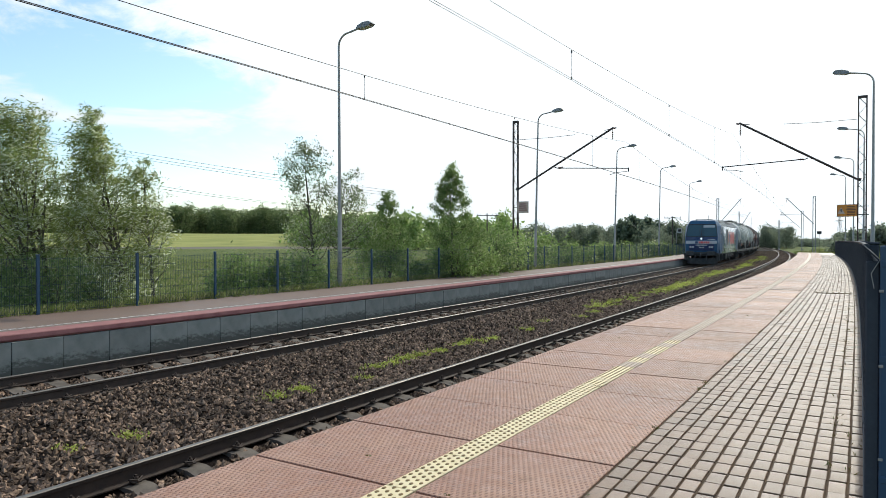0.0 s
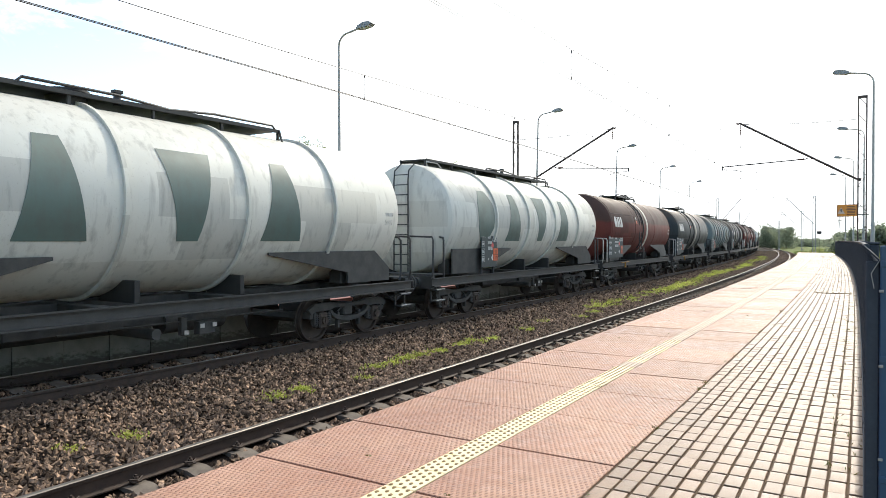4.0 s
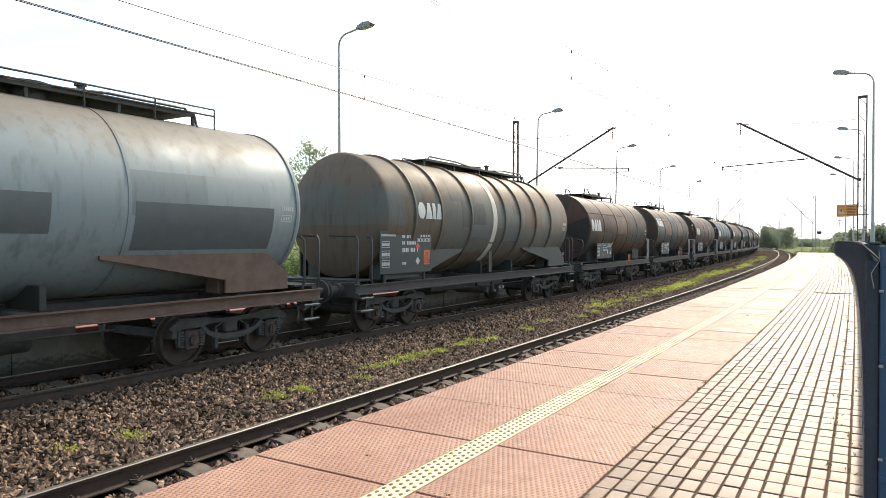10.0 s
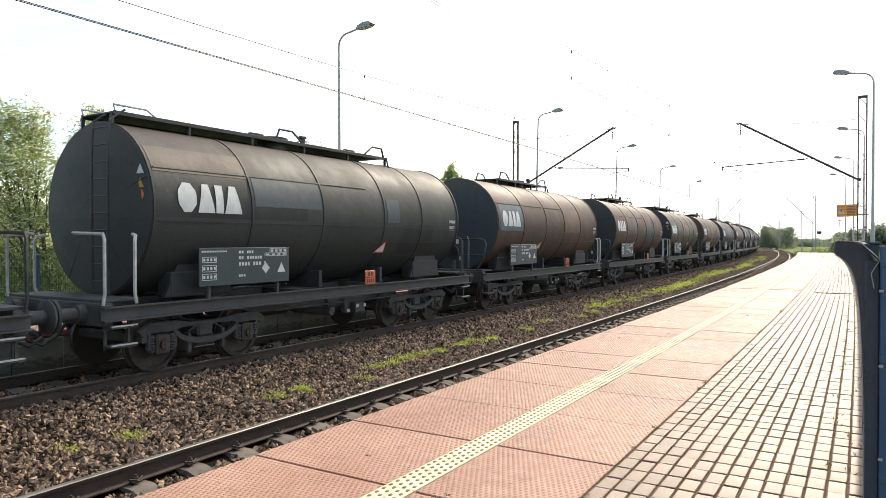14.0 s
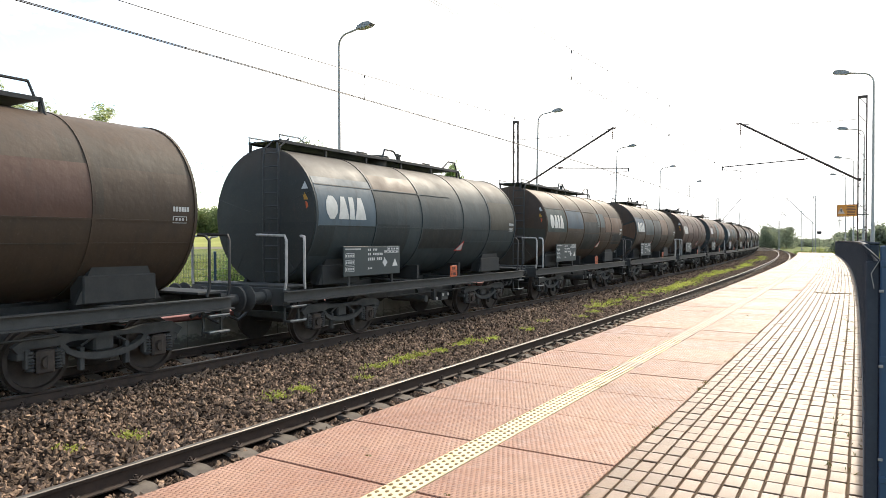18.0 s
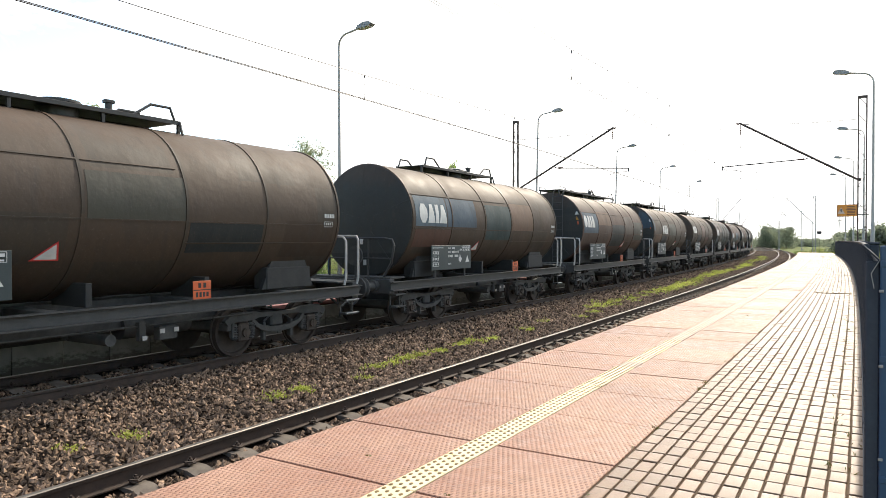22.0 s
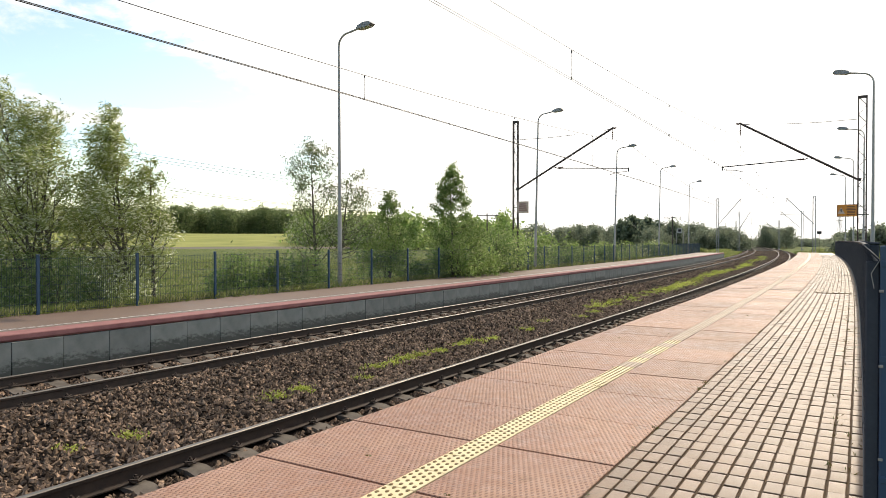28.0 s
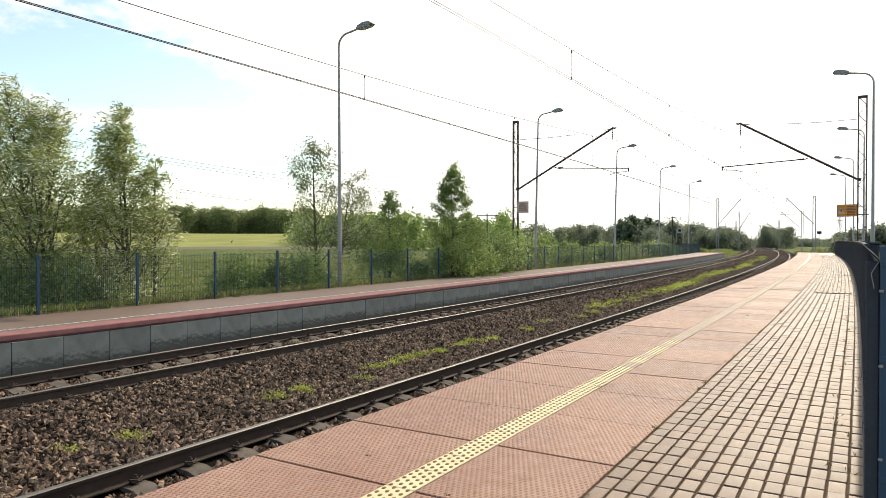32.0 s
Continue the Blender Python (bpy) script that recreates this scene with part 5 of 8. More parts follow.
    for y in (-0.6, 1.5):
        g = Geo()
        g.box((0.75, y, 1.35), (0.9, 0.10, 0.35), 0.01)
        part("cross_stay", g, M_shadesteel, w)
    add_bogie(w, -piv)
    add_bogie(w, piv)
    add_ends(w, ends)
    if kind.get("guard_end"):
        brake_stand(w, ends, -1)
        handrails(w, ends, 1, M_rail_white)
    else:
        handrails(w, ends, -1, M_rail_white if kind.get("white_rails", True) else M_darksteel)
        handrails(w, ends, 1, M_darksteel)
    g = Geo()
    g.cyl((0.35, 0.4, 0.72), (0.35, 1.7, 0.72), 0.2, n=14)
    part("brake_cylinder", g, M_under, w)
    g = Geo()
    g.lathe([(-1.9, 0.0), (-1.9, 0.2), (-1.8, 0.24), (0.1, 0.24), (0.2, 0.2), (0.2, 0.0)], 16, "y", (-0.55, 0, 0.72))
    part("air_reservoir", g, M_under, w)
    g = Geo()
    g.box((0.0, 0.1, 0.80), (0.9, 4.6, 0.22), 0.02)
    part("brake_rigging", g, M_under, w)
    g = Geo()
    g.box((1.1, 0.75, 0.66), (0.16, 0.34, 0.22), 0.01)
    g.box((1.1, 0.3, 0.72), (0.10, 0.12, 0.30), 0.01)
    g.tube([(1.1, -1.8, 0.80), (1.1, 2.6, 0.80)], 0.018, 5)
    part("brake_lever", g, M_under, w)
    for y, z in ((0.62, 0.7), (0.88, 0.7), (0.3, 0.62)):
        g = Geo()
        g.box((1.2, y, z), (0.012, 0.085, 0.07))
        part("brake_tag", g, M_rail_white, w, "small white brake changeover tag")
    g = Geo()
    g.cyl((0.2, -0.3, 1.05), (0.2, -0.3, 0.62), 0.13, n=12)
    g.cyl((0.2, -0.3, 0.66), (1.25, -0.3, 0.66), 0.09, n=12)
    part("outlet_pipe", g, M_under, w)
    board(w, kind["board"][0], kind["board"][1], 1.37 if lng else 1.38, 2.36 if lng else 2.02, plate=kind.get("board_plate", False))
    if kind.get("plate") is not None:
        g = Geo()
        g.box((1.435, kind["plate"], 1.33), (0.012, 0.36, 0.30), 0.003)
        pl = part("warning_plate", g, M_plate, w, "orange hazard plate on the sill")
        g = Geo()
        g.box((1.443, kind["plate"], 1.33), (0.004, 0.35, 0.015))
        for i in range(2):
            g.box((1.443, kind["plate"] - 0.05 + i * 0.1, 1.405), (0.004, 0.055, 0.08))
        for i in range(4):
            g.box((1.443, kind["plate"] - 0.105 + i * 0.07, 1.255), (0.004, 0.042, 0.08))
        part("plate_number", g, M_black, pl)
    if kind.get("triangle") is not None:
        y = kind["triangle"]
        g = Geo()
        a = radians(-28)
        m = Matrix.Rotation(-a, 3, "Y")
        nrm = Vector((math.cos(a), 0, math.sin(a)))
        base = Vector((0, y, Z_TANK)) + nrm * (R_TANK + 0.012)
        tri = [m @ Vector((0, u, v)) + base for u, v in ((-0.2, -0.13), (0.2, -0.13), (0.13, 0.17))]
        g.add(tri + [p + nrm * 0.006 for p in tri], [(0, 1, 2), (3, 5, 4), (0, 3, 4, 1), (1, 4, 5, 2), (2, 5, 3, 0)])
        st = part("warning_triangle", g, M_red, w, "red-edged triangular warning sticker")
        mid = sum(tri, Vector()) / 3
        tri = [mid + (p - mid) * 0.78 + nrm * 0.0065 for p in tri]
        g = Geo()
        g.add(tri + [p + nrm * 0.003 for p in tri], [(0, 1, 2), (3, 5, 4), (0, 3, 4, 1), (1, 4, 5, 2), (2, 5, 3, 0)])
        part("sticker_face", g, M_logo, st)
    # end data block and small stickers
    g = Geo()
    y = half - 0.46
    for i in range(6):
        sector(g, y + i * 0.052, y + i * 0.052 + 0.036, -2.2, 0.9, R_TANK + 0.002, 0.004, 1)
    for u0, u1, a0, a1 in ((0.0, 0.26, -5.6, -5.2), (0.0, 0.26, -9.6, -9.2), (0.0, 0.014, -9.2, -5.6), (0.246, 0.26, -9.2, -5.6), (0.05, 0.085, -8.5, -6.3), (0.11, 0.145, -8.5, -6.3), (0.17, 0.205, -8.5, -6.3)):
        sector(g, y + u0, y + u1, a0, a1, R_TANK + 0.002, 0.004, 1)
    part("end_markings", g, M_ink, w, "small pale markings")
    walkway(w, *kind["walk"], Z_TANK + R_TANK, True, kind.get("guard", 0.24), not kind.get("front_ladder"), kind.get("guard_len"))
    if kind.get("front_ladder"):
        g = Geo()
        y = -half - 0.10 - kind["bulge"] * 0.6
        x0, x1 = kind.get("ladder_x", (0.22, 0.64))
        for x in (x0, x1):
            g.tube([(x, y - 0.1, 1.3), (x, y - 0.1, 3.75), (x, y - 0.06, 4.05), (x, y + 0.2, 4.24)], 0.02, 6)
        for i in range(10):
            g.tube([(x0, y - 0.1, 1.5 + i * 0.27), (x1, y - 0.1, 1.5 + i * 0.27)], 0.014, 5)
        part("ladder", g, M_darksteel, w)
        g = Geo()
        y = kind["walk"][0]
        g.tube([(0.44, y + 0.05, 4.18), (0.44, y, 4.34), (0.44, y + 0.6, 4.34), (0.44, y + 0.8, 4.22)], 0.018, 6)
        g.tube([(-0.44, y + 0.05, 4.18), (-0.44, y, 4.34), (-0.44, y + 0.6, 4.34), (-0.44, y + 0.8, 4.22)], 0.018, 6)
        part("hoop", g, M_rail_white, w, "pale bent grab hoop")
    if kind.get("side_ladder") is not None:
        y = kind["side_ladder"]
        g = Geo()
        for yy in (y, y + 0.42):
            g.tube([(1.40, yy, 1.2), (1.50, yy, 1.7), (1.50, yy, 3.1), (1.28, yy, 3.65), (0.75, yy, 4.22)], 0.022, 6)
        for i in range(9):
            z = 1.45 + i * 0.28
            x = 1.5 if z < 3.1 else 1.5 - (z - 3.1) * 0.45
            g.tube([(x, y, z), (x, y + 0.42, z)], 0.014, 5)
        part("ladder", g, M_darksteel, w)
        g = Geo()
        sector(g, y + 0.62, y + 0.70, -40, 75, R_TANK, 0.05, 24)
        part("hoop", g, M_darksteel, w)
    if kind.get("sticker") is not None:
        y = kind["sticker"]
        g = Geo()
        sector(g, y, y + 0.17, 9, 14.5, R_TANK + 0.003, 0.004, 2)
        part("round_sticker", g, M_plate, w, "orange-framed warning sticker")
        g = Geo()
        sector(g, y + 0.03, y + 0.14, 17, 21, R_TANK + 0.003, 0.004, 2)
        part("small_sticker", g, M_logo, w)
    if kind.get("front_ladder") and not lng:
        yy = -half - 0.032
        g = Geo()
        g.lathe([(yy, 0.0), (yy, 0.085), (yy - 0.006, 0.085), (yy - 0.006, 0.0)], 18, "y", (1.17, 0, 2.86))
        part("warning_sticker", g, M_plate, w, "round orange warning sticker")
        for z, mt, lab in ((3.04, M_yellow, "yellow triangular sticker"), (3.26, M_ink, "pale triangular sticker")):
            g = Geo()
            g.prism([(1.08, z - 0.07), (1.26, z - 0.07), (1.17, z + 0.08)], yy - 0.008, yy - 0.002, "y")
            part("warning_sticker", g, mt, w, lab)
    if kind.get("valve_gear"):
        g = Geo()
        g.tube([(1.46, -4.2, 1.12), (1.46, -2.9, 1.14)], 0.016, 5)
        g.box((1.46, -3.55, 1.02), (0.05, 0.09, 0.24), 0.01)
        g.box((1.46, -3.55, 0.9), (0.05, 0.2, 0.05), 0.01)
        part("brake_handle", g, M_yellow, w, "yellow brake handle")
    for args in kind["letters"]:
        lettering(w, *args)
    for p in kind.get("patches", ()):
        paint_patch(w, *p)
    return w


def paint_patch(w, y0, y1, a0, a1, mat, label="repainted dark rectangle"):
    """A rectangle of newer paint on the tank's sheets."""
    g = Geo()
    sector(g, y0, y1, a0, a1, R_TANK + 0.001, 0.003, max(2, int(abs(a1 - a0) / 4)))
    part("paint_patch", g, mat, w, label)


def end_wedge(w, a0, a1, mat, label):
    """A wedge of newer paint on the sheets of the tank's front end."""
    g = Geo()
    n = max(2, int((a1 - a0) / 8))
    verts, faces = [], []
    for lift in (0.004, 0.008):
        for d, q in ((0.069, 0.36 / R_TANK), (0.045, 0.8), (0.024, 0.965)):
            for i in range(n + 1):
                a = radians(a0 + (a1 - a0) * i / n)
                verts.append(Vector((R_TANK * q * math.cos(a), -4.70 - d - lift, Z_TANK + R_TANK * q * math.sin(a))))
    k, m = n + 1, 3 * (n + 1)
    for j in range(2):
        for i in range(n):
            b = j * k + i
            faces += [(b, b + 1, b + k + 1, b + k), (m + b, m + b + k, m + b + k + 1, m + b + 1)]
    g.add(verts, faces)
    part("paint_patch", g, mat, w, label, smooth=None)


def repaint(w, paint, names=("tank", "ring", "lap_seam")):
    for o in w.children:
        if o.name.split(".")[0] in names:
            for sl in o.material_slots:
                sl.link, sl.material = "OBJECT", paint


def short_kind(label, ladder):
    ys = (-2.66, -0.74, 1.36, 2.93) if ladder else (-2.76, -0.82, 0.93, 2.69)
    rings = [(y, 0.014, 0.05) for y in ys] + [(-4.67, 0.012, 0.04), (4.67, 0.02, 0.05)]
    return dict(label=label, half=4.70, pivot=3.35, ends=5.49, rings=rings, seams=((-4.6, 4.6, 2.45), (-4.6, 0.8, 3.3), (0.9, 4.6, 2.10)), board=(-3.85, 2.08), plate=0.78 if ladder else 1.2, triangle=1.36 if ladder else -1.25,
                walk=(-4.70, 2.75) if ladder else (-2.7, 1.55), front_ladder=ladder, letters=[], bulge=0.05, cap=P["dark"],
                sticker=None, guard_len=0.8, guard_end=not ladder)


P = dict(
    brown=tank_paint("rust_brown_tank", (0.078, 0.044, 0.030), (0.066, 0.040, 0.029), (0.070, 0.047, 0.035), 0.3),
    umber=tank_paint("umber_tank", (0.062, 0.041, 0.027), (0.050, 0.038, 0.027), (0.086, 0.055, 0.036), 0.35),
    dark=tank_paint("soot_dark_tank", (0.027, 0.030, 0.028), (0.034, 0.036, 0.033), (0.056, 0.042, 0.034), 0.3),
    slate=tank_paint("slate_blue_tank", (0.032, 0.043, 0.046), (0.040, 0.054, 0.058), (0.060, 0.050, 0.042), 0.35),
    green=tank_paint("dark_olive_tank", (0.046, 0.042, 0.034), (0.040, 0.040, 0.034), (0.068, 0.050, 0.038), 0.4),
    rust=tank_paint("reddish_tank", (0.078, 0.040, 0.029), (0.064, 0.037, 0.028), (0.074, 0.047, 0.035), 0.35),
    silver=tank_paint("dull_white_tank", (0.62, 0.62, 0.565), (0.53, 0.525, 0.47), (0.56, 0.54, 0.475), 0.3, 0.45, 0.45, 3.7, True),
    red=tank_paint("oxide_red_tank", (0.110, 0.028, 0.022), (0.122, 0.031, 0.024), (0.058, 0.038, 0.031), 0.3, 0.5, 0.54, 2.98, True, wave=0.30, fade=0.10),
    black=tank_paint("blue_black_tank", (0.032, 0.042, 0.042), (0.038, 0.047, 0.047), (0.086, 0.066, 0.050), 0.3, 0.4, 0.38, 3.40, True),
    bluegrey=tank_paint("blue_grey_tank", (0.160, 0.208, 0.206), (0.178, 0.182, 0.165), (0.185, 0.160, 0.128), 0.3, 0.55, 0.45, 3.45, True),
    greybrown=tank_paint("grey_brown_tank", (0.120, 0.122, 0.116), (0.110, 0.106, 0.096), (0.150, 0.126, 0.100), 0.3, 0.5, 0.45, 3.3, True),
    teal=tank_paint("teal_and_rust_tank", (0.120, 0.125, 0.110), (0.130, 0.100, 0.072), (0.160, 0.115, 0.078), 0.4, 0.55, 0.45, 3.3, True),
    paleblue=tank_paint("pale_blue_grey_tank", (0.190, 0.235, 0.250), (0.205, 0.245, 0.255), (0.170, 0.145, 0.112), 0.25, 0.45, 0.42, 3.55, True),
)
# paints of the repainted rectangles on the older tanks
Q = {k: tank_paint(n, c, tuple(0.85 * x for x in c), (0.082, 0.054, 0.038), 0.3, 0.5, 0.45, 3.72, sheets=False) for k, n, c in (
    ("or", "orange_brown_patch", (0.112, 0.063, 0.037)), ("br", "red_brown_patch", (0.086, 0.044, 0.031)), ("um", "umber_patch", (0.064, 0.043, 0.031)), ("dk", "black_patch", (0.020, 0.024, 0.024)),
    ("tl", "dark_teal_patch", (0.022, 0.042, 0.042)), ("sl", "slate_patch", (0.046, 0.062, 0.068)), ("bl", "faded_blue_patch", (0.046, 0.074, 0.100)), ("pb", "pale_blue_patch", (0.080, 0.115, 0.140)),
    ("ol", "olive_patch", (0.048, 0.046, 0.034)))}
PATCH_WORDS = {"or": "orange-brown", "br": "red-brown", "um": "umber", "dk": "black", "tl": "dark teal", "sl": "slate grey", "bl": "faded blue", "pb": "pale blue", "ol": "olive"}
M_patch = mottled("dark_blue_grey_patch", (0.075, 0.090, 0.094), (0.100, 0.115, 0.118), 4.0, 0.45, bump=0.03)
M_greyband = mottled("cream_strap_paint", (0.42, 0.39, 0.33), (0.56, 0.53, 0.46), 5.0, 0.6, bump=0.0)


def build_train():
    """All wagons, each with the offset of its middle behind the reference point."""
    global R_TANK, Z_TANK
    out = []
    ring = lambda ys, th=0.045: [(y, th, 0.07) for y in ys]
    lb = dict(half=5.9, pivot=4.75, ends=6.75, bulge=0.32, board=(-6.17, 2.26), walk=(-1.6, 1.9), guard=0.10, guard_len=2.6, letters=[(-5.55, 1.3, 0.3, 18.0, M_logo)])
    big = [(k, u, u + 1.02) for k, u in (("round", -4.52), ("wide_foot", -2.55), ("wide_top", -0.35), ("wide_foot", 1.75))]
    silver = dict(lb, label="dull white ringed tank wagon with large dark green lettering", rings=ring((-3.37, -1.0, 1.35, 3.7), 0.06), front_ladder=True, ladder_x=(-0.16, 0.30), walk=(-5.6, 3.2), bulge=0.34,
                  letters=[(0.0, 1.0, -24, 33, M_dgreen, big, "large plain dark green shape")], white_rails=False, saddle=M_under, board=(-4.2, 1.0), board_plate=True)
    smooth = dict(lb, label="oxide red tank wagon with a cream strap and side ladder", rings=[(-5.85, 0.012, 0.05), (-1.92, 0.035, 0.09), (2.1, 0.035, 0.09), (5.85, 0.012, 0.05)], bands=[(0.30, 0.30)], side_ladder=-1.1,
                  seams=((-5.8, -2.3, 2.3), (2.7, 5.8, 1.95), (-5.8, -2.0, 3.38)), board_plate=True, valve_gear=True, sticker=-1.70)
    ringed = dict(lb, label="blue-grey tank wagon with raised stiffening rings", rings=ring((-4.62, -3.28, -1.86, -0.60, 0.93, 2.2, 3.56, 4.83), 0.055), bands=[(-0.28, 0.26)], walk=(-2.6, 4.6), board_plate=True, white_rails=False,
                  letters=[(-4.45, 0.95, -3, 13, M_logo)], patches=[(-4.56, -3.34, -9, 19, M_patch)])
    cap = dict(lb, label="grey-brown ringed tank wagon with a side ladder", rings=ring((-5.15, -2.9, -1.2, 1.3, 2.98, 5.2), 0.055), bands=[(-1.62, 0.26)], side_ladder=1.75, walk=(-2.5, 3.2), board_plate=True, white_rails=False,
               letters=[(-5.95, 0.55, -1, 14, M_logo, (("round", 0, 1),)), (-5.0, 1.15, -2, 13, M_logo, (("wide_top", 0, 0.36), ("block", 0.36, 0.62), ("round", 0.66, 1.0)))])
    rust_ringed = dict(lb, half=5.65, label="teal and rust-brown tank wagon with raised stiffening rings", rings=ring((-4.65, -3.41, -1.80, 0.36, 1.46, 2.70, 4.0), 0.055), bands=[(-0.45, 0.26)], walk=(-2.5, 4.0), board_plate=True, board=(-6.0, 2.2), white_rails=False,
                       letters=[(-4.53, 1.18, -2.5, 12.5, M_logo)], patches=[(-1.70, -0.65, -20, -6, M_patch), (0.45, 1.40, -24, -8, M_patch)])
    pale = dict(lb, label="pale blue-grey tank wagon with darker repainted patches", rings=[(-6.1, 0.012, 0.05), (6.1, 0.02, 0.06), (-3.63, 0.010, 0.05), (-1.25, 0.010, 0.05), (2.6, 0.010, 0.05)], walk=(-1.2, 4.6), bands=[(0.06, 0.26)], half=6.15, ends=6.95, pivot=4.95,
                letters=[(-6.0, 1.3, -5.0, 11.5, M_logo)], white_rails=False,
                patches=[(-6.1, -3.66, -14, 20.5, M_patch), (-5.9, -4.2, -36, -17, M_patch), (-1.22, 0.0, 5, 34, M_patch), (0.35, 1.45, -20, 1, M_patch), (2.7, 5.5, -30, -1, M_patch)], board=(-4.5, 1.5), board_plate=True, frame=M_rustsill, saddle=M_rustsill)
    seamless = dict(smooth, rings=[(-5.85, 0.012, 0.05), (-1.92, 0.010, 0.05), (2.1, 0.006, 0.04), (5.85, 0.012, 0.05)], label="oxide red smooth-sided tank wagon with a cream strap")
    longs = [(silver, P["silver"], 98.1), (None, 0, 112.6), (seamless, P["red"], 126.8), (dict(smooth, label="blue-black tank wagon with a cream strap and side ladder"), P["black"], 141.5), (ringed, P["bluegrey"], 156.2),
             (cap, P["greybrown"], 171.1), (smooth, P["red"], 185.9), (None, 0, 200.3), (pale, P["paleblue"], 216.6), (rust_ringed, P["teal"], 231.0)]
    last = None
    for kind, paint, rear in longs:
        if kind is None:
            w = copy_thing(last[0], Matrix())
            half = last[1]
        else:
            w = build_wagon(kind, paint)
            half = kind["half"] + kind["bulge"] * 0.5
        if kind is pale:
            # continuous handrail along the catwalk
            g = Geo()
            zt = Z_TANK + R_TANK
            for z in (zt + 0.16, zt + 0.28):
                g.tube([(0.50, -1.2, z), (0.50, 5.0, z)], 0.016, 6)
            for i in range(6):
                g.tube([(0.50, -1.2 + 1.24 * i, zt - 0.1), (0.50, -1.2 + 1.24 * i, zt + 0.28)], 0.015, 6)
            part("handrail", g, M_darksteel, w, "long dark catwalk handrail")
        last = (w, half)
        out.append((w, rear - half))
    mid = build_wagon(short_kind("weathered dark tank wagon with a short roof catwalk", False), P["brown"])
    lad = build_wagon(short_kind("dark tank wagon with a long roof catwalk and end ladder", True), P["dark"])
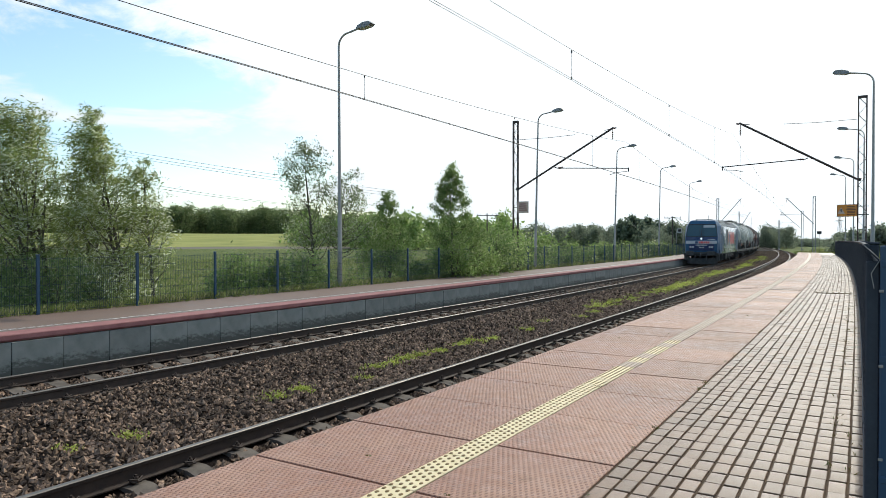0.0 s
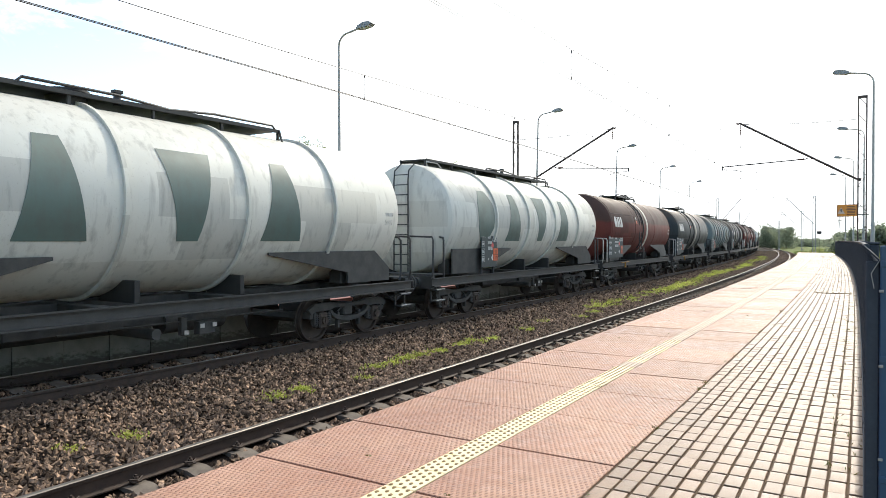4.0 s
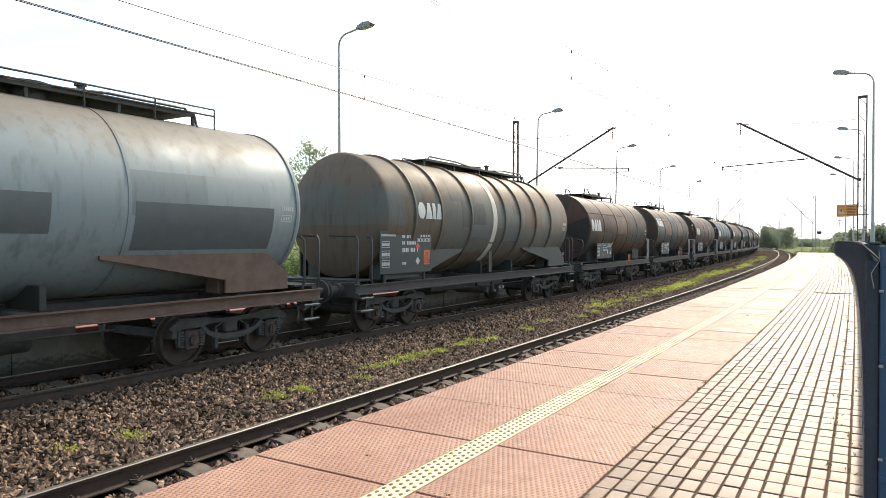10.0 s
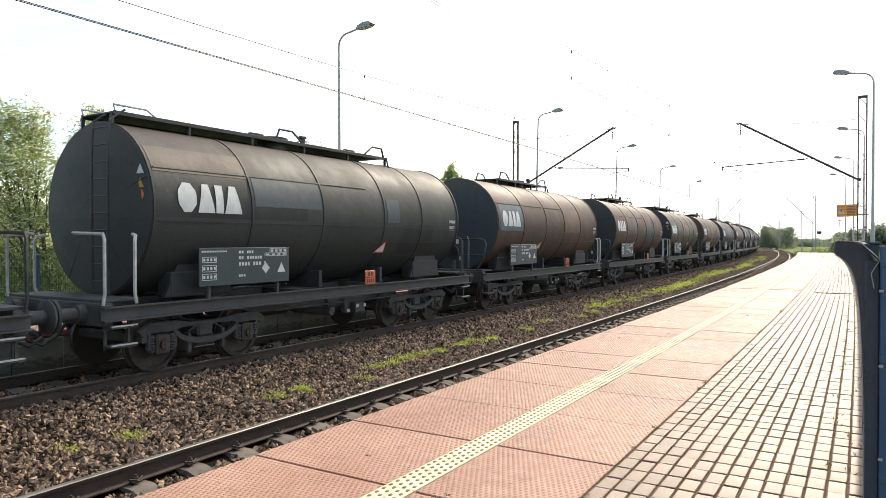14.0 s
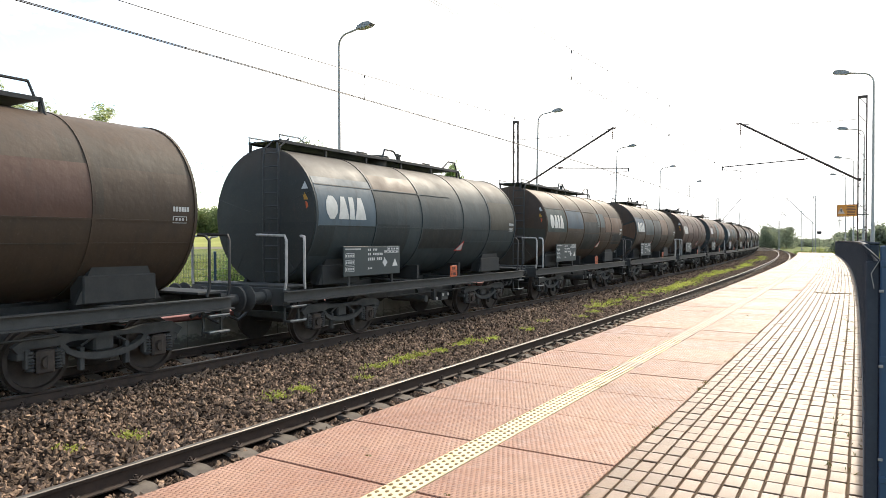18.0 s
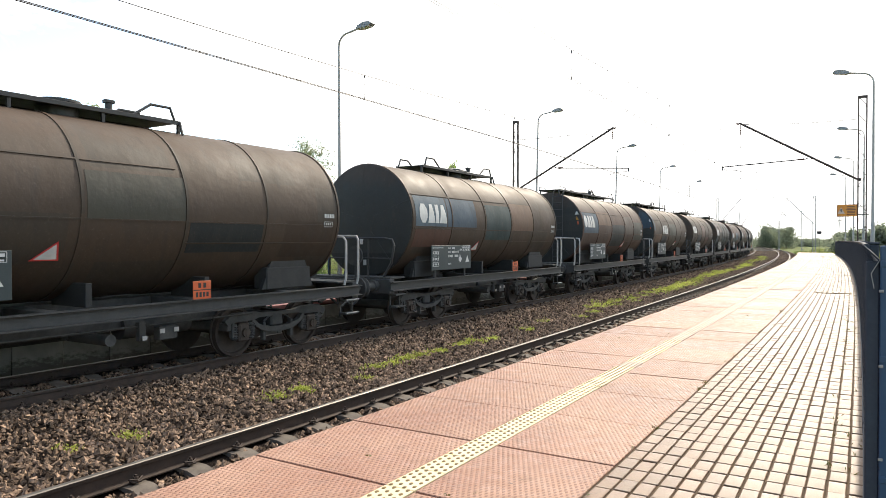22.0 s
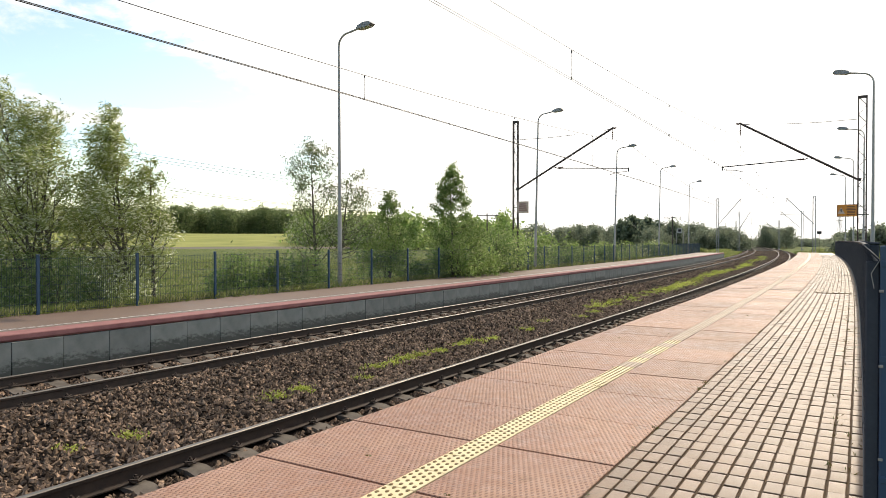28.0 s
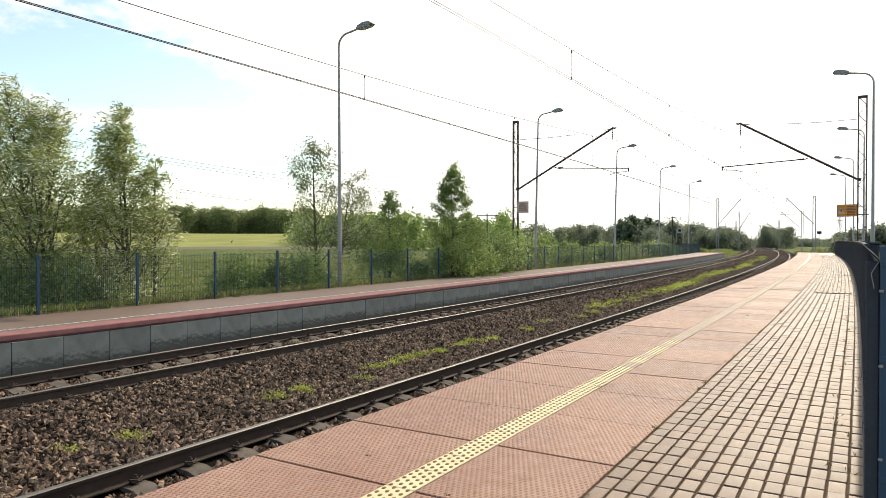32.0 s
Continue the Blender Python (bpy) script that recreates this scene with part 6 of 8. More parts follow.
    # type, main paint, end paint, offset of the rear, repainted sheets (along, angle up the side, paint)
    plan = [("m", "brown", "rust", 243.3, [(-4.6, -4.0, -38, -10, "tl"), (-2.7, -0.85, 26, 48, "or"), (-0.8, 0.9, -8, 26, "or"), (1.9, 3.7, -24, 6, "tl"), (-2.7, -1.6, -28, -9, "um")]),
            ("m", "umber", "umber", 255.3, [(-4.62, -2.8, -9, 27, "tl"), (-4.2, -1.6, -22, -9, "tl"), (-2.7, -0.9, -8, 32, "or"), (-0.75, 0.9, -40, 46, "tl"), (1.0, 2.6, -8, 26, "br")]),
            ("l", "rust", "umber", 267.7, [(-4.62, -3.8, -26, -9, "tl"), (-3.6, -2.7, -26, -9, "br"), (-2.6, -0.8, 27, 46, "um"), (1.4, 2.9, -9, 26, "um"), (3.0, 4.6, -30, -9, "tl")]),
            ("l", "dark", "dark", 279.7, [(-4.62, -2.7, -9, 40, "bl"), (-2.6, -0.8, -4, 44, "bl"), (-0.7, 1.3, -4, 46, "bl"), (1.42, 2.88, -9, 46, "bl"), (3.0, 4.6, -9, 46, "bl"), (-4.62, -3.3, -26, -10, "br"), (0.4, 2.9, -32, -10, "um")]),
            ("l", "umber", "umber", 292.0, [(-4.62, -3.6, -26, 24, "ol"), (-3.5, -2.7, -30, -9, "tl"), (-2.6, -1.1, -2, 24, "bl"), (-2.6, -0.8, -28, -9, "br"), (1.4, 2.9, 0, 26, "or"), (3.0, 4.6, -9, 20, "ol")]),
            ("l", "dark", "dark", 304.0, [(-4.62, -2.7, 24, 44, "um"), (-2.6, -0.8, 4, 27, "sl"), (1.45, 1.95, -4, 18, "sl")]),
            ("m", "brown", "slate", 315.9, [(-4.5, -2.85, -9, 25, "pb"), (-2.7, -0.9, -28, -9, "um"), (1.0, 2.6, -9, 27, "or")]),
            ("m", "rust", "dark", 328.2, [(-2.7, -0.9, -9, 26, "um"), (1.0, 2.6, -26, 10, "tl")]),
            ("l", "umber", "dark", 340.2, [(-4.6, -2.75, -9, 26, "sl"), (-0.7, 1.3, -9, 26, "br")]),
            ("m", "brown", "umber", 352.5, [(-2.65, -2.2, 4, 26, "sl"), (-0.75, 0.9, -28, 20, "um"), (2.8, 4.5, -30, -4, "ol")]),
            ("m", "dark", "dark", 364.4, [(-4.62, -2.8, 27, 52, "um"), (-2.7, -0.9, 27, 42, "um"), (-0.75, 0.9, -9, 26, "sl"), (1.0, 2.65, -9, 30, "sl")]),
            ("l", "umber", "rust", 376.6, [(-4.5, -2.75, -9, 26, "tl"), (-3.9, -2.7, -26, -9, "or"), (-4.62, -3.95, -34, -9, "tl"), (-2.6, -0.8, -9, 26, "br"), (1.45, 2.9, -9, 24, "br")]),
            ("l", "slate", "dark", 388.9, [(-4.62, -2.7, -9, 34, "pb"), (-2.6, -0.8, 26, 44, "um"), (-0.7, 1.3, -30, -9, "dk"), (3.0, 4.6, -9, 26, "ol")]),
            ("l", "umber", "umber", 401.0, [(-4.62, -2.75, -9, 28, "tl"), (-2.66, -0.85, -2, 28, "bl"), (-0.74, 1.22, -37, 10, "dk"), (1.0, 2.0, 2, 26, "sl"), (2.1, 4.6, -6, 21, "or"), (3.2, 4.6, -28, -9, "dk")]),
            ("m", "umber", "dark", 413.0, [(-4.65, -2.9, -2, 28, "bl"), (-2.7, -0.9, -9, 26, "sl"), (-0.80, 1.0, -43, 26, "dk"), (1.0, 2.75, -7, 29, "or"), (2.9, 4.5, -28, -9, "ol"), (-4.4, -3.1, -30, -9, "um")]),
            ("l", "rust", "umber", 425.2, [(1.4, 2.9, -30, -6, "um"), (3.0, 4.6, -26, 2, "um"), (-2.6, -0.8, 0, 27, "br")]),
            ("m", "brown", "slate", 437.0, [(-4.62, -1.4, -34, -10, "dk"), (-0.55, 1.0, -25, 39, "tl"), (1.0, 2.65, -15, 32, "or"), (2.75, 4.6, -15, 32, "or"), (1.0, 4.6, -32, -16, "dk")]),
            ("m", "umber", "slate", 449.3, [(-4.62, -2.8, -9, 27, "pb"), (-2.7, -0.9, -20, 8, "dk"), (-0.75, 0.9, 0, 27, "sl"), (-0.6, 0.6, -28, -10, "or"), (1.0, 2.65, -9, 27, "tl"), (-4.5, -3.0, -34, -10, "sl")]),
            ("m", "umber", "umber", 461.4, [(-4.62, -2.8, -9, 26, "br"), (-0.75, 0.9, -9, 20, "ol"), (1.0, 2.6, -30, -9, "dk")]),
            ("m", "umber", "dark", 473.6, [(-4.55, -3.05, -6, 25, "pb"), (-3.0, -1.4, -6, 25, "bl"), (-4.55, -2.8, -28, -9, "br"), (-0.75, 0.9, -20, 22, "tl"), (1.0, 2.65, -9, 27, "or")]),
            ("l", "brown", "dark", 486.0, [(-4.55, -2.7, -9, 26, "bl"), (-2.6, -0.8, 6, 30, "or"), (-0.7, 1.3, -32, 8, "dk"), (1.5, 2.9, -9, 26, "um"), (3.0, 4.6, -20, 16, "ol")]),
            ("l", "umber", "dark", 498.0, [(-4.68, -4.35, 2, 52, "bl"), (-4.2, -2.74, -25, -6, "or"), (-0.7, 1.3, -9, 20, "ol"), (-2.5, -1.2, -30, -9, "dk")]),
            ("m", "umber", "umber", 510.1, [(-2.7, -0.9, -28, -4, "dk"), (-0.75, 0.9, -9, 26, "br"), (1.0, 2.6, -28, -9, "br")]),
            ("m", "dark", "umber", 522.2, [(-4.62, -3.6, -28, -9, "sl"), (-4.62, -2.8, 0, 40, "um"), (-2.7, -0.9, 10, 40, "um"), (-0.75, 2.6, -28, -9, "tl")]),
            ("m", "brown", "rust", 534.2, [(-4.53, -3.65, -14, 6, "sl"), (-2.7, -0.9, -9, 26, "or"), (-0.61, 1.0, -17, 13, "bl"), (1.0, 2.5, -17, 10, "bl"), (-2.7, 0.9, -32, -10, "tl"), (2.8, 4.5, -28, 0, "ol")]),
            ("m", "umber", "dark", 546.4, [(-0.75, 0.9, -9, 26, "or"), (-2.7, -0.9, -26, 0, "dk")]),
            ("m", "dark", "dark", 558.8, [(-2.7, -0.9, -9, 26, "um")])]
    marks = {243.3: (-4.53, 5.2), 255.3: (-4.41, 22.0), 267.7: (-4.25, 6.8), 279.7: (-4.30, 5.0), 304.0: (-4.24, 7.4), 376.6: (-4.22, 9.4), 425.2: (-4.29, 7.9), 437.0: (-4.17, 10.9), 461.4: (-4.36, 4.8),
             486.0: (-4.50, 10.8), 498.0: (-2.49, 5.0), 510.1: (-4.49, 10.6), 534.2: (-3.57, 0.6)}
    wedges = {243.3: [(-30, 18, "dk"), (20, 60, "br"), (92, 162, "um")], 255.3: [(164, 234, "br")], 292.0: [(22, 90, "ol"), (94, 162, "um")], 376.6: [(-30, 18, "br"), (22, 60, "tl")], 401.0: [(22, 60, "um"), (94, 130, "um"), (-40, -5, "ol")],
              413.0: [(-18, 18, "or"), (22, 90, "um")], 461.4: [(-30, 18, "br"), (94, 162, "um")], 486.0: [(150, 200, "um")], 498.0: [(10, 60, "bl"), (164, 200, "um")], 534.2: [(-20, 18, "ol"), (22, 90, "br"), (-48, -22, "dk")]}
    used = {"m": 0, "l": 0}
    words = dict(brown="rust-brown", umber="umber", dark="soot-dark", slate="slate-blue", rust="reddish-brown")
    R_TANK, Z_TANK = 1.43, 2.66
    made = []
    for typ, col, end, rear, sheets in plan:
        src = mid if typ == "m" else lad
        made.append((src if not used[typ] else copy_thing(src, Matrix()), typ, col, end, rear, sheets))
        used[typ] += 1
    for w, typ, col, end, rear, sheets in made:
        repaint(w, P[col])
        repaint(w, P[end], ("end_cap", "end_seam"))
        tones = [PATCH_WORDS[s[4]] for s in sheets]
        top = max(sorted(set(tones)), key=tones.count)
        w["label"] = words[col] + " tank wagon with " + top + (" patches and a short roof catwalk" if typ == "m" else " patches, long catwalk and end ladder")
        for y0, y1, a0, a1, q in sheets:
            paint_patch(w, y0, y1, a0, a1, Q[q], PATCH_WORDS[q] + " repainted sheet")
        y0, mid_a = marks.get(rear, (-4.38, 7.0))
        lettering(w, y0, 1.32, mid_a - 9.6, mid_a + 9.6, M_logo)
        for a0, a1, q in wedges.get(rear, ()):
            end_wedge(w, a0, a1, Q[q], PATCH_WORDS[q] + " repainted wedge")
        out.append((w, rear - 4.75))
    return out


# ---- locomotive ----
def build_loco():
    L = thing("locomotive", "blue and grey diesel locomotive with headlights on, hauling the train", "locomotive")
    # middle body
    sec = [(1.485, 1.02), (1.485, 3.42), (1.44, 3.50), (1.05, 3.98), (0.6, 4.06), (-0.6, 4.06), (-1.05, 3.98), (-1.44, 3.50), (-1.485, 3.42), (-1.485, 1.02)]
    g = Geo()
    g.prism([(x, z) for x, z in sec[:3]] + [(x, z) for x, z in sec[7:]], -6.75, 6.75, "y")
    part("body", g, M_livery, L, smooth=25)
    g = Geo()
    g.prism([(1.43, 3.50), (1.05, 3.99), (0.6, 4.07), (-0.6, 4.07), (-1.05, 3.99), (-1.43, 3.50)], -6.76, 6.76, "y")
    roof = part("roof", g, M_locogrey, L, "grey sloping roof panels", smooth=25)
    g = Geo()
    for sx in (-1, 1):
        g.box((sx * 1.45, 0, 3.475), (0.05, 13.1, 0.045), 0.004)
    part("gutter", g, M_under, L)
    for y in (-5.0, -3.3, -1.6, 0.2, 2.0, 3.6, 5.2):
        g = Geo()
        for sx in (-1, 1):
            a = [(sx * 1.435, y - 0.02, 3.51), (sx * 1.055, y - 0.02, 4.0), (sx * 1.055, y + 0.02, 4.0), (sx * 1.435, y + 0.02, 3.51)]
            a = [Vector(p) for p in a]
            n = Vector((sx * 0.78, 0, 0.62)) * 0.012
            g.add(a + [p + n for p in a], [(0, 1, 2, 3), (7, 6, 5, 4), (0, 4, 5, 1), (1, 5, 6, 2), (2, 6, 7, 3), (3, 7, 4, 0)])
        part("panel_joint", g, M_under, roof)
    for y, ln in ((-5.4, 1.5), (-0.75, 0.42), (-0.22, 0.42), (1.05, 1.1), (2.3, 1.1)):
        g = Geo()
        m = Matrix.Rotation(radians(38), 3, "Y")
        g.box((1.17, y, 3.862), (0.03, ln, 0.26), 0.01, Matrix.Rotation(radians(-39), 3, "Y"))
        part("roof_grille", g, M_darksteel, roof, "dark mesh grille")
    g = Geo()
    g.box((0, -2.0, 4.10), (1.1, 1.6, 0.10), 0.02)
    g.box((0, 1.5, 4.10), (1.3, 2.4, 0.10), 0.02)
    g.box((0, 5.0, 4.10), (1.2, 1.4, 0.10), 0.02)
    part("roof_hatch", g, M_locogrey, roof)
    # cabs
    lev = [(1.02, 1.485, 1.28, -8.42), (1.30, 1.485, 1.30, -8.50), (1.95, 1.485, 1.34, -8.56), (2.45, 1.485, 1.34, -8.48), (3.42, 1.475, 1.22, -8.06), (3.78, 1.23, 1.10, -7.93), (3.93, 1.09, 1.0, -7.84), (3.99, 1.02, 0.88, -7.62)]
    for e in (1, -1):
        g = Geo()
        k = 6
        verts, faces = [], []
        for z, wd, wf, yf in lev:
            for x, y in ((-wd, -6.75), (-wd * 0.997, yf + 0.62), (-wf, yf), (wf, yf), (wd * 0.997, yf + 0.62), (wd, -6.75)):
                verts.append(Vector((x, y * e, z)))
        for i in range(len(lev) - 1):
            for j in range(k):
                j2 = (j + 1) % k
                faces.append((i * k + j, i * k + j2, (i + 1) * k + j2, (i + 1) * k + j))
        faces += [tuple(range(k)), tuple(reversed(range((len(lev) - 1) * k, len(lev) * k)))]
        g.add(verts, faces)
        cab = part("cab", g, M_locoblue, L, "blue cab with a raked windscreen", smooth=None)
        # raked screen in two panes on a dark surround
        def face_pt(u, z, lift):
            for (z0, w0, f0, y0), (z1, w1, f1, y1) in zip(lev[:-1], lev[1:]):
                if z0 <= z <= z1:
                    t = (z - z0) / (z1 - z0)
                    return Vector((u * (f0 + (f1 - f0) * t), (y0 + (y1 - y0) * t - lift) * e, z))
        def panel(name, u0, u1, z0, z1, lift, mat, lab=""):
            gg = Geo()
            zs = [z0] + [l[0] for l in lev if z0 < l[0] < z1] + [z1]
            vv, ff = [], []
            for z in zs:
                for u in (u0, u1):
                    vv.append(face_pt(u, z, lift))
                    vv.append(face_pt(u, z, -0.02))
            for i in range(len(zs) - 1):
                b = i * 4
                ff += [(b, b + 2, b + 6, b + 4), (b + 1, b + 5, b + 7, b + 3), (b, b + 4, b + 5, b + 1), (b + 2, b + 3, b + 7, b + 6)]
            ff += [(0, 1, 3, 2), (len(vv) - 4, len(vv) - 2, len(vv) - 1, len(vv) - 3)]
            gg.add(vv, ff)
            return part(name, gg, mat, cab, lab, smooth=None)
        panel("screen_surround", -0.99, 0.99, 2.47, 3.62, 0.006, M_black)
        panel("windscreen", -0.955, -0.025, 2.53, 3.54, 0.02, M_cabglass, "dark reflecting windscreen pane")
        panel("windscreen", 0.025, 0.955, 2.53, 3.54, 0.02, M_cabglass, "dark reflecting windscreen pane")
        panel("blind", 0.10 * e, 0.88 * e, 3.30, 3.52, 0.028, M_sidewin, "pale sun blind")
        panel("nose_panel", -0.98, 0.98, 2.18, 2.46, 0.006, M_locodark)
        panel("name_band", -0.97, 0.97, 1.86, 2.14, 0.012, M_bandgrey, "pale grey band")
        for i, (u0, u1, mt) in enumerate(((-0.38, -0.20, M_locodark), (-0.16, -0.04, M_red), (-0.01, 0.11, M_red), (0.14, 0.24, M_red), (0.27, 0.38, M_red), (0.41, 0.50, M_red))):
            panel("name_block", u0, u1, 1.90, 2.09, 0.017, mt, "plain painted block")
        panel("lower_panel", -0.80, 0.80, 1.28, 1.84, 0.006, M_locodark)
        for i in range(9):
            panel("number_bar", -0.36 + i * 0.08, -0.30 + i * 0.08, 1.70, 1.80, 0.012, M_logo)
        for i in range(4):
            panel("number_bar", -0.14 + i * 0.08, -0.08 + i * 0.08, 1.50, 1.60, 0.012, M_logo)
        for i in range(8):
            panel("number_bar", 0.40 + i * 0.055, 0.44 + i * 0.055, 2.20, 2.29, 0.012, M_ink)
        for x in (-0.90, -0.70, 0.70, 0.90):
            gg = Geo()
            gg.lathe([(-8.40 * e, 0.085), (-8.60 * e, 0.085), (-8.63 * e, 0.07), (-8.63 * e, 0.0)], 16, "y", (x, 0, 1.58))
            part("headlight", gg, M_lens, cab, "round headlight")
        gg = Geo()
        gg.lathe([(-8.35 * e, 0.085), (-8.57 * e, 0.085), (-8.58 * e, 0.0)], 16, "y", (0, 0, 2.33))
        part("headlight", gg, M_headlight if e > 0 else M_lens, cab, "round upper headlight")
        # side window and doors
        for sx in (-1, 1):
            gg = Geo()
            yy = [(-7.56, 2.78), (-7.50, 2.74), (-7.02, 2.74), (-6.97, 2.79), (-6.97, 3.33), (-7.03, 3.39), (-7.28, 3.39), (-7.34, 3.36), (-7.56, 2.95)]
            gg.prism([(-7.27 * e + (y + 7.27) * 1.14 * e, 3.06 + (z - 3.06) * 1.16) for y, z in yy], sx * 1.47, sx * 1.489, "x")
            part("window_surround", gg, M_black, cab)
            gg = Geo()
            gg.prism([(y * e, z) for y, z in yy], sx * 1.48, sx * 1.496, "x")
            part("side_window", gg, M_sidewin, cab, "cab side window with a pale blind")
            gg = Geo()
            gg.box((sx * 1.484, -6.39 * e, 2.33), (0.02, 0.74, 2.10), 0.008)
            dr = part("door", gg, M_locoblue, L, "blue crew door")
            gg = Geo()
            gg.box((sx * 1.51, -6.64 * e, 2.45), (0.05, 0.20, 0.035), 0.006)
            gg.box((sx * 1.51, -6.64 * e, 1.85), (0.05, 0.20, 0.035), 0.006)
            part("door_handle", gg, M_galv, dr)
            for y in (-6.83, -5.95):
                gg = Geo()
                gg.tube([(sx * 1.49, y * e, 1.15), (sx * 1.545, y * e, 1.2), (sx * 1.545, y * e, 3.30), (sx * 1.49, y * e, 3.36)], 0.024, 6)
                part("grab_rail", gg, M_rail_white, L, "pale grab rail beside the door")
            gg = Geo()
            gg.box((sx * 1.46, -7.95 * e, 1.22), (0.05, 0.24, 0.24), 0.006)
            part("step_recess", gg, M_black, L)
            gg = Geo()
            gg.box((sx * 1.487, -6.39 * e, 1.20), (0.01, 0.46, 0.17), 0.0)
            part("step_recess", gg, M_black, L)
            gg = Geo()
            for z in (0.42, 0.66, 0.88):
                gg.box((sx * 1.40, -6.39 * e, z), (0.18, 0.44, 0.03), 0.004)
            for y in (-6.62, -6.16):
                gg.box((sx * 1.40, y * e, 0.7), (0.16, 0.03, 0.62))
            part("steps", gg, M_under, L)
            gg = Geo()
            gg.box((sx * 1.32, -8.32 * e, 0.72), (0.28, 0.04, 0.66), 0.004)
            gg.box((sx * 1.32, -8.15 * e, 0.42), (0.28, 0.3, 0.03), 0.004)
            gg.box((sx * 1.32, -8.15 * e, 0.70), (0.28, 0.3, 0.03), 0.004)
            part("corner_step", gg, M_under, L)
            gg = Geo()
            gg.lathe([(-8.45 * e, 0.15), (-8.65 * e, 0.15), (-8.66 * e, 0.11), (-8.98 * e, 0.11)], 16, "y", (sx * 0.875, 0, 1.04))
            bf = part("buffer", gg, M_under, L)
            gg = Geo()
            gg.box((sx * 0.875, -9.06 * e, 1.04), (0.62, 0.09, 0.40), 0.03)
            part("buffer_plate", gg, M_under, bf)
        gg = Geo()
        gg.box((0, -8.42 * e, 0.98), (2.5, 0.2, 0.36), 0.02)
        part("buffer_beam", gg, M_under, L)
        gg = Geo()
        ring_pts = [(1.28 * math.sin(radians(a)), -7.95 - 0.72 * math.cos(radians(a))) for a in range(-80, 81, 16)]
        inner = [(x * 0.96, y + 0.06) for x, y in reversed(ring_pts)]
        gg.prism([(x, y * e) for x, y in ring_pts + inner], 0.12, 0.62, "z")
        part("rail_guard", gg, M_under, L)
        gg = Geo()
        gg.tube([(0, -8.50 * e, 1.0), (0, -8.80 * e, 1.0), (0, -9.00 * e, 0.9), (0, -8.95 * e, 0.7), (0, -8.80 * e, 0.55)], 0.05, 8)
        for x in (-0.45, 0.45):
            gg.tube([(x, -8.55 * e, 0.88), (x * 1.05, -8.80 * e, 0.66), (x * 1.05, -8.90 * e, 0.5), (x, -8.70 * e, 0.42)], 0.03, 6)
        part("coupling", gg, M_under, L)
        gg = Geo()
        gg.cyl((0.5, -7.9 * e, 4.0), (0.5, -7.9 * e, 4.4), 0.02, n=6)
        gg.cyl((-0.5, -7.70 * e, 3.95), (-0.5, -7.75 * e, 4.08), 0.05, n=8)
        part("aerial", gg, M_darksteel, L)
        for u in (-0.5, 0.5):
            gg = Geo()
            a, b = face_pt(u * 0.15, 2.50, 0.05), face_pt(u * 0.30, 3.15, 0.045)
            gg.tube([a, b], 0.014, 5)
            part("wiper", gg, M_black, cab)
        # bogie
        bg = Geo()
        bg.box((0, -5.22 * e, 0.72), (2.0, 0.6, 0.36), 0.04)
        b = part("bogie", bg, M_under, L)
        for yy in (-6.52, -3.92):
            part("wheelset", LOCO_WHEEL, None, b, at=pose(0, yy * e, 0.53))
            for sx in (-1, 1):
                gg = Geo()
                gg.box((sx * 1.06, yy * e, 0.55), (0.16, 0.34, 0.34), 0.04)
                gg.cyl((sx * 1.06, (yy + 0.33) * e, 0.5), (sx * 1.06, (yy + 0.33) * e, 0.86), 0.10, n=12)
                gg.cyl((sx * 1.06, (yy - 0.33) * e, 0.5), (sx * 1.06, (yy - 0.33) * e, 0.86), 0.10, n=12)
                part("axle_box", gg, M_wheel, b)
        for sx in (-1, 1):
            gg = Geo()
            gg.prism([(-6.95 * e, 0.86), (-3.5 * e, 0.86), (-3.5 * e, 0.70), (-4.5 * e, 0.66), (-4.9 * e, 0.48), (-5.55 * e, 0.48), (-5.95 * e, 0.66), (-6.95 * e, 0.70)], sx * 1.02, sx * 1.12, "x")
            part("side_frame", gg, M_under, b)
            gg = Geo()
            gg.cyl((sx * 1.22, -5.5 * e, 0.72), (sx * 1.22, -4.4 * e, 0.78), 0.06, n=10)
            part("damper", gg, M_galv, b)
    # flank details
    for sx in (-1, 1):
        g = Geo()
        g.box((sx * 1.475, -2.43, 2.46), (0.03, 1.30, 1.50), 0.006)
        gr = part("intake_grille", g, M_black, L, "dark louvred intake")
        for i in range(16):
            g = Geo()
            g.box((sx * 1.495, -2.43, 1.78 + i * 0.091), (0.03, 1.24, 0.02), 0, Matrix.Rotation(radians(30 * sx), 3, "Y"))
            part("slat", g, M_darksteel, gr)
        g = Geo()
        for y in (-3.09, -1.77):
            g.box((sx * 1.49, y, 2.46), (0.03, 0.05, 1.56), 0.004)
        for z in (1.70, 3.22):
            g.box((sx * 1.49, -2.43, z), (0.03, 1.36, 0.05), 0.004)
        part("grille_frame", g, M_bandgrey, gr)
        # round emblem and word as plain shapes
        # round emblem: two halves either side of a wave
        tilt = radians(62)
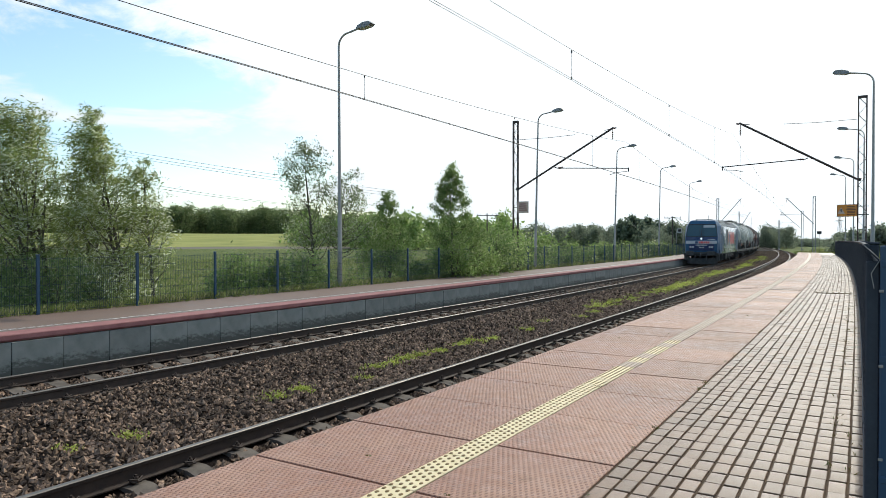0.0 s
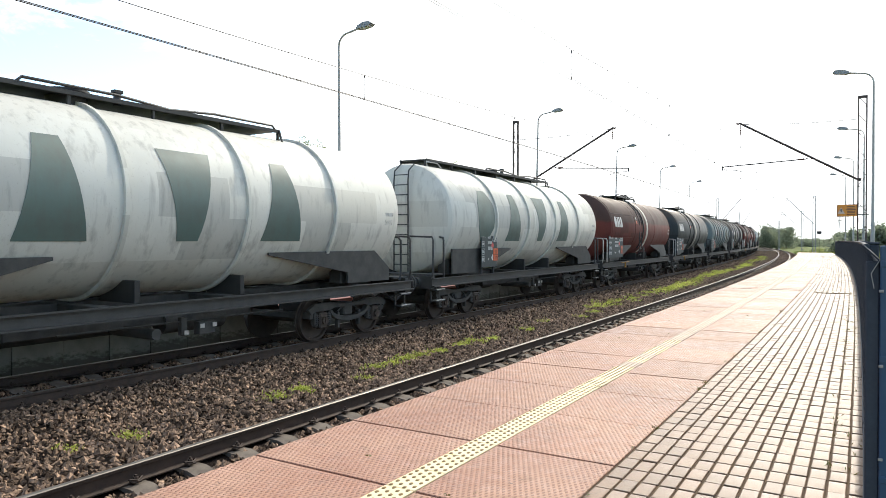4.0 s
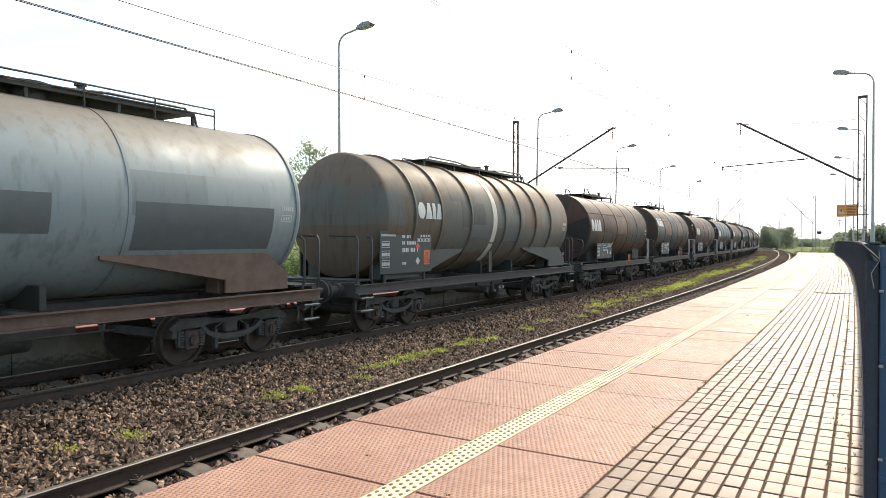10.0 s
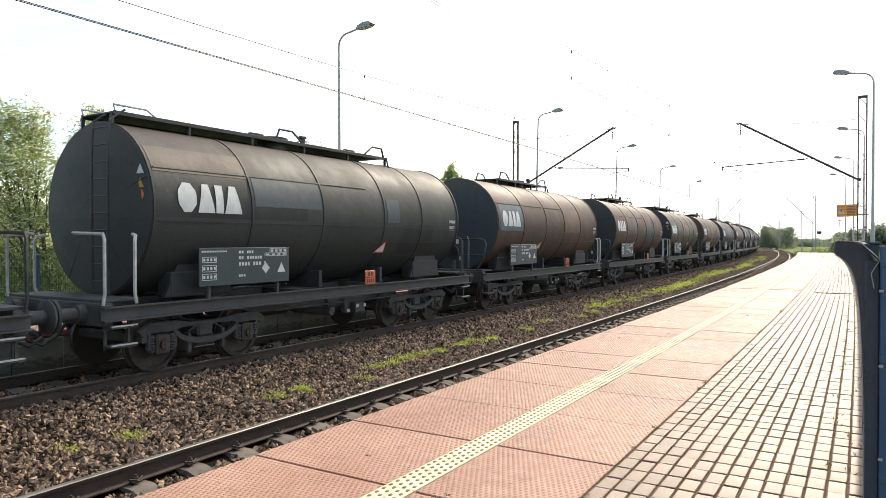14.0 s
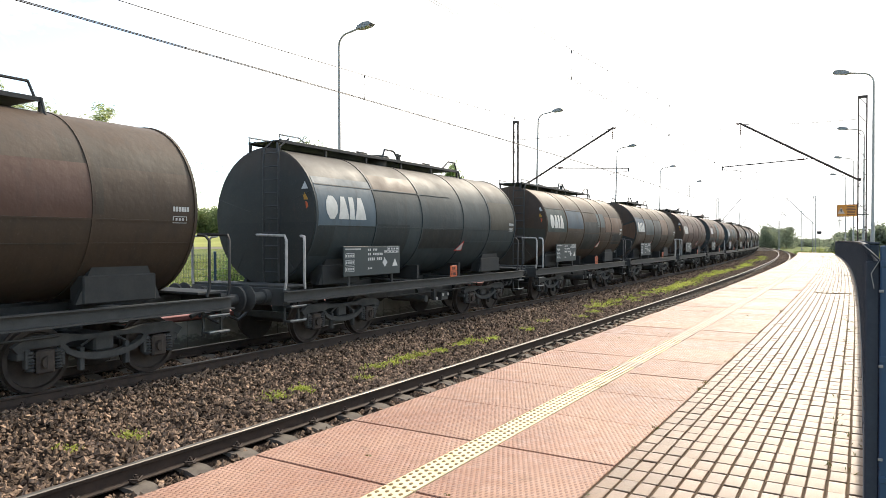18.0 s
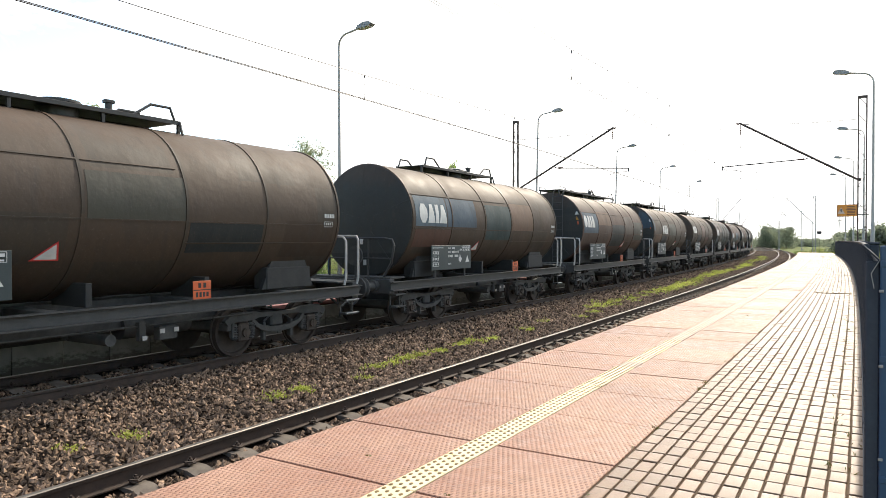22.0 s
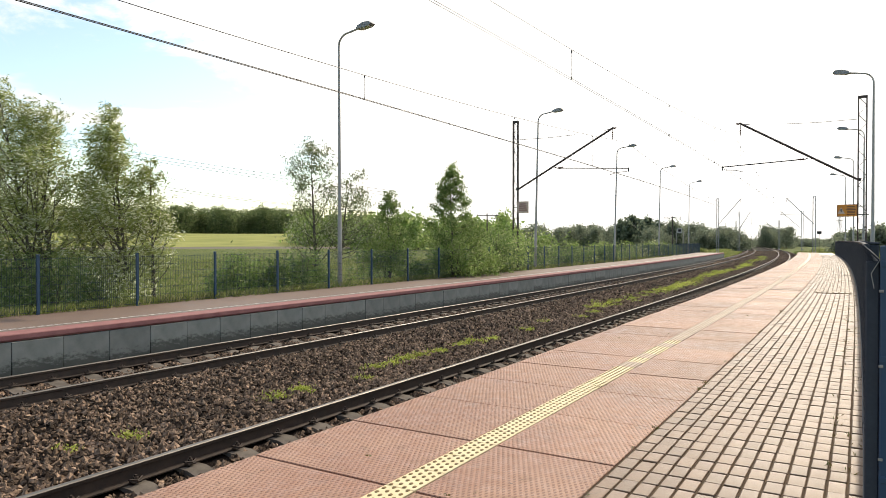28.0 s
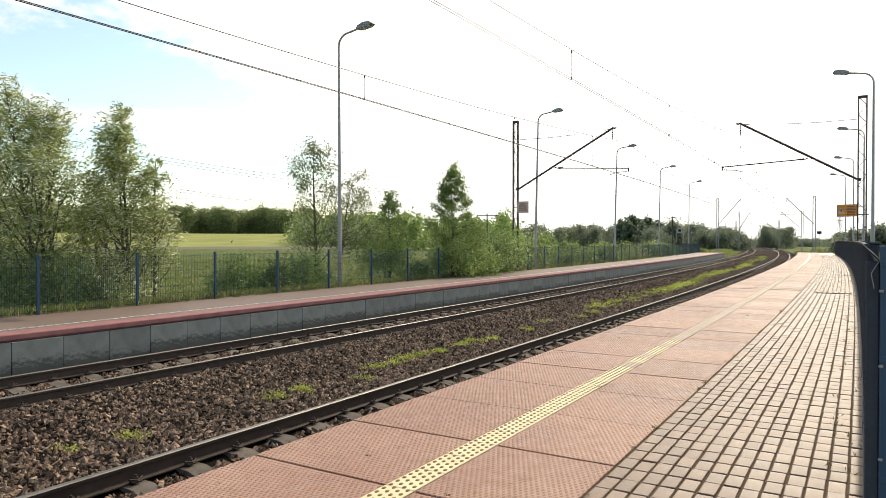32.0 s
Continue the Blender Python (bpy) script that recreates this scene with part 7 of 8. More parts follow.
        for lab, mt, sg in (("red half of a round emblem", M_red, 1), ("blue half of a round emblem", M_locoblue, -1)):
            g = Geo()
            verts = []
            for x in (1.480, 1.490):
                for i in range(17):
                    p = 0.62 * math.sin(radians(-88 + 11 * i))
                    rim, mid = sg * math.sqrt(0.62 ** 2 - p * p), 0.17 * math.sin(math.pi * p / 0.62) + 0.05 * sg
                    rim = max(rim, mid) if sg > 0 else min(rim, mid)
                    for q in (mid, rim):
                        verts.append(Vector((sx * x, -0.69 + p * math.cos(tilt) - q * math.sin(tilt), 2.45 + p * math.sin(tilt) + q * math.cos(tilt))))
            faces = []
            for i in range(16):
                b, c = 2 * i, 34 + 2 * i
                faces += [(b, b + 1, b + 3, b + 2), (c, c + 2, c + 3, c + 1), (b, b + 2, c + 2, c), (b + 1, c + 1, c + 3, b + 3)]
            g.add(verts, faces)
            part("emblem", g, mt, L, lab, smooth=None)
        for kind, y0, y1 in (("block", 0.26, 0.84), ("round", 0.92, 1.76), ("block", 1.86, 2.42), ("round", 2.50, 3.34), ("block", 3.44, 4.06)):
            rows = [(plain_shape(kind, i / 8), i / 8) for i in range(9)]
            poly = [(y0 + (y1 - y0) * c[0], 1.85 + 1.19 * v) for c, v in rows] + [(y0 + (y1 - y0) * c[1], 1.85 + 1.19 * v) for c, v in reversed(rows)]
            g = Geo()
            g.prism(poly, sx * 1.482, sx * 1.4895, "x")
            part("word_block", g, M_red, L, "plain red painted shape")
        g = Geo()
        g.box((sx * 1.487, 0.1, 1.50), (0.008, 13.4, 0.02))
        part("waist_line", g, M_bandgrey, L)
        for y in (-4.6, -1.1, 1.0, 3.3, 5.0):
            g = Geo()
            g.box((sx * 1.488, y, 1.30), (0.012, 0.16, 0.20), 0.003)
            part("fuel_hatch", g, M_black, L)
        g = Geo()
        for i in range(12):
            g.box((sx * 1.488, -0.6 + i * 0.11, 1.30), (0.006, 0.07, 0.09))
        tagged(part("marking_strip", g, M_ink, L, "small unreadable markings"), kind="stuff")
        g = Geo()
        for y, wv, hh in ((-1.6, 1.7, 0.55), (0.4, 1.5, 0.55), (2.0, 1.0, 0.5)):
            g.box((sx * 1.2, y, 0.98 - hh / 2), (0.3, wv, hh), 0.03)
        for y in (-0.6, 1.2):
            g.cyl((sx * 1.3, y - 0.25, 0.6), (sx * 1.3, y + 0.25, 0.6), 0.16, n=12)
        part("equipment_box", g, M_under, L)
    g = Geo()
    g.box((0, 0, 0.86), (2.2, 6.0, 0.4), 0.05)
    part("fuel_tank", g, M_under, L)
    g = Geo()
    g.box((0, 0, 1.0), (2.8, 17.2, 0.12), 0.01)
    part("underframe", g, M_under, L)
    return L


LOCO_WHEEL = wheel_geo(0.53)
TRAIN = build_train()
LOCO = build_loco()
TRAIN.append((LOCO, 75.75))
# ---- trees and bushes ----
def leaf_cloud(rng, centres, spread, per, length, width, droop=0.0, flow=0.0):
    """Many small pointed leaves scattered about the centres; every leaf is one four-cornered face."""
    n = len(centres) * per
    c = np.repeat(np.asarray(centres, np.float32), per, axis=0)
    sp = np.repeat(np.asarray(spread, np.float32), per)[:, None]
    c = c + rng.normal(size=(n, 3)).astype(np.float32) * sp * np.array([1, 1, 0.8], np.float32)
    a = rng.normal(size=(n, 3)).astype(np.float32)
    a[:, 2] -= droop
    a[:, 0] -= flow
    a /= np.linalg.norm(a, axis=1, keepdims=True)
    b = np.cross(a, rng.normal(size=(n, 3)).astype(np.float32))
    b /= np.linalg.norm(b, axis=1, keepdims=True) + 1e-6
    k = rng.uniform(0.6, 1.35, size=(n, 1)).astype(np.float32)
    a, b = a * length * k, b * width * k
    v = np.stack([c, c + a * 0.45 + b * 0.5, c + a, c + a * 0.45 - b * 0.5], axis=1).reshape(-1, 3)
    f = np.arange(n * 4, dtype=np.int32).reshape(-1, 4)
    return v, f


def make_tree(name, label, x, y, height, crown, seed, leaf, clumps=140, per=60, length=0.13, width=0.045, spread=0.26, lean=(0.0, 0.0), stems=1, low=0.16, shape=1.0, z=None, rising=(0.7, 1.5), flow=0.0, category="tree", group=""):
    """A tree with tapering stems, limbs and a ragged crown. crown: its greatest radius; shape > 1 gives a pointed top."""
    rng = np.random.default_rng(seed)
    z0 = ground_z(x, y) - 0.05 if z is None else z
    t = thing(name, label, category, group, at=pose(x, y, z0))
    g = Geo()
    tips = []
    for s in range(stems):
        off = rng.uniform(-0.5, 0.5, 2) * (crown * 0.35 if stems > 1 else 0.05)
        topx, topy = off[0] * 2 + lean[0] * height, off[1] * 2 + lean[1] * height
        hh = height * (1.0 if s == 0 else rng.uniform(0.72, 0.95))
        path, rad = [], []
        for i in range(8):
            u = i / 7
            w = 0.06 * height * 0.12 * math.sin(u * 6 + s * 2)
            path.append((off[0] * (1 - u) + topx * u ** 1.5 + w, off[1] * (1 - u) + topy * u ** 1.5 - w, hh * 0.97 * u))
            rad.append(max(0.008, 0.0135 * height * (1 - u) ** 0.9 * (1.0 if stems == 1 else 0.75)))
        g.tube(path, rad, 7)
        for i in range(30):
            u = low + (0.96 - low) * (i + rng.uniform(0, 1)) / 30
            k = u * 7
            p = Vector(path[int(k)]).lerp(Vector(path[min(7, int(k) + 1)]), k - int(k))
            an = i * 2.4 + rng.uniform(-0.5, 0.5)
            v = (u - low) / (1 - low)
            env = crown * (1 - v ** shape) ** 0.8 * (0.5 + 0.5 * min(1, (v + 0.1) / 0.25)) + 0.12
            ln = env * rng.uniform(0.65, 1.05)
            rise = rng.uniform(*rising)
            e = p + Vector((math.cos(an) * ln + lean[0] * ln * 2, math.sin(an) * ln + lean[1] * ln, ln * rise))
            e.z = min(e.z, height * 1.0)
            m = p.lerp(e, 0.5) + Vector((math.cos(an) * 0.1 * ln, math.sin(an) * 0.1 * ln, -0.10 * ln))
            r0 = 0.005 * height * (1 - u * 0.75)
            g.tube([p, m, e], [r0, r0 * 0.6, 0.004], 5)
            for q in (0.35, 0.55, 0.75, 0.9, 1.0, 1.05):
                tips.append(p.lerp(m, q * 2) if q < 0.5 else m.lerp(e, q * 2 - 1))
        tips += [Vector(path[-1]), Vector(path[-1]) - Vector((0, 0, 0.25)), Vector(path[-2])]
    part("trunk", g, M_bark, t, smooth=60)
    cen, spr = [], []
    for i in range(clumps):
        b = tips[int(rng.integers(len(tips)))]
        j = rng.normal(size=3) * spread * 0.55
        p = b + Vector(j)
        u = p.z / height
        if u < low * 0.6 or u > 1.02:
            continue
        cen.append(tuple(p))
        spr.append(spread * rng.uniform(0.35, 1.0) * (1.2 - 0.65 * u))
    v, f = leaf_cloud(rng, cen, spr, per, length, width, 0.2, flow)
    part("crown", big_mesh("crown", v, f, leaf), None, t)
    return t


def make_bush(x, y, w, h, seed, leaf, label, n=46, per=70, length=0.11, width=0.05, name="bush"):
    rng = np.random.default_rng(seed)
    t = thing(name, label, "bush", "", at=pose(x, y, ground_z(x, y) - 0.05))
    g = Geo()
    cen, spr = [], []
    for i in range(9):
        an, r = rng.uniform(0, 6.28), rng.uniform(0.1, 0.5) * w
        e = Vector((math.cos(an) * r, math.sin(an) * r, h * rng.uniform(0.55, 0.95)))
        g.tube([(e.x * 0.15, e.y * 0.15, 0), (e.x * 0.6, e.y * 0.6, e.z * 0.5), e], [0.02, 0.014, 0.005], 5)
    part("branch_fork", g, M_bark, t)
    for i in range(n):
        an, r = rng.uniform(0, 6.28), math.sqrt(rng.uniform(0, 1)) * w / 2
        top = h * (1 - (r / (w / 2)) ** 2.5 * 0.55) * rng.uniform(0.75, 1.03)
        cen.append((math.cos(an) * r, math.sin(an) * r, top * rng.uniform(0.12, 1.0) ** 0.7))
        spr.append(0.14 * (w + h) / 2 * rng.uniform(0.5, 1.1))
    v, f = leaf_cloud(rng, cen, spr, per, length, width)
    part("crown", big_mesh("crown", v, f, leaf), None, t)
    return t


def build_trees():
    wl = "young willow with narrow grey-green leaves bending in the wind"
    sway = []
    sway.append(make_tree("willow_tree", wl, -11.15, 19.2, 6.8, 1.65, 3, M_leaf, 700, 26, 0.14, 0.032, 0.24, (-0.06, 0), 3, 0.07, 0.85, None, (0.9, 2.2), 1.6))
    sway.append(make_tree("willow_tree", wl, -9.15, 19.5, 6.0, 1.25, 4, M_leaf, 400, 26, 0.14, 0.032, 0.22, (-0.06, 0), 2, 0.08, 0.75, None, (0.8, 1.9), 1.6))
    sway.append(make_tree("willow_tree", wl, -13.2, 20.0, 6.2, 1.7, 5, M_leaf, 460, 26, 0.13, 0.030, 0.22, (-0.05, 0), 3, 0.08, 1.0, None, (0.9, 2.2), 1.5))
    sway.append(make_tree("willow_tree", wl, -8.28, 19.6, 4.3, 0.70, 6, M_leaf, 165, 24, 0.13, 0.030, 0.19, (0.01, 0), 1, 0.14, 0.9, None, (0.8, 1.8), 1.3))
    sway.append(make_tree("willow_tree", wl, -9.95, 19.9, 4.8, 0.95, 13, M_leaf, 220, 25, 0.13, 0.030, 0.22, (-0.06, 0), 2, 0.08, 0.9, None, (0.8, 2.0), 1.5))
    make_bush(-12.6, 18.3, 3.0, 2.9, 21, M_leaf2, "dense green willow bush behind the fence", 150, 70, 0.12, 0.032)
    make_bush(-10.5, 18.4, 2.8, 1.9, 22, M_leaf2, "dense green undergrowth behind the fence", 110, 66, 0.12, 0.032)
    make_bush(-9.1, 18.8, 2.1, 1.5, 23, M_leaf, "pale grey-green undergrowth behind the fence", 60, 62, 0.12, 0.032)
    sway.append(make_tree("birch_tree", "slender birch with sparse leaves beside the lamp", -5.15, 27.5, 6.35, 1.35, 7, M_birch, 330, 24, 0.085, 0.042, 0.27, (-0.01, 0), 1, 0.16, 1.2))
    sway.append(make_tree("birch_tree", "lower birch with a ragged windblown top", -4.4, 27.8, 4.95, 1.25, 17, M_birch, 190, 22, 0.085, 0.042, 0.25, (0.12, 0), 2, 0.3, 1.6, None, (0.4, 1.0), 0.8))
    sway.append(make_tree("alder_tree", "small pointed alder behind the fence", -2.3, 29.5, 4.1, 0.95, 8, M_leaf2, 160, 40, 0.09, 0.045, 0.17, (0, 0), 1, 0.2, 1.0, None, (0.15, 0.6)))
    sway.append(make_tree("alder_tree", "bushy pointed green alder behind the fence", 0.42, 32.0, 5.3, 1.65, 9, M_leaf2, 560, 30, 0.09, 0.05, 0.18, (0, 0), 1, 0.04, 0.95, None, (0.15, 0.6)))
    lb = "leafy green bush growing behind the fence"
    spots = [(-7.0, 23.6, 1.9, 1.75), (-5.9, 24.4, 1.5, 1.3), (-5.3, 26.0, 1.9, 1.6), (-2.4, 28.8, 2.1, 2.5), (-1.2, 30.9, 1.5, 1.0), (0.5, 31.0, 2.3, 2.0), (1.7, 32.2, 1.8, 2.1), (2.6, 34.4, 2.0, 2.1), (3.2, 37.0, 2.4, 2.7)]
    for i, (x, y, w, h) in enumerate(spots):
        make_bush(x, y, w, h, 40 + i, (M_leaf3, M_leaf2, M_leaf3)[i % 3], lb, 60, 66, 0.12, 0.055)
    rnd = random.Random(8)
    s = 44.0
    i = 0
    while s < 118:
        d = -12.2 - rnd.uniform(0, 3.0) - (s - 44) * 0.03
        x, y, _ = line(s, d)
        k = s / 50
        make_bush(x, y, rnd.uniform(2.4, 3.8), rnd.uniform(2.4, 3.3) * (1.0 if s < 56 else 0.72), 70 + i, (M_leaf2, M_leaf3, M_leaf)[i % 3], lb, 50, 44, 0.17 * k ** 0.5, 0.09 * k ** 0.5)
        s += rnd.uniform(2.4, 4.6)
        i += 1
    return sway


def woods(name, label, spots, leaf, seed, size, per=26, kind="stuff"):
    """A far stand of trees, too many and too far to count: trunks and ragged crowns of leaf clumps."""
    rng = np.random.default_rng(seed)
    V, F, o = [], [], 0
    g = Geo()
    for x, y, h, w in spots:
        z0 = ground_z(x, y) - 0.3
        g.cyl((x, y, z0), (x, y, z0 + h * 0.7), 0.02 * h, 0.006 * h, 5, False)
        n = int(34 + h)
        u = rng.uniform(0.06, 1.0, n)
        r = w / 2 * np.clip(1.25 * (1 - u ** 2.2), 0.12, 1) * np.sqrt(rng.uniform(0, 1, n))
        an = rng.uniform(0, 6.28, n)
        cen = np.stack([x + np.cos(an) * r, y + np.sin(an) * r, z0 + u * h * rng.uniform(0.9, 1.0)], axis=1)
        v, f = leaf_cloud(rng, cen, np.full(n, w * 0.13), per, size, size * 0.6)
        V.append(v)
        F.append(f + o)
        o += len(v)
    ob = tagged(new(name, big_mesh(name, np.concatenate(V), np.concatenate(F), leaf)), label, "woods", kind=kind)
    return part("trunks", g, M_bark, ob, smooth=None)


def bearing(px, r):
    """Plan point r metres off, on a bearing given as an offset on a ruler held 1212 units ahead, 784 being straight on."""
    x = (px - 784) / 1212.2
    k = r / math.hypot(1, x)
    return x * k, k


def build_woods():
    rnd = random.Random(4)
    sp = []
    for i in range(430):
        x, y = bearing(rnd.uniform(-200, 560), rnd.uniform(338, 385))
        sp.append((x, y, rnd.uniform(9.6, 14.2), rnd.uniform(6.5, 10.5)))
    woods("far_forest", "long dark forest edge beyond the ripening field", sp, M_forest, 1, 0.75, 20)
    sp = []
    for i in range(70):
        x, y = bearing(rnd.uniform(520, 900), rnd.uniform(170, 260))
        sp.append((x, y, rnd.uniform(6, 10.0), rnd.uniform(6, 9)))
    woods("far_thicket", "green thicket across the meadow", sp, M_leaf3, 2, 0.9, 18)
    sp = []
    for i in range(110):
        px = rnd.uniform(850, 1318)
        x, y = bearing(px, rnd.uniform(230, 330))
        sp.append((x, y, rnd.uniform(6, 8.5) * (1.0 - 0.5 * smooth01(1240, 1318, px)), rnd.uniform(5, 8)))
    woods("distant_tree_line", "distant dark green tree line", sp, M_leafhaze, 3, 0.6, 34)
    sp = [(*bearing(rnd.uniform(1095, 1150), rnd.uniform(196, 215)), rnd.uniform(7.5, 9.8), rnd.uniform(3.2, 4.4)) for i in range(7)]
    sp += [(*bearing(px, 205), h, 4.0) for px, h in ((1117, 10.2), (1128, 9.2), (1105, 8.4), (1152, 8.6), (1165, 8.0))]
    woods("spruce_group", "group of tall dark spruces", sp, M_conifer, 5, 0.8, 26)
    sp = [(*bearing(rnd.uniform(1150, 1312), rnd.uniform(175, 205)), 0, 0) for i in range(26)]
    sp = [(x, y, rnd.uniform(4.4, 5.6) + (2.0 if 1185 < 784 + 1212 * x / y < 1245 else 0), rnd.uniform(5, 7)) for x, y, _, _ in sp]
    woods("round_tree_group", "rounded dark green trees near the line", sp, M_leafhaze, 6, 0.45, 52)
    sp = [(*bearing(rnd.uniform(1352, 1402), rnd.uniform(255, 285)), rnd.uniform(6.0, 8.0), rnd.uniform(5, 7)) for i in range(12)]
    woods("round_tree_group", "dark rounded trees inside the bend of the line", sp, M_leafhaze, 7, 0.5, 52)
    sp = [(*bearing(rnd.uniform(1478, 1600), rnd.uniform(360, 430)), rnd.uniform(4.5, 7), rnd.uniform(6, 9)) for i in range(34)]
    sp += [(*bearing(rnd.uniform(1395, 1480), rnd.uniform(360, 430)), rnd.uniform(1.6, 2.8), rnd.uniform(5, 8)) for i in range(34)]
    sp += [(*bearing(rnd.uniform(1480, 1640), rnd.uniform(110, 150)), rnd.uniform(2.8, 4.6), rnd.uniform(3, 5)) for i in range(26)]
    woods("low_tree_line", "low trees and scrub beyond the platform fence", sp, M_leafhaze, 8, 0.5, 36)
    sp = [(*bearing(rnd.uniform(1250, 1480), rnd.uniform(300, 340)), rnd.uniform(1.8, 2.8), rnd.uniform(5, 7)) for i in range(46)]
    woods("low_tree_line", "low distant hedge along the line", sp, M_leafhaze, 9, 0.5, 30)


SWAY = build_trees()
build_woods()


# ---- signs, poles and other small things ----
def text_bars(g, x0, z0, w, h, rows, y, rnd, flip=1):
    for r in range(rows):
        z = z0 + h - (r + 0.5) * h / rows
        wd = w * rnd.uniform(0.55, 0.98)
        g.box((x0 + w / 2 + (w - wd) / 2 * 0, y, z), (wd, 0.004, h / rows * 0.5))


def build_signs():
    rnd = random.Random(11)
    t = thing("warning_sign", "orange electric warning sign hung beside a mast", "sign", at=at(41.4, 5.80, 3.58))
    g = Geo()
    g.box((0, 0, 0), (0.84, 0.03, 0.58), 0.006)
    part("board", g, M_orange, t)
    g = Geo()
    text_bars(g, -0.05, -0.22, 0.42, 0.44, 6, -0.019, rnd)
    for z in (-0.275, 0.275):
        g.box((0, -0.019, z), (0.82, 0.004, 0.018))
    for x in (-0.405, 0.405):
        g.box((x, -0.019, 0), (0.022, 0.004, 0.56))
    part("writing", g, M_insul, t, "unreadable dark lettering")
    g = Geo()
    g.prism([(-0.39, -0.15), (-0.09, -0.15), (-0.24, 0.16)], -0.021, -0.017, "y")
    tri = part("triangle", g, M_cream, t, "pale warning triangle")
    g = Geo()
    g.prism([(-0.26, 0.07), (-0.20, 0.07), (-0.23, 0.0), (-0.19, 0.0), (-0.26, -0.12), (-0.24, -0.03), (-0.28, -0.03)], -0.025, -0.021, "y")
    part("bolt", g, M_black, tri)
    g = Geo()
    for z in (-0.2, 0.2):
        g.box((0.45, 0.08, z), (0.9, 0.03, 0.04))
    part("bracket", g, M_darksteel, t)

    t = thing("notice_sign", "faded cream notice board fixed to a mast", "sign", at=at(39.6, -10.13, 4.05, 4))
    g = Geo()
    g.box((0, 0, 0), (0.70, 0.03, 0.66), 0.006)
    part("board", g, M_cream, t)
    g = Geo()
    text_bars(g, -0.28, -0.22, 0.56, 0.46, 4, -0.018, rnd)
    part("writing", g, M_redcap, t, "unreadable faded lettering")
    g = Geo()
    g.box((-0.3, 0.05, 0), (0.5, 0.05, 0.05))
    part("bracket", g, M_darksteel, t)

    t = thing("end_sign", "small dark sign on a thin post at the platform's end", "sign", at=at(99.0, 4.75, Z_PLAT - 0.02))
    g = Geo()
    g.cyl((0, 0, 0), (0, 0, 2.35), 0.03, n=8)
    part("post", g, M_darksteel, t)
    g = Geo()
    g.box((0, -0.04, 2.5), (0.52, 0.03, 0.36), 0.006)
    part("plate", g, M_black, t)

    t = thing("notice_board", "grey notice board on two posts behind the far platform", "notice board", at=at(96.5, -11.2, 0.35))
    for x in (-0.42, 0.42):
        g = Geo()
        g.cyl((x, 0, 0), (x, 0, 3.1), 0.05, n=8)
        part("post", g, M_galv, t)
    g = Geo()
    g.box((0, -0.06, 3.1), (0.62, 0.05, 0.6), 0.01)
    part("board", g, M_conc, t)
    g = Geo()
    g.box((0, -0.09, 3.12), (0.4, 0.012, 0.34), 0.004)
    part("sheet", g, M_darksteel, t)

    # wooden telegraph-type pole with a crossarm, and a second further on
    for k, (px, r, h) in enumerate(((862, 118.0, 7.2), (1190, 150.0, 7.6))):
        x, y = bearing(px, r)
        t = thing("power_pole", "dark wooden power pole with a crossarm", "pole", "power poles", at=pose(x, y, ground_z(x, y) - 0.1))
        g = Geo()
        g.cyl((0, 0, 0), (0, 0, h), 0.14, 0.10, 10)
        part("pole", g, M_rustmast, t)
        g = Geo()
        g.box((0, 0, h - 0.35), (3.6, 0.12, 0.14), 0.01)
        part("crossarm", g, M_rustmast, t)
        for xx in (-1.7, -1.1, -0.2, 0.9, 1.65):
            g = Geo()
            g.cyl((xx, 0, h - 0.28), (xx, 0, h + 0.02), 0.05, 0.03, 8)
            part("insulator", g, M_insul, t)
    # lines strung across the meadow
    w = thing("power_line", "thin distant power wires over the meadow", "power wires")
    for (xa, ya, za), (xb, yb, zb) in (((-49.7, 90, 15.4), (-22.6, 90, 10.9)), ((-49.3, 90, 14.85), (-22.6, 90, 10.5)), ((-49.0, 90, 14.5), (-22.9, 90, 10.2)), ((-38.2, 90, 9.5), (-20.0, 90, 6.9)), ((-37.8, 90, 9.05), (-21.0, 90, 6.9))):
        g = Geo()
        pts = []
        a, b = Vector((xa, ya, za)), Vector((xb, yb, zb))
        d = (b - a)
        for i in range(13):
            u = -0.6 + 2.2 * i / 12
            p = a + d * u
            p.z += 0.5 * ((u - 0.5) ** 2 - 0.25)
            pts.append(p)
        g.tube(pts, 0.022, 4)
        part("wire", g, M_wire, w)
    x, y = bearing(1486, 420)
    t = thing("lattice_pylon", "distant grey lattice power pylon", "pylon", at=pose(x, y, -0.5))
    g = Geo()
    for sx in (-1, 1):
        for sy in (-1, 1):
            g.tube([(sx * 1.6, sy * 1.6, 0), (sx * 0.5, sy * 0.5, 12), (sx * 0.3, sy * 0.3, 17)], 0.09, 4)
    for k in range(8):
        z = k * 2.0
        r0, r1 = 1.6 - 1.1 * min(1, z / 12), 1.6 - 1.1 * min(1, (z + 2) / 12)
        for sy in (-1, 1):
            g.tube([(-r0, sy * r0, z), (r1, sy * r1, z + 2)], 0.05, 4)
            g.tube([(r0, sy * r0, z), (-r1, sy * r1, z + 2)], 0.05, 4)
    part("tower", g, M_galv, t)
    for z, l in ((13.0, 3.4), (15.2, 2.6)):
        g = Geo()
        g.tube([(-l, 0, z), (0, 0, z + 0.5), (l, 0, z)], 0.10, 4)
        g.tube([(-l, 0, z), (l, 0, z)], 0.07, 4)
        part("crossarm", g, M_galv, t)


build_signs()


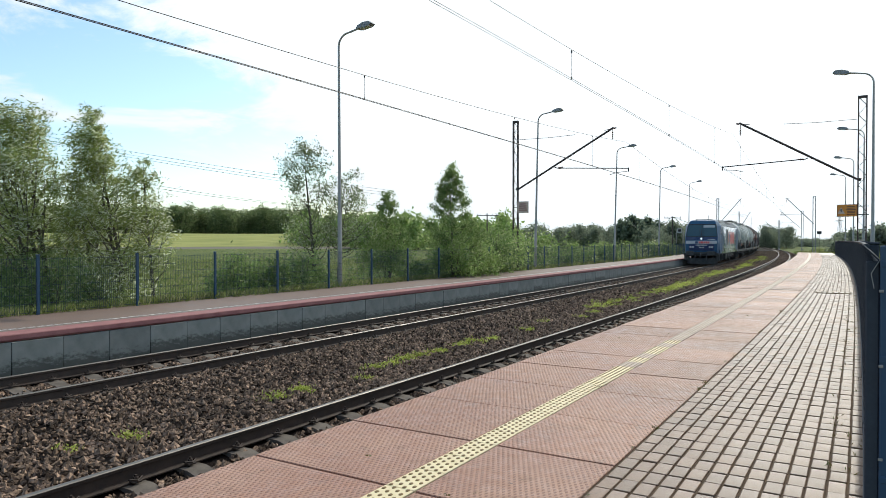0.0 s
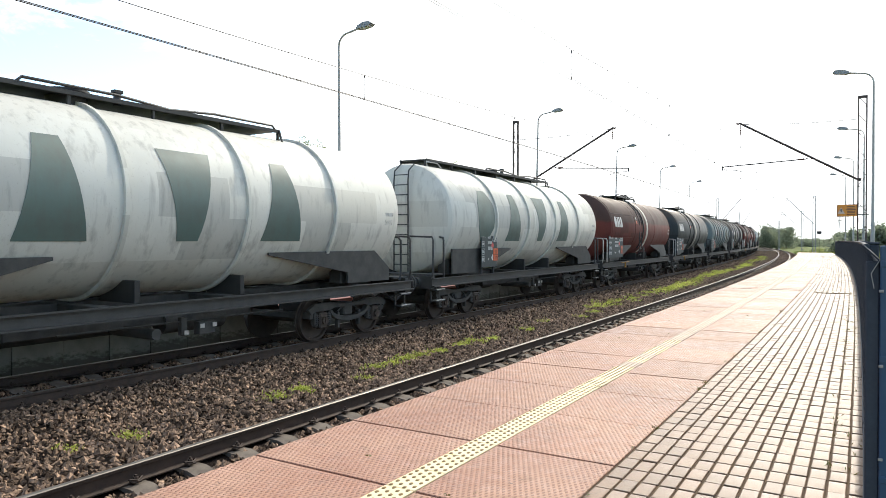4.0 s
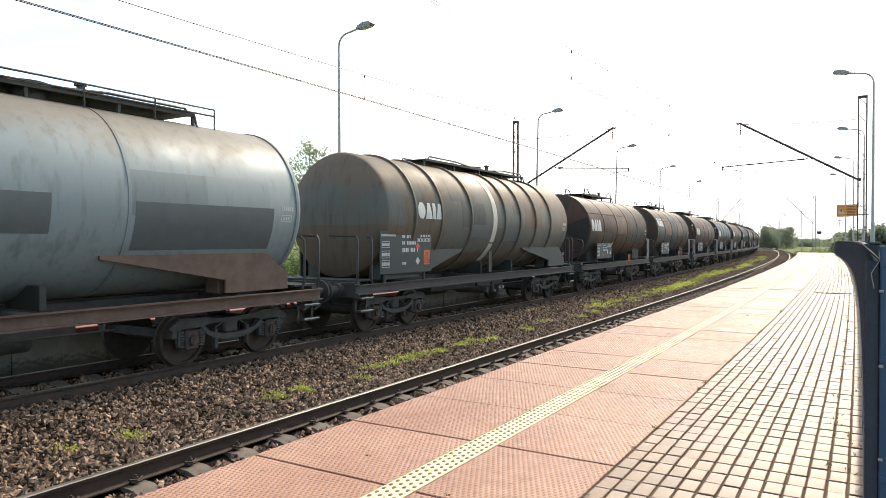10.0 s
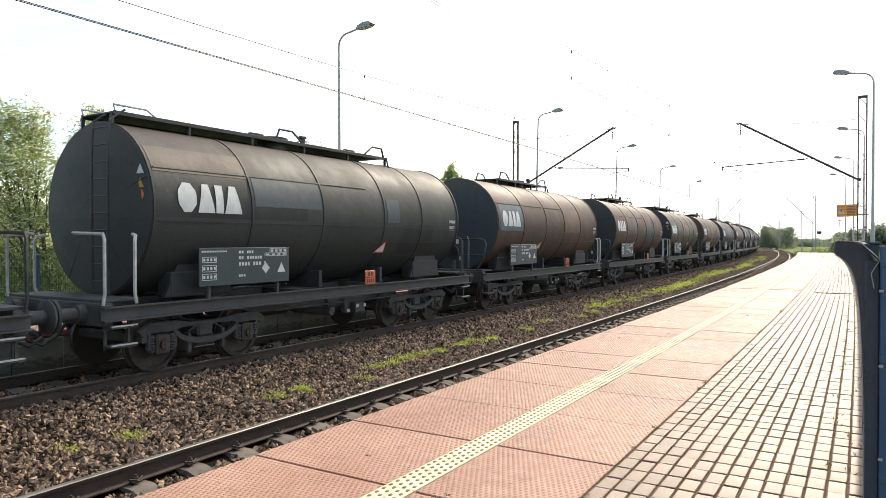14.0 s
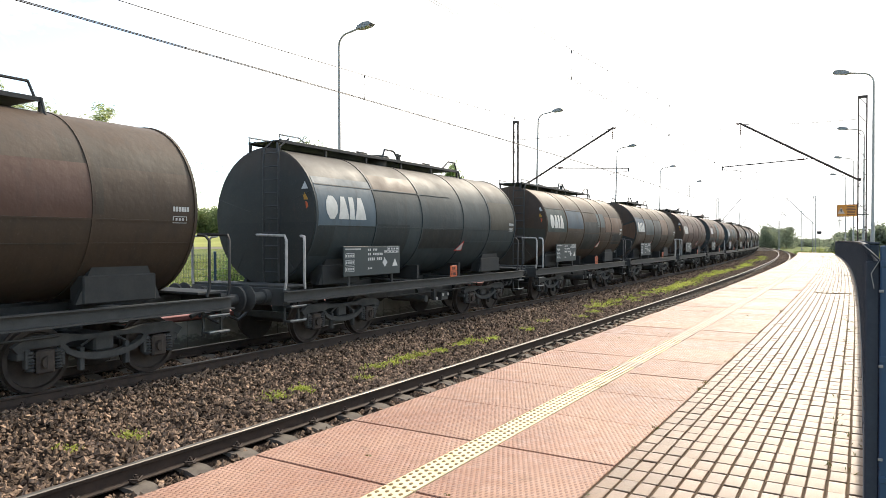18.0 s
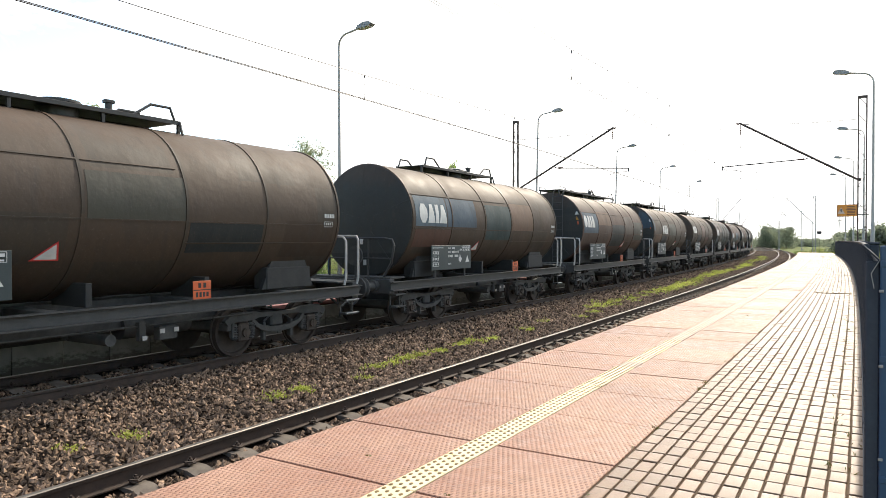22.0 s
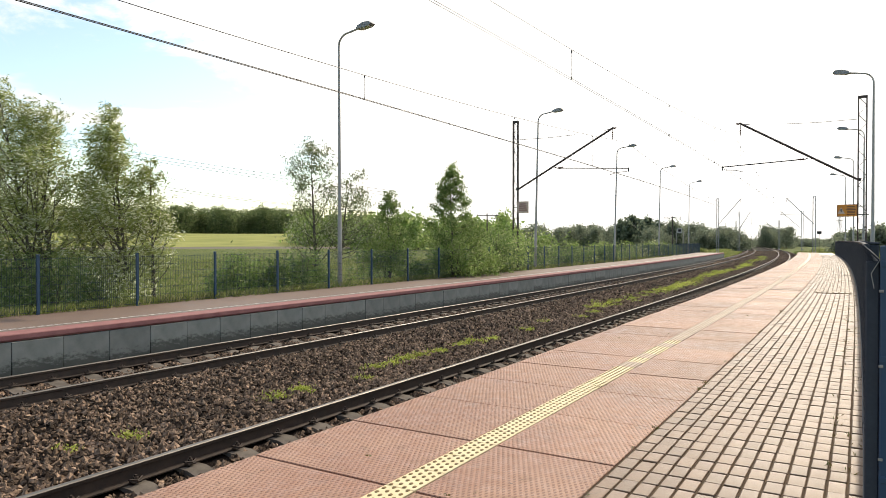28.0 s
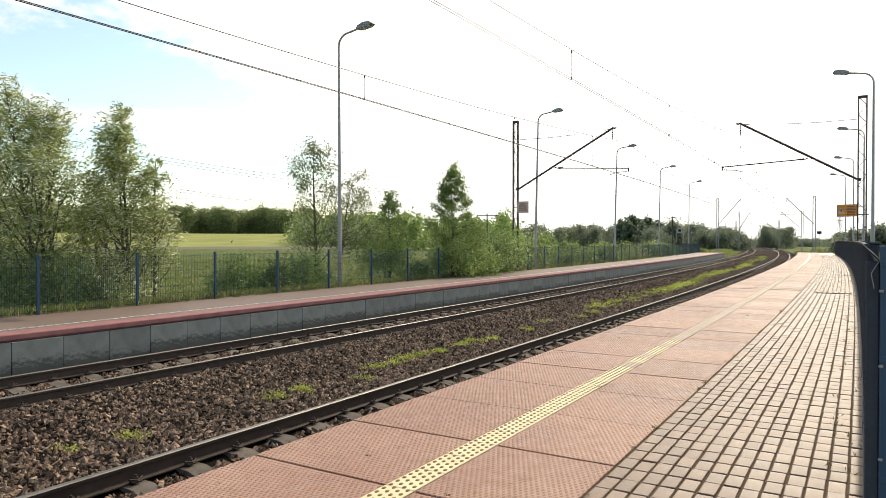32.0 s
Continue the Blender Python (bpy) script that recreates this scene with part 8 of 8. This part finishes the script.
# ---- ballast stones ----
def bed_z(d):
    for (d0, z0), (d1, z1) in zip(bed[:-1], bed[1:]):
        if d0 <= d <= d1:
            return z0 + (z1 - z0) * (d - d0) / (d1 - d0)
    return -0.5


def scatter_stones(name, s0, s1, density, size, seed, d0=-6.35, d1=2.42):
    rng = np.random.default_rng(seed)
    n = int((s1 - s0) * (d1 - d0) * density)
    s, d = rng.uniform(s0, s1, n), rng.uniform(d0, d1, n)
    keep = np.ones(n, bool)
    for r in (D_FAR - 0.75, D_FAR + 0.75, D_NEAR - 0.75, D_NEAR + 0.75):
        keep &= np.abs(d - r) > 0.11
    # leave most of the sleepers' tops free inside the rails
    for mid, first in ((D_NEAR, 7.69), (D_FAR, 7.45)):
        ph = np.abs((s - first) / 0.622 - np.round((s - first) / 0.622)) * 0.622
        keep &= ~((np.abs(d - mid) < 0.95) & (ph < 0.115) & (rng.uniform(size=n) < 0.93))
    s, d = s[keep], d[keep]
    n = len(s)
    h = TH + CURVE * s
    x = X0 - (np.cos(h) - math.cos(TH)) / CURVE + d * np.cos(h)
    y = (np.sin(h) - math.sin(TH)) / CURVE - d * np.sin(h)
    z = np.interp(d, [p[0] for p in bed], [p[1] for p in bed]) + rng.uniform(-0.010, 0.032, n)
    base = np.array([(1, 0, 0), (-1, 0, 0), (0, 1, 0), (0, -1, 0), (0, 0, 1), (0, 0, -1)], np.float32)
    tri = np.array([(0, 2, 4), (2, 1, 4), (1, 3, 4), (3, 0, 4), (2, 0, 5), (1, 2, 5), (3, 1, 5), (0, 3, 5)], np.int32)
    v = base[None] * rng.uniform(0.55, 1.25, (n, 6, 1)) + rng.normal(size=(n, 6, 3)) * 0.16
    v = v * (size * rng.uniform(0.55, 1.3, (n, 1, 1))) * np.stack([rng.uniform(0.7, 1.4, n), rng.uniform(0.6, 1.2, n), rng.uniform(0.7, 1.15, n)], axis=1)[:, None, :]
    a, b = rng.uniform(0, 6.28, n), rng.normal(size=n) * 0.5
    ca, sa, cb, sb = np.cos(a)[:, None], np.sin(a)[:, None], np.cos(b)[:, None], np.sin(b)[:, None]
    X, Y, Z = v[..., 0], v[..., 1], v[..., 2]
    Y, Z = Y * cb - Z * sb, Y * sb + Z * cb
    X, Y = X * ca - Y * sa, X * sa + Y * ca
    v = np.stack([X + x[:, None], Y + y[:, None], Z + z[:, None]], axis=2).reshape(-1, 3)
    f = (tri[None] + (np.arange(n) * 6)[:, None, None]).reshape(-1, 3)
    tagged(new(name, big_mesh(name, v, f, M_ballast)), "loose brown crushed stones between the rails", "ballast stones", kind="stuff")


scatter_stones("ballast_stones", -8.0, 4.0, 170, 0.055, 6)
scatter_stones("ballast_stones", 4.0, 16.0, 360, 0.042, 1)
scatter_stones("ballast_stones", 16.0, 32.0, 270, 0.047, 2)
scatter_stones("ballast_stones", 3.0, 40.0, 260, 0.040, 9, 1.72, 2.42)
scatter_stones("ballast_stones", 32.0, 80.0, 90, 0.062, 3)
scatter_stones("ballast_stones", 80.0, 170.0, 26, 0.10, 4)


# ---- weeds and grass ----
def blades(rng, pts, zs, per, h, spread, lean=0.5, width=0.010):
    n = len(pts) * per
    c = np.repeat(np.asarray(pts, np.float64), per, axis=0)
    z = np.repeat(np.asarray(zs, np.float64), per)
    c = c + rng.normal(size=(n, 2)) * spread
    hh = h * rng.uniform(0.4, 1.2, n)
    an = rng.uniform(0, 6.28, n)
    ln = hh * rng.uniform(0.1, lean, n)
    dx, dy = np.cos(an), np.sin(an)
    w = width * rng.uniform(0.7, 1.4, n)
    p0 = np.stack([c[:, 0] - dy * w, c[:, 1] + dx * w, z], 1)
    p1 = np.stack([c[:, 0] + dy * w, c[:, 1] - dx * w, z], 1)
    p2 = np.stack([c[:, 0] + dx * ln * 0.4 + dy * w * 0.7, c[:, 1] + dy * ln * 0.4 - dx * w * 0.7, z + hh * 0.6], 1)
    p3 = np.stack([c[:, 0] + dx * ln, c[:, 1] + dy * ln, z + hh], 1)
    v = np.stack([p0, p1, p2, p3], 1).reshape(-1, 3)
    return v, np.arange(n * 4).reshape(-1, 4)


def build_litter():
    """Dry leaves and crumbs of earth lying on the platform."""
    rng = np.random.default_rng(31)
    spots = [(7.18, 4.07), (8.51, 4.59), (10.49, 3.77)] + [(rng.uniform(6.5, 24), rng.uniform(2.5, 5.9)) for i in range(46)]
    cen = np.array([(*line(s, d)[:2], Z_PLAT + 0.010) for s, d in spots])
    v, f = leaf_cloud(rng, cen, np.full(len(cen), 0.006), 3, 0.026, 0.018)
    v[:, 2] = np.clip(v[:, 2], Z_PLAT + 0.004, Z_PLAT + 0.018)
    tagged(new("litter", big_mesh("litter", v, f, M_dryblade)), "dry leaf crumbs scattered on the platform", "litter", kind="stuff")


def build_weeds():
    rng = np.random.default_rng(12)
    tufts = [(11.2, -1.62, 9), (11.8, -1.60, 14), (8.1, -1.66, 3), (8.7, -1.6, 6), (14.0, -1.80, 12), (14.5, -1.72, 10), (15.1, -1.9, 16), (15.6, -1.85, 12), (16.2, -1.76, 18),
             (17.3, -1.8, 14), (17.9, -1.78, 24), (18.4, -1.6, 12), (13.0, -1.3, 4), (20.5, -1.6, 10), (22.5, -1.9, 6), (24.0, -1.3, 8), (25.7, -1.5, 14)]
    pts = []
    for s, d, n in tufts:
        for i in range(n):
            pts.append((s + rng.normal() * 0.09, d + rng.normal() * 0.10))
    for i in range(1500):
        s = rng.uniform(27, 118)
        if rng.uniform() < 0.25 + 0.75 * (math.sin(s * 0.35) * 0.5 + 0.5):
            pts.append((s, rng.normal() * 0.30 - 1.95 + 0.25 * math.sin(s * 0.2)))
    xy = [line(s, d)[:2] for s, d in pts]
    zs = [bed_z(d) - 0.01 for s, d in pts]
    v, f = blades(rng, xy, zs, 9, 0.085, 0.07, 1.3, 0.006)
    cen = np.array([(x, y, z + 0.035) for (x, y), z in zip(xy, zs)])
    v2, f2 = leaf_cloud(rng, cen, np.full(len(cen), 0.048), 22, 0.040, 0.022, -0.5)
    v2[:, 2] = np.maximum(v2[:, 2], np.repeat(zs, 22 * 4) + 0.005)
    far = [k for k, p in enumerate(pts) if p[0] > 27]
    v3, f3 = blades(rng, [xy[k] for k in far], [zs[k] for k in far], 18, 0.125, 0.08, 1.0, 0.010)
    v, f = np.concatenate([v, v2, v3]), np.concatenate([f, f2 + len(v), f3 + len(v) + len(v2)])
    tagged(new("weeds", big_mesh("weeds", v, f, M_blade)), "bright green weeds growing through the ballast", "weeds", kind="stuff")
    # rough grass along the far fence and beyond
    pts = []
    for i in range(5200):
        s = rng.uniform(6, 80)
        d = -9.5 - abs(rng.normal()) * 0.25 if i % 2 else -9.7 - rng.uniform(0, 5.0)
        pts.append((s, d))
    xy = [line(s, d)[:2] for s, d in pts]
    zs = [ground_z(x, y) - 0.02 if d < -10 else max(ground_z(x, y), Z_LEFT - 0.06 if s < 102 else -9) for (x, y), (s, d) in zip(xy, pts)]
    v, f = blades(rng, xy, zs, 12, 0.22, 0.10, 0.8, 0.008)
    tagged(new("verge_grass", big_mesh("verge_grass", v, f, M_verge)), "rough grass along the fence", "grass", kind="stuff")
    # meadow tufts behind the fence
    pts = []
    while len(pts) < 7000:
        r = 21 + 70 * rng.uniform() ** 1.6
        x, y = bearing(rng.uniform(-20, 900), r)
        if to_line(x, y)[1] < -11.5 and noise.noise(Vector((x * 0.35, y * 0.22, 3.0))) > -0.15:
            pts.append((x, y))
    v, f = blades(rng, pts, [ground_z(x, y) - 0.02 for x, y in pts], 9, 0.26, 0.16, 0.9, 0.014)
    tagged(new("meadow_grass", big_mesh("meadow_grass", v, f, M_verge)), "uneven tufts of meadow grass behind the fence", "grass", kind="stuff")
    # tall dry grass past the ends of both platforms
    pts = [(rng.uniform(103.3, 160), rng.uniform(-11.5, -6.9)) for i in range(2600)]
    pts += [(rng.uniform(100.5, 170), rng.uniform(3.9, 13.0)) for i in range(3400)]
    xy = [line(s, d)[:2] for s, d in pts]
    v, f = blades(rng, xy, [ground_z(x, y) - 0.03 for x, y in xy], 10, 0.75, 0.14, 0.7, 0.022)
    tagged(new("tall_grass", big_mesh("tall_grass", v, f, M_verge)), "tall dry grass past the platform ends", "grass", kind="stuff")
    # small weeds in the joint between slabs and pavers
    pts = []
    for s in (9.0, 9.2, 10.9, 11.2, 12.6, 13.1, 15.8, 16.0, 19.4, 19.6, 24.0):
        pts += [(s + rng.normal() * 0.08, 4.61 + rng.normal() * 0.01) for i in range(3)]
    for i in range(120):
        pts.append((rng.uniform(7.0, 26), rng.choice([5.81, 5.92, 6.02]) + rng.normal() * 0.008))
    xy = [line(s, d)[:2] for s, d in pts]
    v, f = blades(rng, xy, [Z_PLAT - 0.01] * len(xy), 5, 0.035, 0.014, 1.0, 0.003)
    tagged(new("joint_weeds", big_mesh("joint_weeds", v, f, M_dryblade)), "dry weeds in the paving joints", "weeds", kind="stuff")


M_dryblade = make_leaf("dry_blades", (0.16, 0.12, 0.05), (0.24, 0.18, 0.08), (0.12, 0.14, 0.05))
build_weeds()
build_litter()
build_pavers()


# ---- movement ----
SPEED = 20.3


def motions():
    for ob, off in TRAIN:
        rows = []
        for k in range(17):
            t = 2.0 * k
            rows.append((t, at(off - SPEED * t, D_FAR, 0.0)))
        walk(ob, rows)
    # the wind bends the young trees
    lean = [(0, -5), (1, -5), (2, -3.4), (3, -3.3), (5.5, -4), (8, -1.5), (11, -4), (14, -4.5), (17, -3), (20, -3.4), (23, -4), (25, -2), (28, -1.6), (30, -0.8), (32, 0.2)]
    for k, ob in enumerate(SWAY):
        base = ob.matrix_basis.copy()
        f = (1.35, 1.8, 1.2, 0.9, 1.3, 0.6, 0.7, 0.5, 0.3)[k]
        walk(ob, [(t, base @ pose(0, 0, 0, 0, a * f + 0.4 * math.sin(t * 1.9 + k), 0)) for t, a in lean])


motions()
